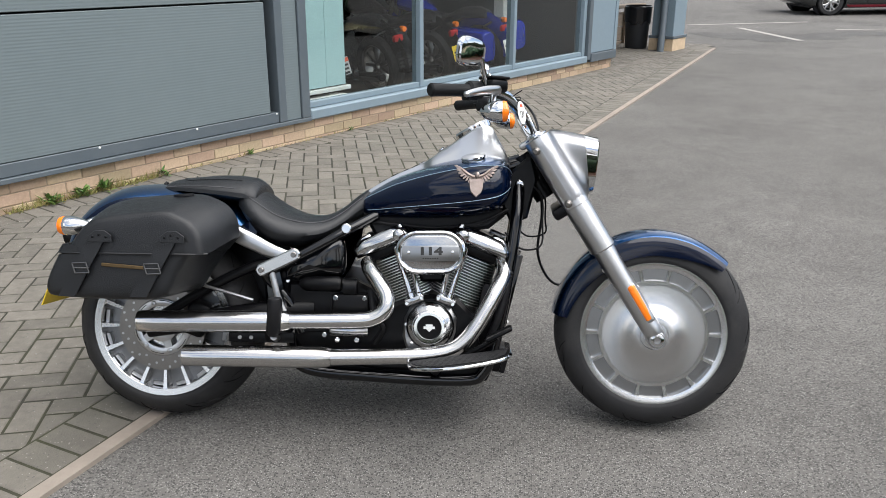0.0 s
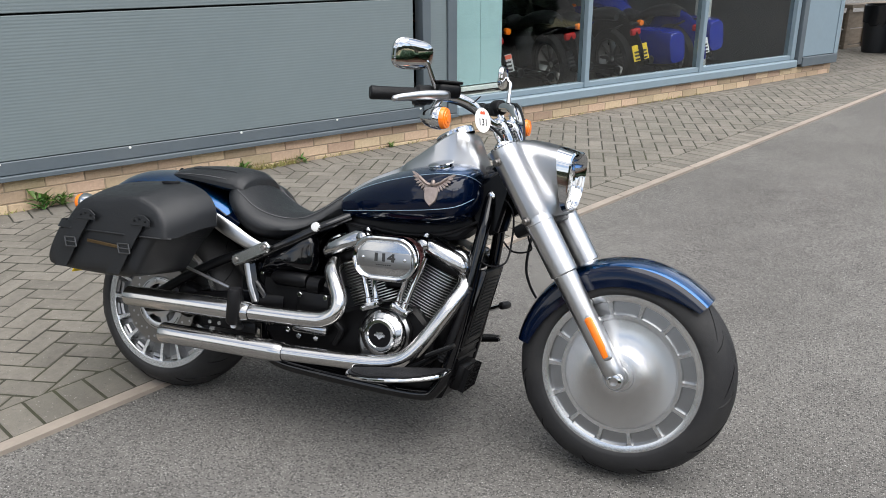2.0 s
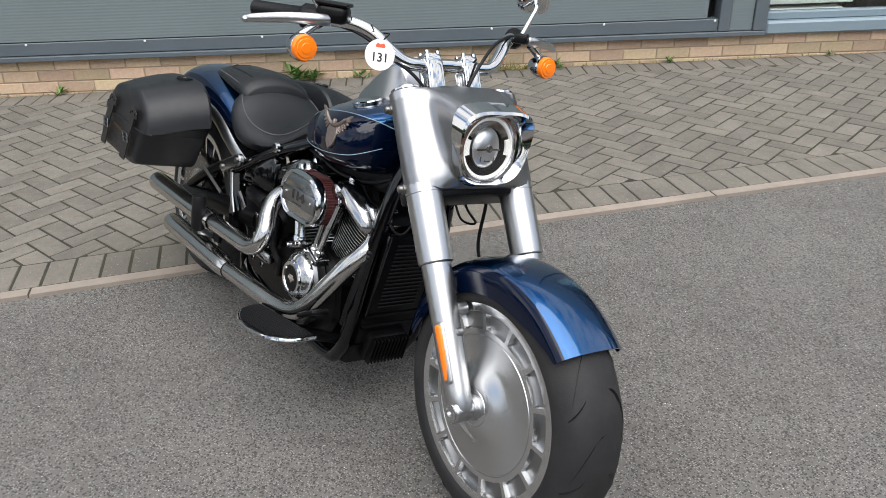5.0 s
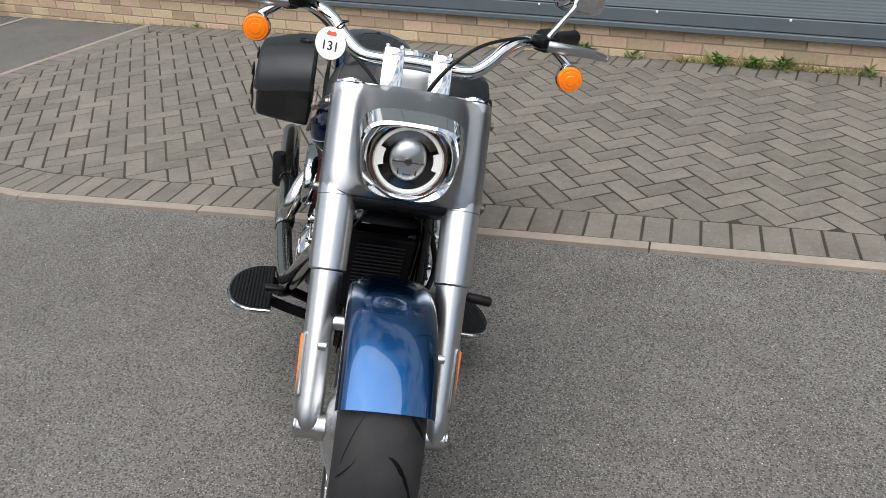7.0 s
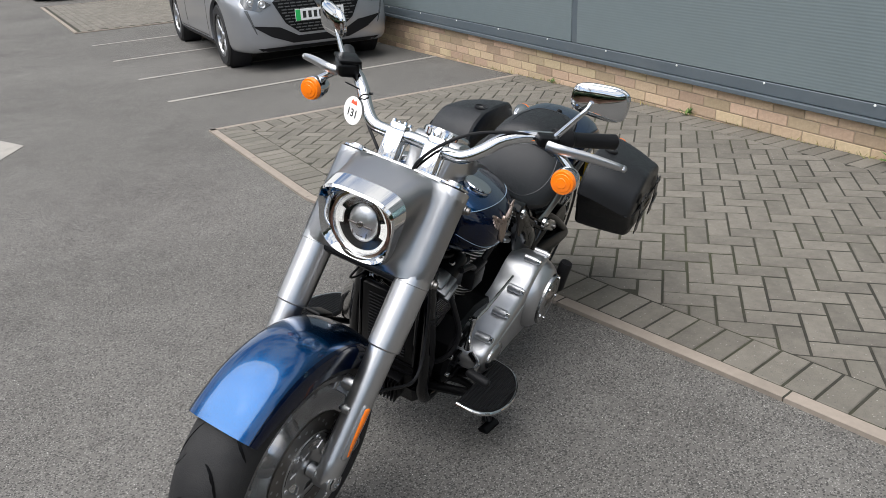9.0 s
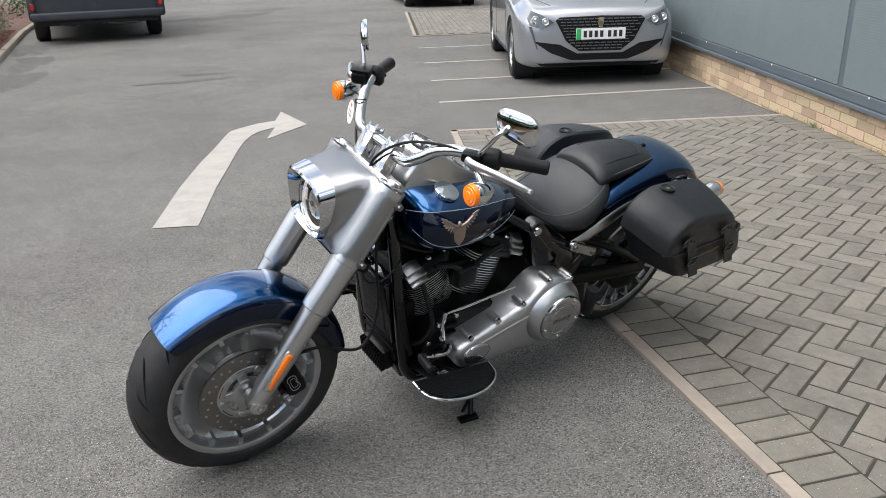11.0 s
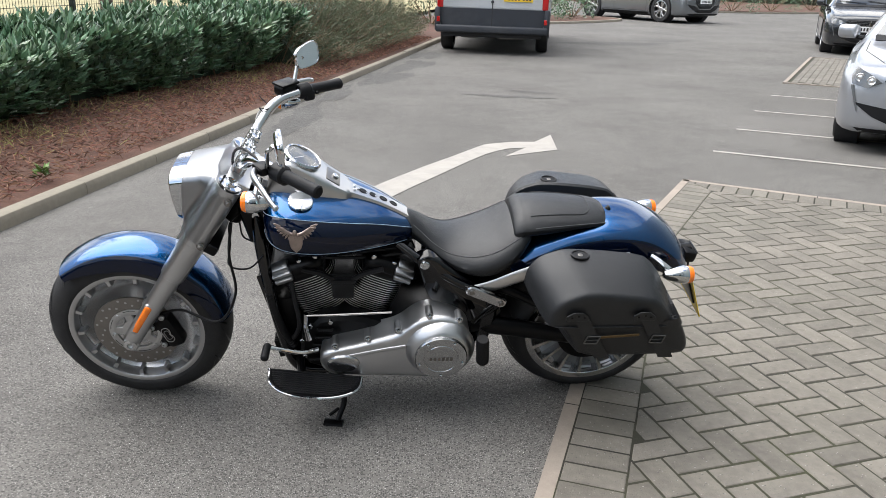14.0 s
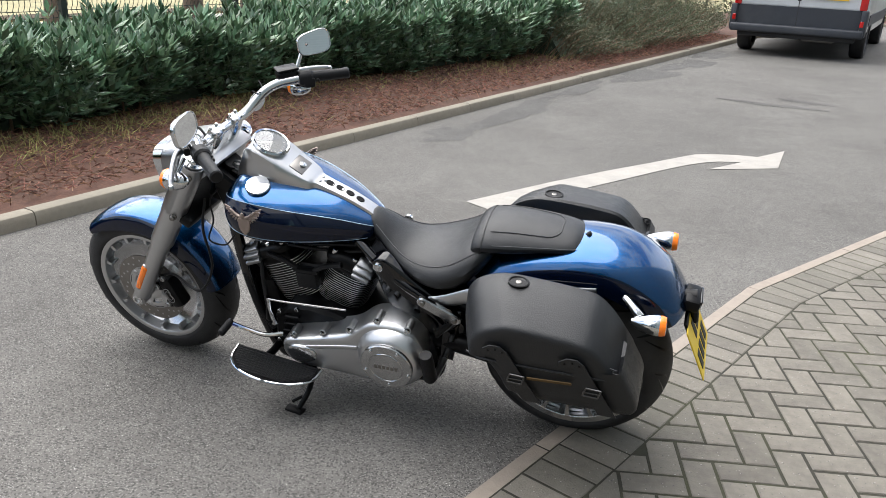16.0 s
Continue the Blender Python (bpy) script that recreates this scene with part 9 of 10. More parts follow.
def domed(pts, y0, y1, rise):
    """A cover with a softly bulging face over an outline in x, z."""
    c = sum((Vector(p) for p in pts), Vector((0, 0))) / len(pts)
    run = [Vector((p.x, p.z)) for p in smooth_path([(x, 0, z) for x, z in pts + pts[:1]], 4)[:-1]]
    sg = 1 if y1 > y0 else -1
    lv = [(1.0, y0), (1.0, y1)] + [(k, y1 + sg * (0.003 + rise * (1 - k * k))) for k in (0.975, 0.9, 0.78, 0.6, 0.4, 0.2, 0.03)]
    return rings(B(), [[Vector((c.x + (q.x - c.x) * k, y, c.y + (q.y - c.y) * k)) for q in run] for k, y in lv])


# -- engine: crankcase, two finned cylinders, rocker boxes
bm = B()
outline_prism(bm, [(0.245, 0.215), (0.275, 0.27), (0.262, 0.36), (0.205, 0.415), (0.125, 0.425), (0.045, 0.410), (-0.02, 0.385), (-0.10, 0.40), (-0.24, 0.42), (-0.30, 0.38), (-0.31, 0.28), (-0.26, 0.215), (-0.05, 0.185), (0.15, 0.180)], -0.125, 0.155, 0.012)
kpart("crankcase", bm, "satin_black", "black crankcase")
for k in range(5):
    bm = B()
    box(bm, 0.085 - 0.008 * k, 0.016, 0.009, Matrix.Translation((0.205 - 0.004 * k, 0.160, 0.250 + 0.032 * k)), 0.003, 1)
    kpart("crankcase_rib", bm, "satin_black")
for x, z in ((0.258, 0.262), (0.266, 0.330), (0.236, 0.392), (0.170, 0.408)):
    bm = B()
    bolt(bm, (x, 0.154, z), (0, 1, 0), 0.008, 0.010, 12)
    kpart("crankcase_bolt", bm, "steel")
kpart("oil_hose", tube(B(), smooth_path([(0.300, 0.100, 0.300), (0.292, 0.150, 0.340), (0.270, 0.168, 0.410), (0.285, 0.140, 0.500), (0.300, 0.100, 0.580)], 5), 0.0075, 10), "plastic", "black hose")
for sgn, nm in ((1, "front"), (-1, "rear")):
    ax = Vector((sgn * math.sin(radians(22.5)), 0, math.cos(radians(22.5))))
    px = Vector((math.cos(radians(22.5)), 0, -sgn * math.sin(radians(22.5))))
    base = Vector((0.125 + sgn * 0.018, 0, 0.285))
    E_ = Matrix(((px.x, 0, ax.x, base.x), (0, 1, 0, 0), (px.z, 0, ax.z, base.z), (0, 0, 0, 1)))
    kpart("cylinder_barrel", lathe(B(), [(0.056, 0.10), (0.056, 0.30)], E_, 32), "satin_black", "black cylinder barrel")
    for k in range(17):
        h = 0.130 + k * 0.0088
        r = 0.083 + 0.004 * math.sin(k / 16 * math.pi)
        bm = B()
        n = 32
        prof = []
        for hh, rr in ((h, r - 0.003), (h + 0.0004, r), (h + 0.0032, r), (h + 0.0036, r - 0.003)):
            row = []
            for q in range(n):
                a = 2 * math.pi * q / n
                c, s_ = math.cos(a), math.sin(a)
                f_ = (abs(c) ** 3.4 + abs(s_) ** 3.4) ** (-1 / 3.4)
                row.append(E_ @ Vector((c * f_ * rr * 1.04, s_ * f_ * rr * 1.12, hh)))
            prof.append(row)
        rings(bm, prof)
        bm.faces.ensure_lookup_table()
        for q in range(n, 2 * n):
            bm.faces[q].material_index = 1
        ob = kpart("cooling_fin", bm, ("fin_black", "fin_bright"))
    # cylinder head and chromed rocker box
    bm = B()
    box(bm, 0.150, 0.215, 0.036, E_ @ Matrix.Translation((0.0, 0, 0.298)), 0.010)
    kpart("cylinder_head", bm, "satin_black", "black cylinder head")
    bm = B()
    lv = []
    for hh, fx, fy in ((0.316, 1.0, 1.0), (0.322, 1.02, 1.02), (0.338, 1.0, 1.0), (0.350, 0.86, 0.92), (0.356, 0.74, 0.80)):
        row = []
        for q in range(40):
            a = 2 * math.pi * q / 40
            c, s_ = math.cos(a), math.sin(a)
            f_ = (abs(c) ** 5 + abs(s_) ** 5) ** (-1 / 5)
            row.append(E_ @ Vector((c * f_ * 0.094 * fx + sgn * 0.006, s_ * f_ * 0.120 * fy, hh)))
        lv.append(row)
    rings(bm, lv)
    kpart("rocker_box", bm, "satin_black", "black rocker box")
    for s in (-1, 1):
        bm = B()
        tube(bm, [E_ @ Vector((-0.088, s * 0.122, 0.325)), E_ @ Vector((-0.03, s * 0.135, 0.330)), E_ @ Vector((0.04, s * 0.135, 0.330)), E_ @ Vector((0.096, s * 0.122, 0.318))], [0.010, 0.018, 0.018, 0.013], 12, round_end=True)
        if s < 0:
            bm.free()
            bm = B()
            out = [(-0.086, 0.308), (0.086, 0.308), (0.094, 0.318), (0.092, 0.338), (0.060, 0.358), (-0.040, 0.360), (-0.082, 0.344), (-0.092, 0.324)]
            outline_prism(bm, [(sgn * x + sgn * 0.008, z) for x, z in out], -0.020, -0.142, 0.013, E_)
            outline_prism(bm, [(sgn * (0.030 + x), z) for x, z in ((0.0, 0.350), (0.066, 0.326), (0.074, 0.338), (0.040, 0.366), (0.006, 0.368))], -0.050, -0.118, 0.007, E_)
            lathe(bm, [(0.019, -0.01), (0.019, 0.004), (0.015, 0.009), (0.0, 0.010)], E_ @ Matrix.Translation((-sgn * 0.050, -0.142, 0.330)) @ Matrix.Rotation(radians(90), 4, "X"), 20, caps=False)
            kpart("rocker_flank", bm, "chrome_soft", "polished rocker cover", smooth=62)
        else:
            bm.free()
            for dx in (sgn * 0.052,):
                bm = B()
                for q, yy, zz, wx in ((0, 0.120, 0.322, 0.060), (1, 0.114, 0.341, 0.066), (2, 0.100, 0.358, 0.056)):
                    box(bm, wx, 0.036, 0.015, E_ @ Matrix.Translation((dx, yy, zz)) @ Matrix.Rotation(radians(-14 - 5 * q), 4, "X"), 0.005)
                box(bm, 0.054, 0.050, 0.044, E_ @ Matrix.Translation((dx, 0.092, 0.336)), 0.008)
                kpart("rocker_trim", bm, "cast", "small polished ribbed cover")
        for dx in (-0.066, -0.012, 0.058):
            bm = B()
            bolt(bm, E_ @ Vector((dx, s * 0.098, 0.345)), E_.to_3x3() @ Vector((0, 0, 1)), 0.0095, 0.014, 12)
            kpart("rocker_bolt", bm, "chrome")
    # pushrod tubes on the right
    for dx in (-0.016, 0.016):
        bm = B()
        a = Vector((0.125 + sgn * (0.045 + 0.0) + dx * 0.8, -0.150, 0.415))
        b = E_ @ Vector((-sgn * 0.045 + dx, -0.138, 0.300))
        tube(bm, [a, a + (b - a) * 0.1, a + (b - a) * 0.12, a + (b - a) * 0.55, a + (b - a) * 0.57, b], [0.012, 0.012, 0.0085, 0.0085, 0.011, 0.011], 14)
        kpart("pushrod_tube", bm, "chrome", "chrome pushrod tube")
    bm = B()
    box(bm, 0.062, 0.045, 0.022, Matrix.Translation((0.125 + sgn * 0.048, -0.145, 0.412)) @ Matrix.Rotation(radians(sgn * 22), 4, "Y"), 0.006)
    kpart("tappet_block", bm, "chrome_soft")
    for k in (-0.022, 0.022):
        bm = B()
        bolt(bm, (0.125 + sgn * 0.048 + k, -0.167, 0.412 - sgn * k * 0.4), (0, -1, 0), 0.006, 0.008, 10)
        kpart("tappet_bolt", bm, "chrome")
bm = B()
outline_prism(bm, [(0.07, 0.545), (0.18, 0.545), (0.165, 0.46), (0.09, 0.46)], -0.10, 0.085, 0.01)
kpart("intake", bm, "satin_black", "black intake body between the cylinders")
bm = B()
box(bm, 0.072, 0.040, 0.062, Matrix.Translation((0.127, 0.118, 0.520)), 0.008)
box(bm, 0.085, 0.030, 0.014, Matrix.Translation((0.127, 0.122, 0.556)), 0.005)
for k in (-1, 1):
    tube(bm, smooth_path([(0.127 + k * 0.03, 0.125, 0.560), (0.127 + k * 0.07, 0.128, 0.585), (0.127 + k * 0.13, 0.125, 0.600)], 5), 0.009, 8)
kpart("horn_cover", bm, "plastic", "small black cover between the cylinders")

# air cleaner with filter, chrome cover, number
def stadium(w, h, n=12):
    r = h / 2
    a = [(w / 2 - r + r * math.cos(t), r * math.sin(t)) for t in np.linspace(-math.pi / 2, math.pi / 2, n)]
    return a + [(-(w / 2 - r) + r * math.cos(t), r * math.sin(t)) for t in np.linspace(math.pi / 2, 3 * math.pi / 2, n)]


AC = Matrix.Translation((0.128, 0, 0.562)) @ Matrix.Rotation(radians(-1.0), 4, "Y")


def stad_loft(bm, lv):
    rings(bm, [[AC @ Vector((x, y, z)) for x, z in stadium(w, h)] for y, w, h in lv])


bm = B()
stad_loft(bm, [(-0.115, 0.196, 0.118), (-0.122, 0.208, 0.130), (-0.134, 0.210, 0.132), (-0.138, 0.206, 0.128)])
kpart("air_cleaner_back", bm, "chrome", "chrome air cleaner backplate")
bm = B()
stad_loft(bm, [(-0.138, 0.196, 0.118), (-0.172, 0.194, 0.116)])
kpart("air_filter", bm, "filter", "red pleated air filter")
pts = stadium(0.198, 0.120, 26)
for k, (x, z) in enumerate(pts):
    bm = B()
    tube(bm, [AC @ Vector((x, -0.139, z)), AC @ Vector((x, -0.172, z))], 0.0018, 5)
    kpart("filter_pleat", bm, "filter")
bm = B()
stad_loft(bm, [(-0.172, 0.205, 0.127), (-0.178, 0.212, 0.134), (-0.190, 0.212, 0.134), (-0.197, 0.206, 0.128), (-0.200, 0.196, 0.118), (-0.197, 0.182, 0.106), (-0.194, 0.178, 0.102)])
kpart("air_cleaner_ring", bm, "chrome", "chrome air cleaner ring")
bm = B()
stad_loft(bm, [(-0.193, 0.178, 0.102), (-0.1955, 0.174, 0.098), (-0.1965, 0.168, 0.092)])
kpart("air_cleaner_cover", bm, "chrome_soft", "polished air cleaner cover")
bm = B()
box(bm, 0.172, 0.006, 0.046, AC @ Matrix.Translation((0, -0.1975, -0.003)), 0.003)
kpart("number_panel", bm, "cast", "satin panel with the number 114")
text_mesh("114", 0.034, BIKE.inverted() @ BIKE @ AC @ Matrix.Translation((0.0, -0.2012, 0.003)) @ Matrix.Rotation(radians(90), 4, "X") @ Matrix.Diagonal((1.42, 0.92, 1, 1)), M["ink"], bike, "engine_number", 0.0004, 0.0016)
bm = B()
for k in range(7):
    box(bm, 0.0045, 0.001, 0.003, AC @ Matrix.Translation((-0.021 + 0.007 * k, -0.2008, -0.018)))
kpart("number_underline", bm, "ink")["kind"] = "stuff"
for x in (-0.066, 0.066):
    bm = B()
    bolt(bm, AC @ Vector((x, -0.200, 0)), (0, -1, 0), 0.005, 0.003, 12)
    kpart("cover_screw", bm, "chrome")

# cam cover, right
bm = B()
outline_prism(bm, [(0.185, 0.262), (0.202, 0.31), (0.205, 0.355), (0.185, 0.392), (0.15, 0.405), (0.10, 0.405), (0.065, 0.392), (0.045, 0.355), (0.040, 0.30), (0.052, 0.262), (0.09, 0.245), (0.15, 0.245)], -0.120, -0.158, 0.008)
kpart("cam_cover", bm, "cast", "satin cam cover")
CC = Matrix.Translation((0.125, -0.156, 0.333)) @ Matrix.Rotation(radians(90), 4, "X")
kpart("timer_housing", lathe(B(), [(0.074, 0.0), (0.072, 0.010), (0.064, 0.020), (0.054, 0.026), (0.052, 0.028), (0.047, 0.028)], CC, 48, caps=False), "chrome_soft", "polished round timer housing")
kpart("timer_ring", lathe(B(), [(0.050, 0.024), (0.050, 0.031), (0.046, 0.034), (0.038, 0.034), (0.035, 0.030)], CC, 48, caps=False), "chrome")
kpart("timer_disc", lathe(B(), [(0.036, 0.029), (0.035, 0.031), (0.0, 0.031)], CC, 40, caps=False), "satin_black", "black timer cover")
bm = B()
outline_prism(bm, [(-0.017, 0.004), (0.017, 0.004), (0.017, -0.004), (-0.017, -0.004)], 0.0312, 0.0322, 0, CC, axis="z")
outline_prism(bm, [(-0.011, 0.010), (0.011, 0.010), (0.008, -0.006), (0.0, -0.013), (-0.008, -0.006)], 0.0312, 0.0318, 0, CC, axis="z")
kpart("timer_emblem", bm, "chrome")
for a in range(7):
    bm = B()
    t = 2 * math.pi * a / 7 + 0.3
    bolt(bm, (0.122 + 0.070 * math.cos(t), -0.158, 0.328 + 0.068 * math.sin(t)), (0, -1, 0), 0.006, 0.007, 10)
    kpart("cover_screw", bm, "chrome")

# exhaust
EX = "steel"
front_pipe = smooth_path([(0.335, -0.075, 0.545), (0.350, -0.105, 0.500), (0.322, -0.150, 0.435), (0.275, -0.180, 0.352), (0.235, -0.196, 0.298), (0.190, -0.205, 0.268), (0.12, -0.212, 0.254), (0.0, -0.222, 0.250), (-0.165, -0.232, 0.246)], 7)
kpart("front_exhaust_pipe", tube(B(), front_pipe, 0.0245, 22), "steel", "brushed steel front exhaust pipe")
rear_pipe = smooth_path([(-0.070, -0.120, 0.520), (-0.055, -0.165, 0.500), (-0.026, -0.195, 0.468), (-0.002, -0.212, 0.430), (-0.004, -0.224, 0.392), (-0.034, -0.230, 0.368), (-0.09, -0.234, 0.359), (-0.30, -0.240, 0.354)], 7)
kpart("rear_exhaust_pipe", tube(B(), rear_pipe, 0.0245, 22), "steel", "brushed steel rear exhaust pipe")
for (x0, z0, x1, z1, y0, y1) in ((-0.285, 0.354, -0.742, 0.349, -0.240, -0.250), (-0.165, 0.246, -0.610, 0.245, -0.232, -0.240)):
    a, b = Vector((x0, y0, z0)), Vector((x1, y1, z1))
    d = b - a
    bm = B()
    tube(bm, [a, a + d * 0.012, a + d * 0.03, a + d * 0.10, a + d * 0.9, a + d * 0.985, b, b - d * 0.004, b - d * 0.10], [0.0265, 0.0275, 0.030, 0.0325, 0.0325, 0.0325, 0.0315, 0.029, 0.028], 28, caps=False)
    mf = kpart("muffler", bm, "steel", "brushed steel slash-cut muffler")
    bm = B()
    tube(bm, [b - d * 0.09, b - d * 0.10], 0.028, 20)
    kpart("muffler_core", bm, "satin_black")
bm = B()
box(bm, 0.20, 0.012, 0.032, Matrix.Translation((-0.38, -0.215, 0.300)), 0.004)
tube(bm, [(-0.32, -0.14, 0.31), (-0.36, -0.225, 0.305)], 0.014, 10)
kpart("muffler_bracket", bm, "satin_black", "black muffler bracket")
for x in (-0.445, -0.41, -0.33):
    bm = B()
    bolt(bm, (x, -0.221, 0.300), (0, -1, 0), 0.006, 0.005, 10)
    kpart("bracket_bolt", bm, "alu")
# heat shield plate and regulator pipe near the right board
kpart("pipe_clamp", tube(B(), [front_pipe[2] - Vector((0, 0, 0.0)), front_pipe[4]], 0.0275, 20), "chrome")

# side covers, starter, oil filter, gearbox
kpart("side_cover", domed([(-0.345, 0.480), (-0.335, 0.515), (-0.27, 0.545), (-0.20, 0.575), (-0.150, 0.590), (-0.146, 0.49), (-0.20, 0.478), (-0.335, 0.455)], -0.095, -0.128, 0.030), "gloss_black", "glossy black oil tank cover", smooth=60)
for x, z in ((-0.322, 0.482), (-0.318, 0.462)):
    bm = B()
    bolt(bm, (x, -0.134, z), (0, -1, 0), 0.006, 0.006, 12)
    kpart("cover_screw", bm, "chrome")
kpart("left_side_cover", domed([(-0.110, 0.640), (-0.150, 0.500), (-0.225, 0.400), (-0.300, 0.372), (-0.385, 0.392), (-0.400, 0.440), (-0.330, 0.520), (-0.220, 0.610), (-0.150, 0.655)], 0.085, 0.132, 0.022), "gloss_black", "glossy black left side cover", smooth=60)
bm = B()
outline_prism(bm, [(-0.32, 0.46), (-0.12, 0.47), (-0.06, 0.44), (-0.04, 0.40), (-0.08, 0.30), (-0.30, 0.29), (-0.33, 0.36)], -0.075, -0.13, 0.012)
kpart("gearbox", bm, "satin_black", "black gearbox casing")
bm = B()
tube(bm, [(-0.28, -0.135, 0.455), (-0.26, -0.135, 0.455), (-0.16, -0.14, 0.455), (-0.15, -0.14, 0.455)], [0.012, 0.024, 0.024, 0.020], 18)
tube(bm, [(-0.14, -0.14, 0.445), (-0.10, -0.14, 0.445)], 0.028, 18)
kpart("starter_motor", bm, "satin_black", "black starter motor")
bm = B()
box(bm, 0.115, 0.03, 0.085, Matrix.Translation((-0.12, -0.145, 0.385)), 0.012)
kpart("gearbox_cover", bm, "satin_black")
for x, z in ((-0.165, 0.415), (-0.075, 0.415), (-0.165, 0.355), (-0.075, 0.352), (-0.20, 0.30), (-0.16, 0.285), (-0.10, 0.285)):
    bm = B()
    bolt(bm, (x, -0.158, z), (0, -1, 0), 0.008, 0.006, 12)
    kpart("gearbox_bolt", bm, "chrome")
bm = B()
box(bm, 0.125, 0.030, 0.036, Matrix.Translation((-0.125, -0.150, 0.312)), 0.012)
kpart("gearbox_trim", bm, "chrome_soft", "polished gearbox end cover")
kpart("oil_line", tube(B(), smooth_path([(-0.05, -0.13, 0.27), (-0.02, -0.15, 0.32), (-0.045, -0.16, 0.36), (-0.06, -0.15, 0.44)], 5), 0.009, 10), "plastic")
kpart("shock_cover", tube(B(), [(-0.16, -0.06, 0.22), (-0.45, -0.06, 0.34)], 0.04, 16), "satin_black")
bm = B()
outline_prism(bm, [(-0.395, 0.50), (-0.345, 0.505), (-0.325, 0.42), (-0.31, 0.30), (-0.36, 0.29), (-0.385, 0.40)], -0.118, -0.158, 0.012)
kpart("frame_junction", bm, "gloss_black", "black cast frame junction")
kpart("junction_trim", tube(B(), [(-0.362, -0.162, 0.49), (-0.345, -0.163, 0.42), (-0.325, -0.162, 0.37)], 0.010, 10, flat=0.5, up=(0, 1, 0)), "alu")
bm = B()
outline_prism(bm, [(-0.395, 0.50), (-0.345, 0.505), (-0.325, 0.42), (-0.31, 0.30), (-0.36, 0.29), (-0.385, 0.40)], 0.118, 0.150, 0.012)
kpart("frame_junction", bm, "gloss_black")
# inner fender and brake line by the rear wheel
kpart("inner_fender", tube(B(), [(RA.x + 0.345 * math.cos(a), 0, RA.z + 0.345 * math.sin(a)) for a in np.linspace(radians(-5), radians(75), 16)], 0.115, 8, flat=0.06, up=(0, 1, 0)), "satin_black", "black inner rear mudguard")
kpart("brake_rod", tube(B(), [(-0.60, -0.165, 0.455), (-0.42, -0.165, 0.405)], 0.005, 8), "alu")

# -- left side: primary cover with derby cover
PO = [(0.206, 0.292), (0.200, 0.322), (0.180, 0.342), (0.150, 0.353), (0.085, 0.370), (0.02, 0.389), (-0.03, 0.404), (-0.065, 0.424), (-0.095, 0.452), (-0.125, 0.472), (-0.160, 0.480), (-0.205, 0.478), (-0.245, 0.464),
      (-0.272, 0.438), (-0.288, 0.400), (-0.292, 0.350), (-0.284, 0.300), (-0.262, 0.258), (-0.225, 0.232), (-0.175, 0.221), (-0.10, 0.223), (0.0, 0.230), (0.10, 0.236), (0.165, 0.243), (0.194, 0.264)]
po = [(p.x, p.z) for p in smooth_path([(x, 0, z) for x, z in PO + PO[:1]], 3)[:-1]]


def scaled(pts, k, c=(-0.06, 0.335)):
    res = []
    for x, z in pts:
        v = Vector((c[0] - x, c[1] - z))
        v = v.normalized() * min(k, v.length * 0.9)
        res.append((x + v.x, z + v.y))
    return res


bm = B()
rings(bm, [[Vector((x, y, z)) for x, z in scaled(po, k)] for y, k in ((0.130, 0.0), (0.215, 0.0), (0.224, 0.002), (0.231, 0.007), (0.235, 0.014), (0.237, 0.024))])
prim = kpart("primary_cover", bm, "primary", "satin aluminium primary cover", smooth=50)
DC = Matrix.Translation((-0.190, 0.232, 0.352)) @ Matrix.Rotation(radians(-90), 4, "X")
kpart("primary_dome", lathe(B(), [(0.116, -0.004), (0.113, 0.008), (0.106, 0.021), (0.097, 0.032), (0.089, 0.039), (0.083, 0.041)], DC, 56, caps=False), "primary", "raised round boss")
kpart("derby_cover", lathe(B(), [(0.086, 0.038), (0.086, 0.048), (0.083, 0.052), (0.058, 0.0525), (0.0565, 0.0510), (0.0545, 0.0510), (0.053, 0.0525), (0.0, 0.053)], DC, 56, caps=False), "chrome_soft", "round polished derby cover")
bm = B()
for k in range(6):
    box(bm, 0.009, 0.016, 0.0015, DC @ Matrix.Rotation(radians(180), 4, "Z") @ Matrix.Translation((-0.034 + 0.0135 * k, 0.0, 0.0535)), 0.0005, 1)
kpart("derby_mark", bm, "steel_dark")["kind"] = "stuff"
for k in range(5):
    a = 2 * math.pi * k / 5 + 0.35
    bm = B()
    lathe(bm, [(0.006, 0.052), (0.006, 0.0555), (0.004, 0.057)], DC @ Matrix.Translation((0.074 * math.cos(a), 0.074 * math.sin(a), 0)), 10)
    kpart("derby_screw", bm, "chrome")
SC_ = Matrix.Translation((0.128, 0.236, 0.298)) @ Matrix.Rotation(radians(-90), 4, "X") @ Matrix.Diagonal((1.35, 0.9, 1, 1))
kpart("primary_bulge", lathe(B(), [(0.040, 0.0), (0.039, 0.006), (0.035, 0.010), (0.030, 0.011), (0.0, 0.0112)], SC_, 36, caps=False), "chrome_soft", "oval inspection cover")
bm = B()
tube(bm, [(0.13, 0.236, 0.322), (0.0, 0.237, 0.352), (-0.075, 0.237, 0.366)], 0.008, 10, flat=0.5, up=(0, 1, 0))
kpart("primary_ridge", bm, "primary")
for x, z in ((0.155, 0.360), (0.048, 0.390), (-0.050, 0.424), (-0.150, 0.484), (-0.248, 0.466)):
    bm = B()
    tube(bm, [(x, 0.180, z), (x, 0.222, z)], 0.012, 14)
    kpart("primary_lug", bm, "primary")
    bm = B()
    lathe(bm, [(0.009, 0), (0.009, 0.010), (0.006, 0.012), (0.0, 0.010)], axis_to((x, 0.222, z), (0, 1, 0)), 12)
    kpart("primary_bolt", bm, "chrome")
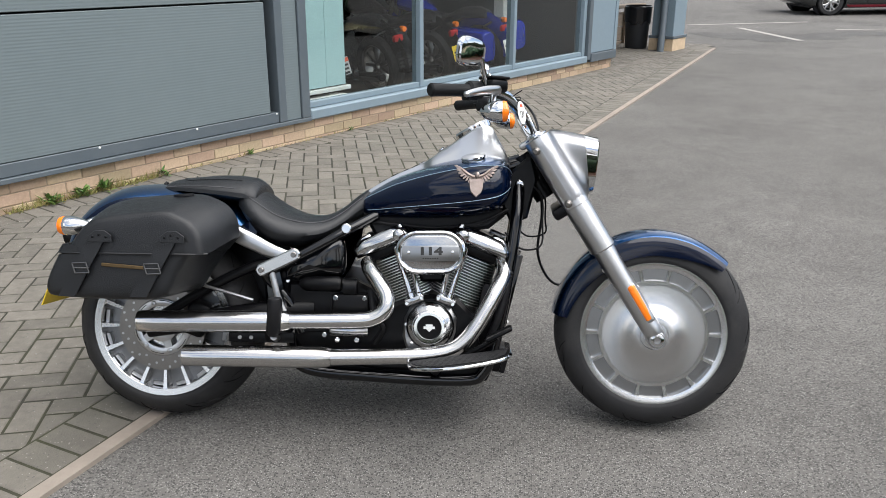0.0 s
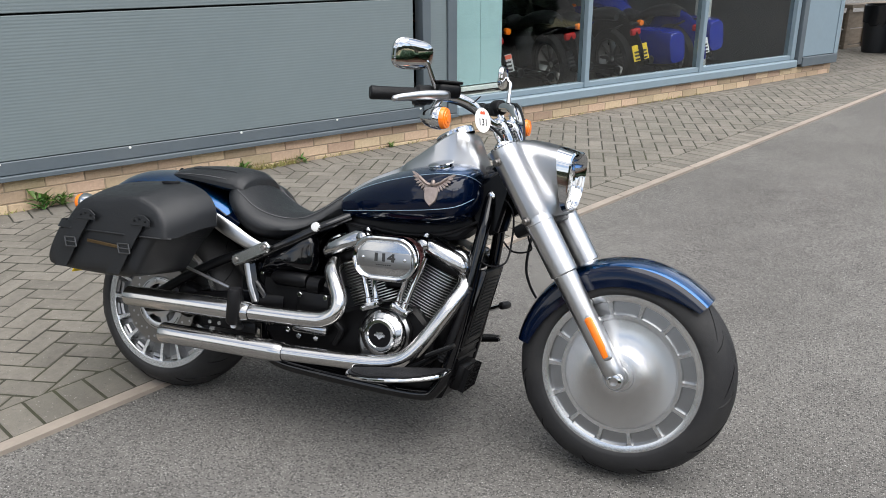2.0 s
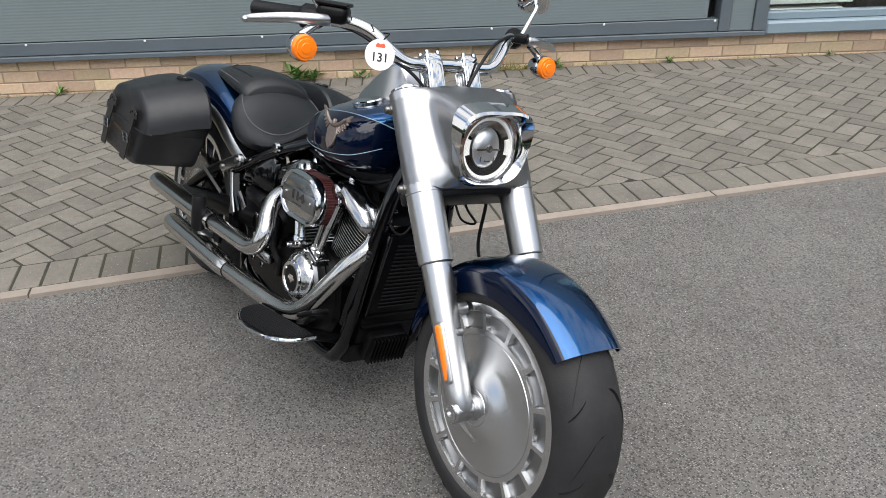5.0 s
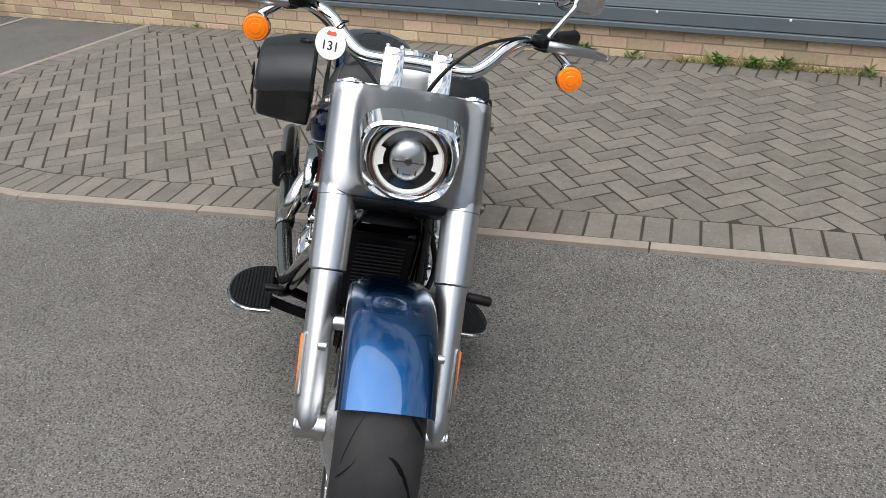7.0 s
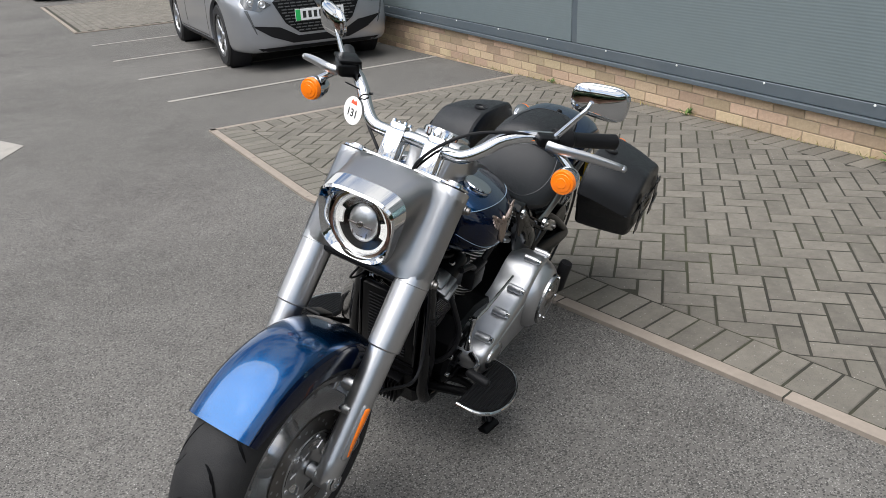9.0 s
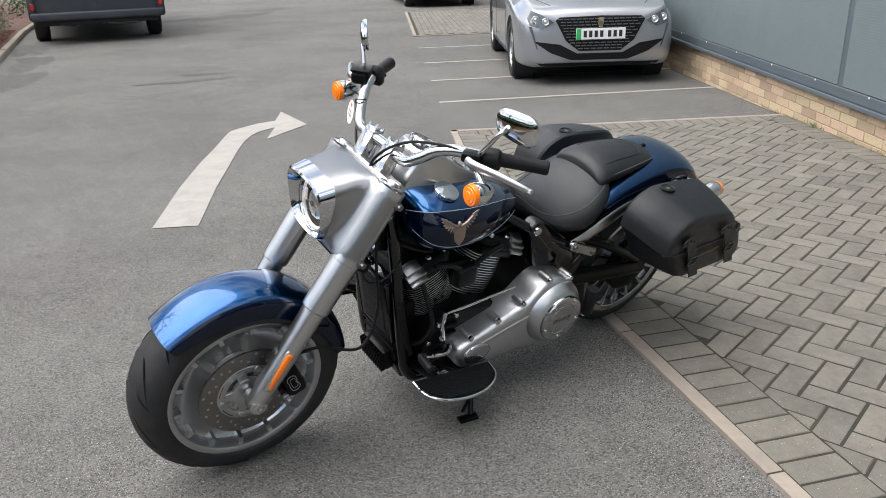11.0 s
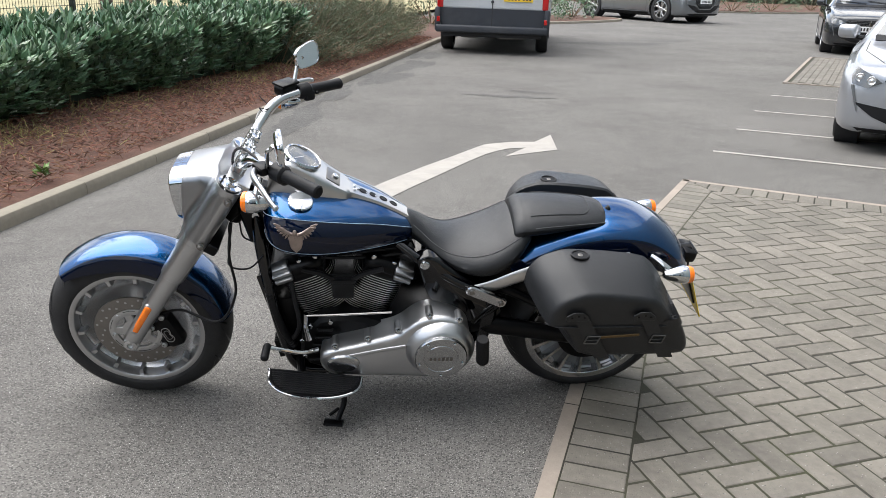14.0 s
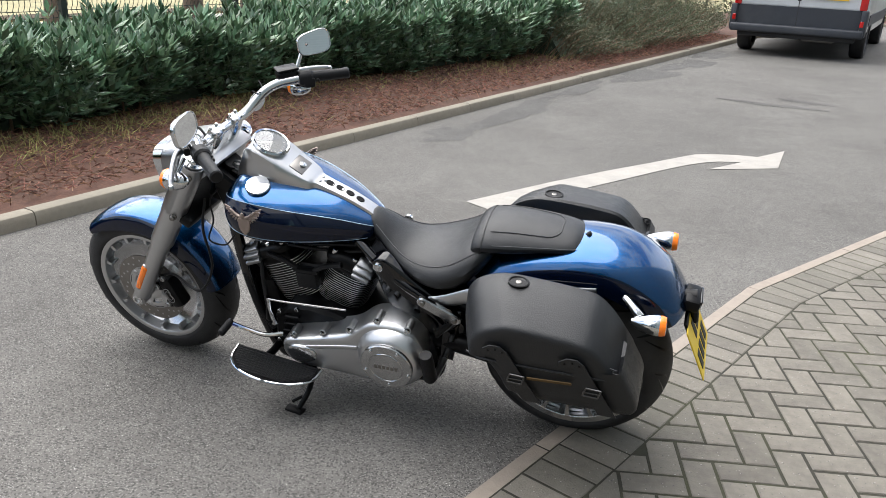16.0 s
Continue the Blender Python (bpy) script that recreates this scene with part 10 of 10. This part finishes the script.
# shift linkage, peg
kpart("shift_rod", tube(B(), [(0.246, 0.195, 0.468), (0.18, 0.197, 0.470), (-0.03, 0.19, 0.474)], [0.0036, 0.0046, 0.0036], 10), "steel", "chrome shift rod")
kpart("shift_arm", tube(B(), [(0.246, 0.190, 0.472), (0.250, 0.190, 0.42), (0.240, 0.190, 0.362)], [0.008, 0.006, 0.010], 10), "chrome", "chrome shift arm")
bm = B()
tube(bm, smooth_path([(0.215, 0.20, 0.330), (0.26, 0.235, 0.345), (0.32, 0.25, 0.372), (0.365, 0.255, 0.39)], 4), [0.010, 0.008, 0.0075, 0.008], 10)
kpart("gear_lever", bm, "chrome", "chrome gear lever")
kpart("gear_peg", tube(B(), [(0.366, 0.252, 0.392), (0.369, 0.258, 0.391), (0.372, 0.305, 0.388)], 0.013, 14, round_end=True), "plastic", "black rubber toe peg")

# floorboards: half-moon boards with ribbed rubber, chrome rim
for s in (-1, 1):
    FBM = Matrix.Translation((0.215, s * 0.238, 0.262)) @ Matrix.Rotation(radians(-8.5), 4, "Y") @ Matrix.Rotation(radians(s * -3), 4, "X")
    ol = [(0.155, 0.0), (0.150, s * 0.055), (0.115, s * 0.092), (0.05, s * 0.110), (-0.03, s * 0.108), (-0.10, s * 0.085), (-0.140, s * 0.050), (-0.150, 0.0)]
    olp = [(p.x, p.y) for p in smooth_path([(x, y, 0) for x, y in ol], 4)]
    bm = B()
    outline_prism(bm, olp, -0.014, 0.0, 0.003, FBM, axis="z")
    fbd = kpart("floorboard", bm, "satin_black", "black half-moon floorboard")
    run = [FBM @ Vector((x, y + s * 0.001, -0.006)) for x, y in olp]
    kpart("floorboard_rim", tube(B(), run, 0.0055, 10), "chrome", "chrome floorboard rim")
    for k in range(11):
        yy = s * (0.008 + k * 0.0088)
        xs_ = [x for x, y in olp if abs(y) >= abs(yy)]
        if len(xs_) < 2:
            continue
        bm = B()
        box(bm, (max(xs_) - min(xs_)) - 0.018, 0.0062, 0.004, FBM @ Matrix.Translation(((max(xs_) + min(xs_)) / 2, yy, 0.0002)), 0.001, 1)
        kpart("board_rib", bm, "plastic")
    bm = B()
    tube(bm, [(0.28, s * 0.11, 0.215), (0.27, s * 0.20, 0.235), (0.27, s * 0.25, 0.252)], 0.014, 10)
    kpart("board_bracket", bm, "satin_black")
    bm = B()
    tube(bm, [(0.14, s * 0.11, 0.18), (0.14, s * 0.21, 0.215), (0.14, s * 0.25, 0.235)], 0.014, 10)
    kpart("board_bracket", bm, "satin_black")
    bm = B()
    tube(bm, [(-0.335, s * 0.15, 0.30), (-0.332, s * 0.23, 0.30), (-0.330, s * 0.262, 0.312)], 0.011, 12)
    kpart("peg_mount", bm, "alu", "aluminium peg mount")
    kpart("passenger_peg", tube(B(), [(-0.331, s * 0.266, 0.318), (-0.330, s * 0.268, 0.326), (-0.322, s * 0.275, 0.42), (-0.322, s * 0.276, 0.428)], [0.016, 0.0215, 0.0215, 0.019], 16), "plastic", "black rubber passenger peg, folded up")
# brake pedal on the right
bm = B()
tube(bm, smooth_path([(0.20, -0.19, 0.24), (0.27, -0.215, 0.275), (0.33, -0.23, 0.315)], 4), 0.009, 10)
box(bm, 0.085, 0.050, 0.014, Matrix.Translation((0.335, -0.235, 0.328)) @ Matrix.Rotation(radians(-28), 4, "Y"), 0.006)
kpart("brake_pedal", bm, "satin_black", "black brake pedal")

# side stand down to the ground
bm = B()
tube(bm, smooth_path([(0.165, 0.115, 0.175), (0.135, 0.18, 0.165), (0.128, 0.245, 0.130), (0.150, 0.290, 0.084)], 4), [0.013, 0.011, 0.010, 0.009], 10)
tube(bm, [(0.145, 0.262, 0.115), (0.178, 0.278, 0.098)], 0.006, 8)
tube(bm, [(0.195, 0.288, 0.076), (0.132, 0.300, 0.080)], 0.017, 10, flat=0.5)
kpart("side_stand", bm, "satin_black", "black side stand, lowered")
kpart("stand_spring", tube(B(), [Vector((0.19, 0.12, 0.17)) + (Vector((0.165, 0.24, 0.115)) - Vector((0.19, 0.12, 0.17))) * (k / 60) + Vector((math.cos(k * 1.2), 0, math.sin(k * 1.2))) * 0.006 for k in range(61)], 0.0015, 5), "steel_dark")
# underside: skid pan between the frame rails
bm = B()
outline_prism(bm, [(0.33, 0.215), (0.30, 0.150), (0.22, 0.128), (-0.20, 0.142), (-0.28, 0.175), (-0.20, 0.20), (0.2, 0.20)], -0.10, 0.10, 0.01)
kpart("belly_pan", bm, "satin_black", "black underside")

# ---- second paved pad beyond the parking bays ----
PAD = [Vector(p) for p in ((-6.1, -7.3), (-8.95, -11.95), (-12.2, -10.2), (-9.35, -5.55))]
pad_planes = []
for i in range(4):
    a, b = PAD[i], PAD[(i + 1) % 4]
    d = (b - a).normalized()
    nrm = Vector((d.y, -d.x))
    if nrm.dot(PAD[(i + 2) % 4] - a) < 0:
        nrm = -nrm
    pad_planes.append((nrm, nrm.dot(a)))
bm = B()
bm.faces.new([bm.verts.new((p.x, p.y, 0.004)) for p in PAD])
pad = tagged(obj("pavement_pad", fix(bm), M["sand"], smooth=0), "block-paved pad with pale edging stones between bays", "pavement", kind="structure")
bm = B()
ua, ub = (PAD[1] - PAD[0]).normalized(), (PAD[3] - PAD[0]).normalized()
for i in range(0, 26):
    for j in range(0, 36):
        x0, y0 = 0.11 + i * 0.2 + (0.1 if j % 2 else 0), 0.11 + j * 0.1
        q = [PAD[0] + ua * x + ub * y for x, y in ((x0 + 0.003, y0 + 0.003), (x0 + 0.197, y0 + 0.003), (x0 + 0.197, y0 + 0.097), (x0 + 0.003, y0 + 0.097))]
        q = clip(q, [(n_, c_ + 0.1) for n_, c_ in pad_planes])
        if q and len(q) > 2:
            paver_mesh(ccw(q), bm, -0.004)
o_ = part("block_paving", fix(bm), M["paver"], pad, "grey paving blocks", smooth=0)
o_["kind"] = "stuff"
for i in range(4):
    a, b = PAD[i], PAD[(i + 1) % 4]
    n_ = int((b - a).length / 0.915)
    nrm = pad_planes[i][0]
    for k in range(n_):
        p0, p1 = a.lerp(b, (k + 0.004) / n_), a.lerp(b, (k + 0.996) / n_)
        lo = [p0, p1, p1 + nrm * 0.055, p0 + nrm * 0.055]
        part("edging_stone", fix(rings(B(), [[(q.x, q.y, z) for q in lo] for z in (-0.02, 0.014)])), M["edging"], pad, smooth=0)

# ---- by the far pier: bin and timber planter ----
def at_wall(s, y, z=0.0):
    return BM @ Vector((s, y, z))


bn = at_wall(14.72, 0.68)
bz = ground_z(bn.x, bn.y) + 0.014
binx = empty("litter_bin", Matrix.Translation((bn.x, bn.y, bz)) @ Matrix.Diagonal((0.86, 0.86, 0.94, 1)), label="black plastic bin with a liner over its rim", category="bin")
part("bin_body", lathe(B(), [(0.19, 0.0), (0.20, 0.02), (0.235, 0.62), (0.24, 0.66), (0.228, 0.66), (0.20, 0.1), (0.0, 0.05)], None, 28, caps=False), M["bin"], binx)
lr = random.Random(3)
loops = []
for h, r in ((0.44, 0.238), (0.50, 0.243), (0.62, 0.248), (0.685, 0.246), (0.70, 0.225), (0.60, 0.215)):
    loops.append([((r + lr.uniform(-0.006, 0.009)) * math.cos(a), (r + lr.uniform(-0.006, 0.009)) * math.sin(a), h + (lr.uniform(-0.05, 0.02) if h < 0.45 else 0)) for a in np.linspace(0, 2 * math.pi, 33)[:-1]])
part("bin_liner", fix(rings(B(), loops, caps=False)), M["liner"], binx, "crumpled shiny black bin liner")
pl = empty("timber_planter", BM @ Matrix.Translation((2.30, 0.62, -0.14)), label="weathered timber box planter against the recess wall", category="planter")
for q in range(4):
    bm = bbox(B(), 12.42, 13.6, 0.55 + q * 0.003, 0.59 + q * 0.003, -0.10 + q * 0.235, 0.125 + q * 0.235, 0.008)
    part("plank", bm, M["wood"], pl)
for x in (12.44, 13.0, 13.56):
    part("post", bbox(B(), x - 0.05, x + 0.05, 0.50, 0.55, -0.15, 0.92, 0.006), M["wood"], pl)
part("cap_rail", bbox(B(), 12.38, 13.65, 0.46, 0.66, 0.90, 0.95, 0.008), M["wood"], pl)

# ---- motorcycles in the showroom ----
def show_bike(s, y, turn, paint, label, tall=1.0, plate="plate_w", bag=False, tail=True):
    """A parked motorcycle; x forwards, its tail towards the window."""
    m = BM @ Matrix.Translation((s, y, 0.165)) @ Matrix.Rotation(radians(turn), 4, "Z") @ Matrix.Rotation(radians(-9), 4, "X")
    c = empty("showroom_motorcycle", m, label=label, category="motorcycle")

    def p_(name, bm, material, label=""):
        return part(name, fix(bm), M[material], c, label)

    for x in (0.0, 1.55):
        wm = wheel_m((x, 0, 0.32))
        p_("tyre", lathe(B(), [(0.22, -0.07), (0.29, -0.075), (0.318, -0.04), (0.322, 0), (0.318, 0.04), (0.29, 0.075), (0.22, 0.07)], wm, 32, caps=False), "tyre")
        bm = lathe(B(), [(0.225, -0.06), (0.20, -0.05), (0.20, 0.05), (0.225, 0.06)], wm, 32, caps=False)
        ring_blocks(bm, wm, 9, 0.03, 0.21, -0.03, 0.03, 0.04, 0.03)
        p_("rim", bm, "steel_dark")
    p_("rear_fender", tube(B(), [(0.36 * math.cos(a), 0, 0.32 + 0.37 * math.sin(a)) for a in np.linspace(radians(35), radians(185), 18)], [0.09, 0.11, 0.115, 0.11, 0.09], 12, flat=0.25, up=(0, 1, 0)), paint)
    p_("front_fender", tube(B(), [(1.55 + 0.35 * math.cos(a), 0, 0.32 + 0.36 * math.sin(a)) for a in np.linspace(radians(40), radians(160), 12)], 0.07, 10, flat=0.3, up=(0, 1, 0)), paint)
    p_("seat", rings(B(), saddle(dense([(-0.12, 0.08, 0.80, 0.72, 0.01), (0.05, 0.13, 0.84, 0.72, 0.01), (0.25, 0.14, 0.82, 0.70, 0.01), (0.45, 0.15, 0.75, 0.64, 0.01), (0.62, 0.13, 0.74, 0.64, 0.01), (0.76, 0.07, 0.79, 0.70, 0.01)]), 20)), "leather")
    p_("fuel_tank", rings(B(), saddle(dense([(0.70, 0.07, 0.80, 0.72, 0.02), (0.80, 0.14, 0.86, 0.72, 0.03), (1.0, 0.18, 0.94, 0.74, 0.04), (1.15, 0.17, 0.96, 0.76, 0.04), (1.25, 0.08, 0.92, 0.80, 0.02)]), 20)), paint)
    p_("engine", outline_prism(B(), [(0.45, 0.25), (1.05, 0.22), (1.12, 0.45), (0.95, 0.70), (0.62, 0.70), (0.45, 0.45)], -0.16, 0.16, 0.03), "satin_black")
    p_("fork", tube(B(), [(1.55, 0.1, 0.32), (1.22, 0.1, 0.98)], 0.03, 12), "chrome_soft")
    p_("fork", tube(B(), [(1.55, -0.1, 0.32), (1.22, -0.1, 0.98)], 0.03, 12), "chrome_soft")
    p_("handlebar", tube(B(), smooth_path([(0.95, -0.40, 1.08), (1.05, -0.30, 1.10), (1.18, -0.12, 1.04), (1.18, 0.12, 1.04), (1.05, 0.30, 1.10), (0.95, 0.40, 1.08)], 4), 0.015, 10), "chrome")
    p_("headlamp", lathe(B(), [(0.09, -0.08), (0.10, 0.04), (0.09, 0.06), (0.0, 0.07)], axis_to((1.36, 0, 0.90), (1, 0, 0)), 24), "gloss_black")
    for sg in (-1, 1):
        p_("muffler", tube(B(), [(0.55, sg * 0.2, 0.24), (0.3, sg * 0.22, 0.25), (-0.28, sg * 0.23, 0.28), (-0.30, sg * 0.23, 0.28)], [0.03, 0.045, 0.05, 0.044], 16), "chrome", "round chrome muffler")
        p_("muffler_end", lathe(B(), [(0.036, 0.0), (0.036, 0.006)], axis_to((-0.302, sg * 0.23, 0.28), (-1, 0, 0)), 16), "satin_black")
        if sg < 0:
            p_("indicator", lathe(B(), [(0.03, -0.03), (0.032, 0.0), (0.028, 0.02), (0.0, 0.025)], axis_to((-0.20, sg * 0.20, 0.66), (-1, 0, 0)), 18), "amber", "amber indicator")
        p_("indicator_stalk", tube(B(), [(-0.18, sg * 0.02, 0.68), (-0.18, sg * 0.19, 0.66)], 0.012, 8), "satin_black")
        if bag:
            p_("pannier", rings(B(), saddle(dense([(-0.34, 0.09, 0.58, 0.34, 0.0), (-0.30, 0.115, 0.64, 0.30, 0.0), (0.05, 0.125, 0.66, 0.28, 0.0), (0.28, 0.10, 0.64, 0.32, 0.0), (0.34, 0.06, 0.58, 0.40, 0)]), 20, 4.0)), paint).matrix_basis = Matrix.Translation((0, sg * 0.30, 0.0))
        p_("mirror", lathe(B(), [(0.055, 0.0), (0.05, 0.02), (0.0, 0.03)], axis_to((0.98, sg * 0.36, 1.24), (1, 0, 0)) @ Matrix.Diagonal((1, 1.4, 1, 1)), 18), "chrome")
        p_("mirror_stalk", tube(B(), [(1.0, sg * 0.33, 1.1), (0.98, sg * 0.36, 1.23)], 0.007, 8), "chrome")
    p_("tail_lamp", box(B(), 0.05, 0.12, 0.07, Matrix.Translation((-0.335, 0, 0.62)), 0.02), "red", "red tail lamp")
    npm = Matrix.Translation((-0.40, 0, 0.42)) @ Matrix.Rotation(radians(12), 4, "Y")
    pb = p_("number_plate", box(B(), 0.006, 0.20, 0.16, npm, 0.003, 1), plate, "plate with plain bars")
    bm = B()
    for k in range(3):
        box(bm, 0.004, 0.16, 0.018, npm @ Matrix.Translation((-0.004, 0, 0.01 - 0.035 * k)))
    p_("plate_bar", bm, "ink")["kind"] = "stuff"
    if plate == "plate_grey":
        p_("plate_stripe", box(B(), 0.004, 0.19, 0.035, npm @ Matrix.Translation((-0.004, 0, 0.055))), "logo_red")
    p_("plate_hanger", tube(B(), [(-0.34, 0, 0.58), (-0.39, 0, 0.46)], 0.015, 8), "satin_black")


show_bike(7.75, 0.85, 82, "gloss_black", "black showroom motorcycle with a grey dealer plate, behind glass", plate="plate_grey")
show_bike(8.62, 0.80, 80, "gloss_black", "black showroom motorcycle parked behind the window", plate="satin_black")
show_bike(9.45, 0.75, 84, "satin_black", "dark showroom motorcycle with a yellow plate", plate="plate_y")
show_bike(10.35, 0.70, 86, "shop_blue", "royal blue touring motorcycle with panniers in the showroom", bag=True, plate="plate_w")
show_bike(8.2, 2.9, 70, "gloss_black", "black motorcycle further inside the showroom", plate="satin_black")
show_bike(9.2, 3.0, 75, "satin_black", "dark motorcycle further inside the showroom", plate="satin_black")
show_bike(10.9, 3.2, 95, "gloss_black", "black motorcycle further inside the showroom", plate="satin_black")
part("column", bbox(B(), 11.05, 11.17, 0.9, 1.05, 0.16, 3.1, 0.01), M["white"], house, "pale interior column")

# ---- single blocks and bricks, laid last ----
block_data = {}
for turn, hx, hy in ((0, UA - GAP / 2, UB / 2 - GAP / 2), (90, UB - GAP / 2, UA / 2 - GAP / 2)):
    bm = B()
    paver_mesh([Vector((-hx, -hy)), Vector((hx, -hy)), Vector((hx, hy)), Vector((-hx, hy))], bm)
    block_data[turn] = bpy.data.meshes.new("paving_block")
    fix(bm).to_mesh(block_data[turn])
    bm.free()
    block_data[turn].materials.append(M["paver"])
for _, mid, turn, dz in whole[:280]:
    ob = new("paving_block", block_data[turn])
    ob.parent = pavement
    e = 0.05
    up = Vector((ground_z(mid.x - e, mid.y) - ground_z(mid.x + e, mid.y), ground_z(mid.x, mid.y - e) - ground_z(mid.x, mid.y + e), 2 * e)).normalized()
    tip = Vector((0, 0, 1)).rotation_difference(up).to_matrix().to_4x4()
    ob.matrix_basis = Matrix.Translation((mid.x, mid.y, dz + ground_z(mid.x, mid.y))) @ tip @ Matrix.Rotation(HA + radians(turn + 180 * rnd.randint(0, 1)), 4, "Z") @ pose(0, 0, 0, rnd.uniform(-0.4, 0.4), rnd.uniform(-0.3, 0.3), 0)

BW, BH, BG = 0.2175, 0.0650, 0.0070


def brick_mesh(bm, x0, x1, z0, z1, rb):
    d = 0.003
    lo, hi = -0.002, 0.014
    fr = [(x0 + d, lo, z0 + d), (x1 - d, lo + rb.uniform(-0.001, 0.001), z0 + d), (x1 - d, lo, z1 - d), (x0 + d, lo + rb.uniform(-0.001, 0.001), z1 - d)]
    mid_ = [(x0, lo + d, z0), (x1, lo + d, z0), (x1, lo + d, z1), (x0, lo + d, z1)]
    bk = [(x0, hi, z0), (x1, hi, z0), (x1, hi, z1), (x0, hi, z1)]
    a, b_, c_ = ([bm.verts.new(q) for q in r] for r in (bk, mid_, fr))
    for u, v in ((a, b_), (b_, c_)):
        for i in range(4):
            bm.faces.new((u[i], u[(i + 1) % 4], v[(i + 1) % 4], v[i]))
    bm.faces.new(c_)


far_bricks = B()
rb = random.Random(8)
one = []
for k in range(4):
    bm = B()
    brick_mesh(bm, -BW / 2, BW / 2, -BH / 2, BH / 2, rb)
    me = bpy.data.meshes.new("brick")
    fix(bm).to_mesh(me)
    bm.free()
    me.materials.append(M["brick"])
    one.append(me)
course = BH + BG
for row in range(-5, 4):
    zc = BT - BG / 2 - course * (3 - row) - BH / 2
    x = -18 + (0.1125 if row % 2 else 0)
    while x < 12.345:
        x1 = min(x + BW, 12.345)
        if x1 - x > 0.03:
            if -1.2 < x < 12.05 and row >= -0 and x1 - x > 0.2:
                ob = new("brick", one[rb.randrange(4)])
                ob.parent = house
                ob.matrix_basis = Matrix.Translation(((x + x1) / 2, rb.uniform(-0.001, 0.001), zc))
            else:
                brick_mesh(far_bricks, x, x1, zc - BH / 2, zc + BH / 2, rb)
        x += BW + BG
fb = part("brickwork", fix(far_bricks), M["brick"], house, "buff brick courses", smooth=0)
fb["kind"] = "stuff"
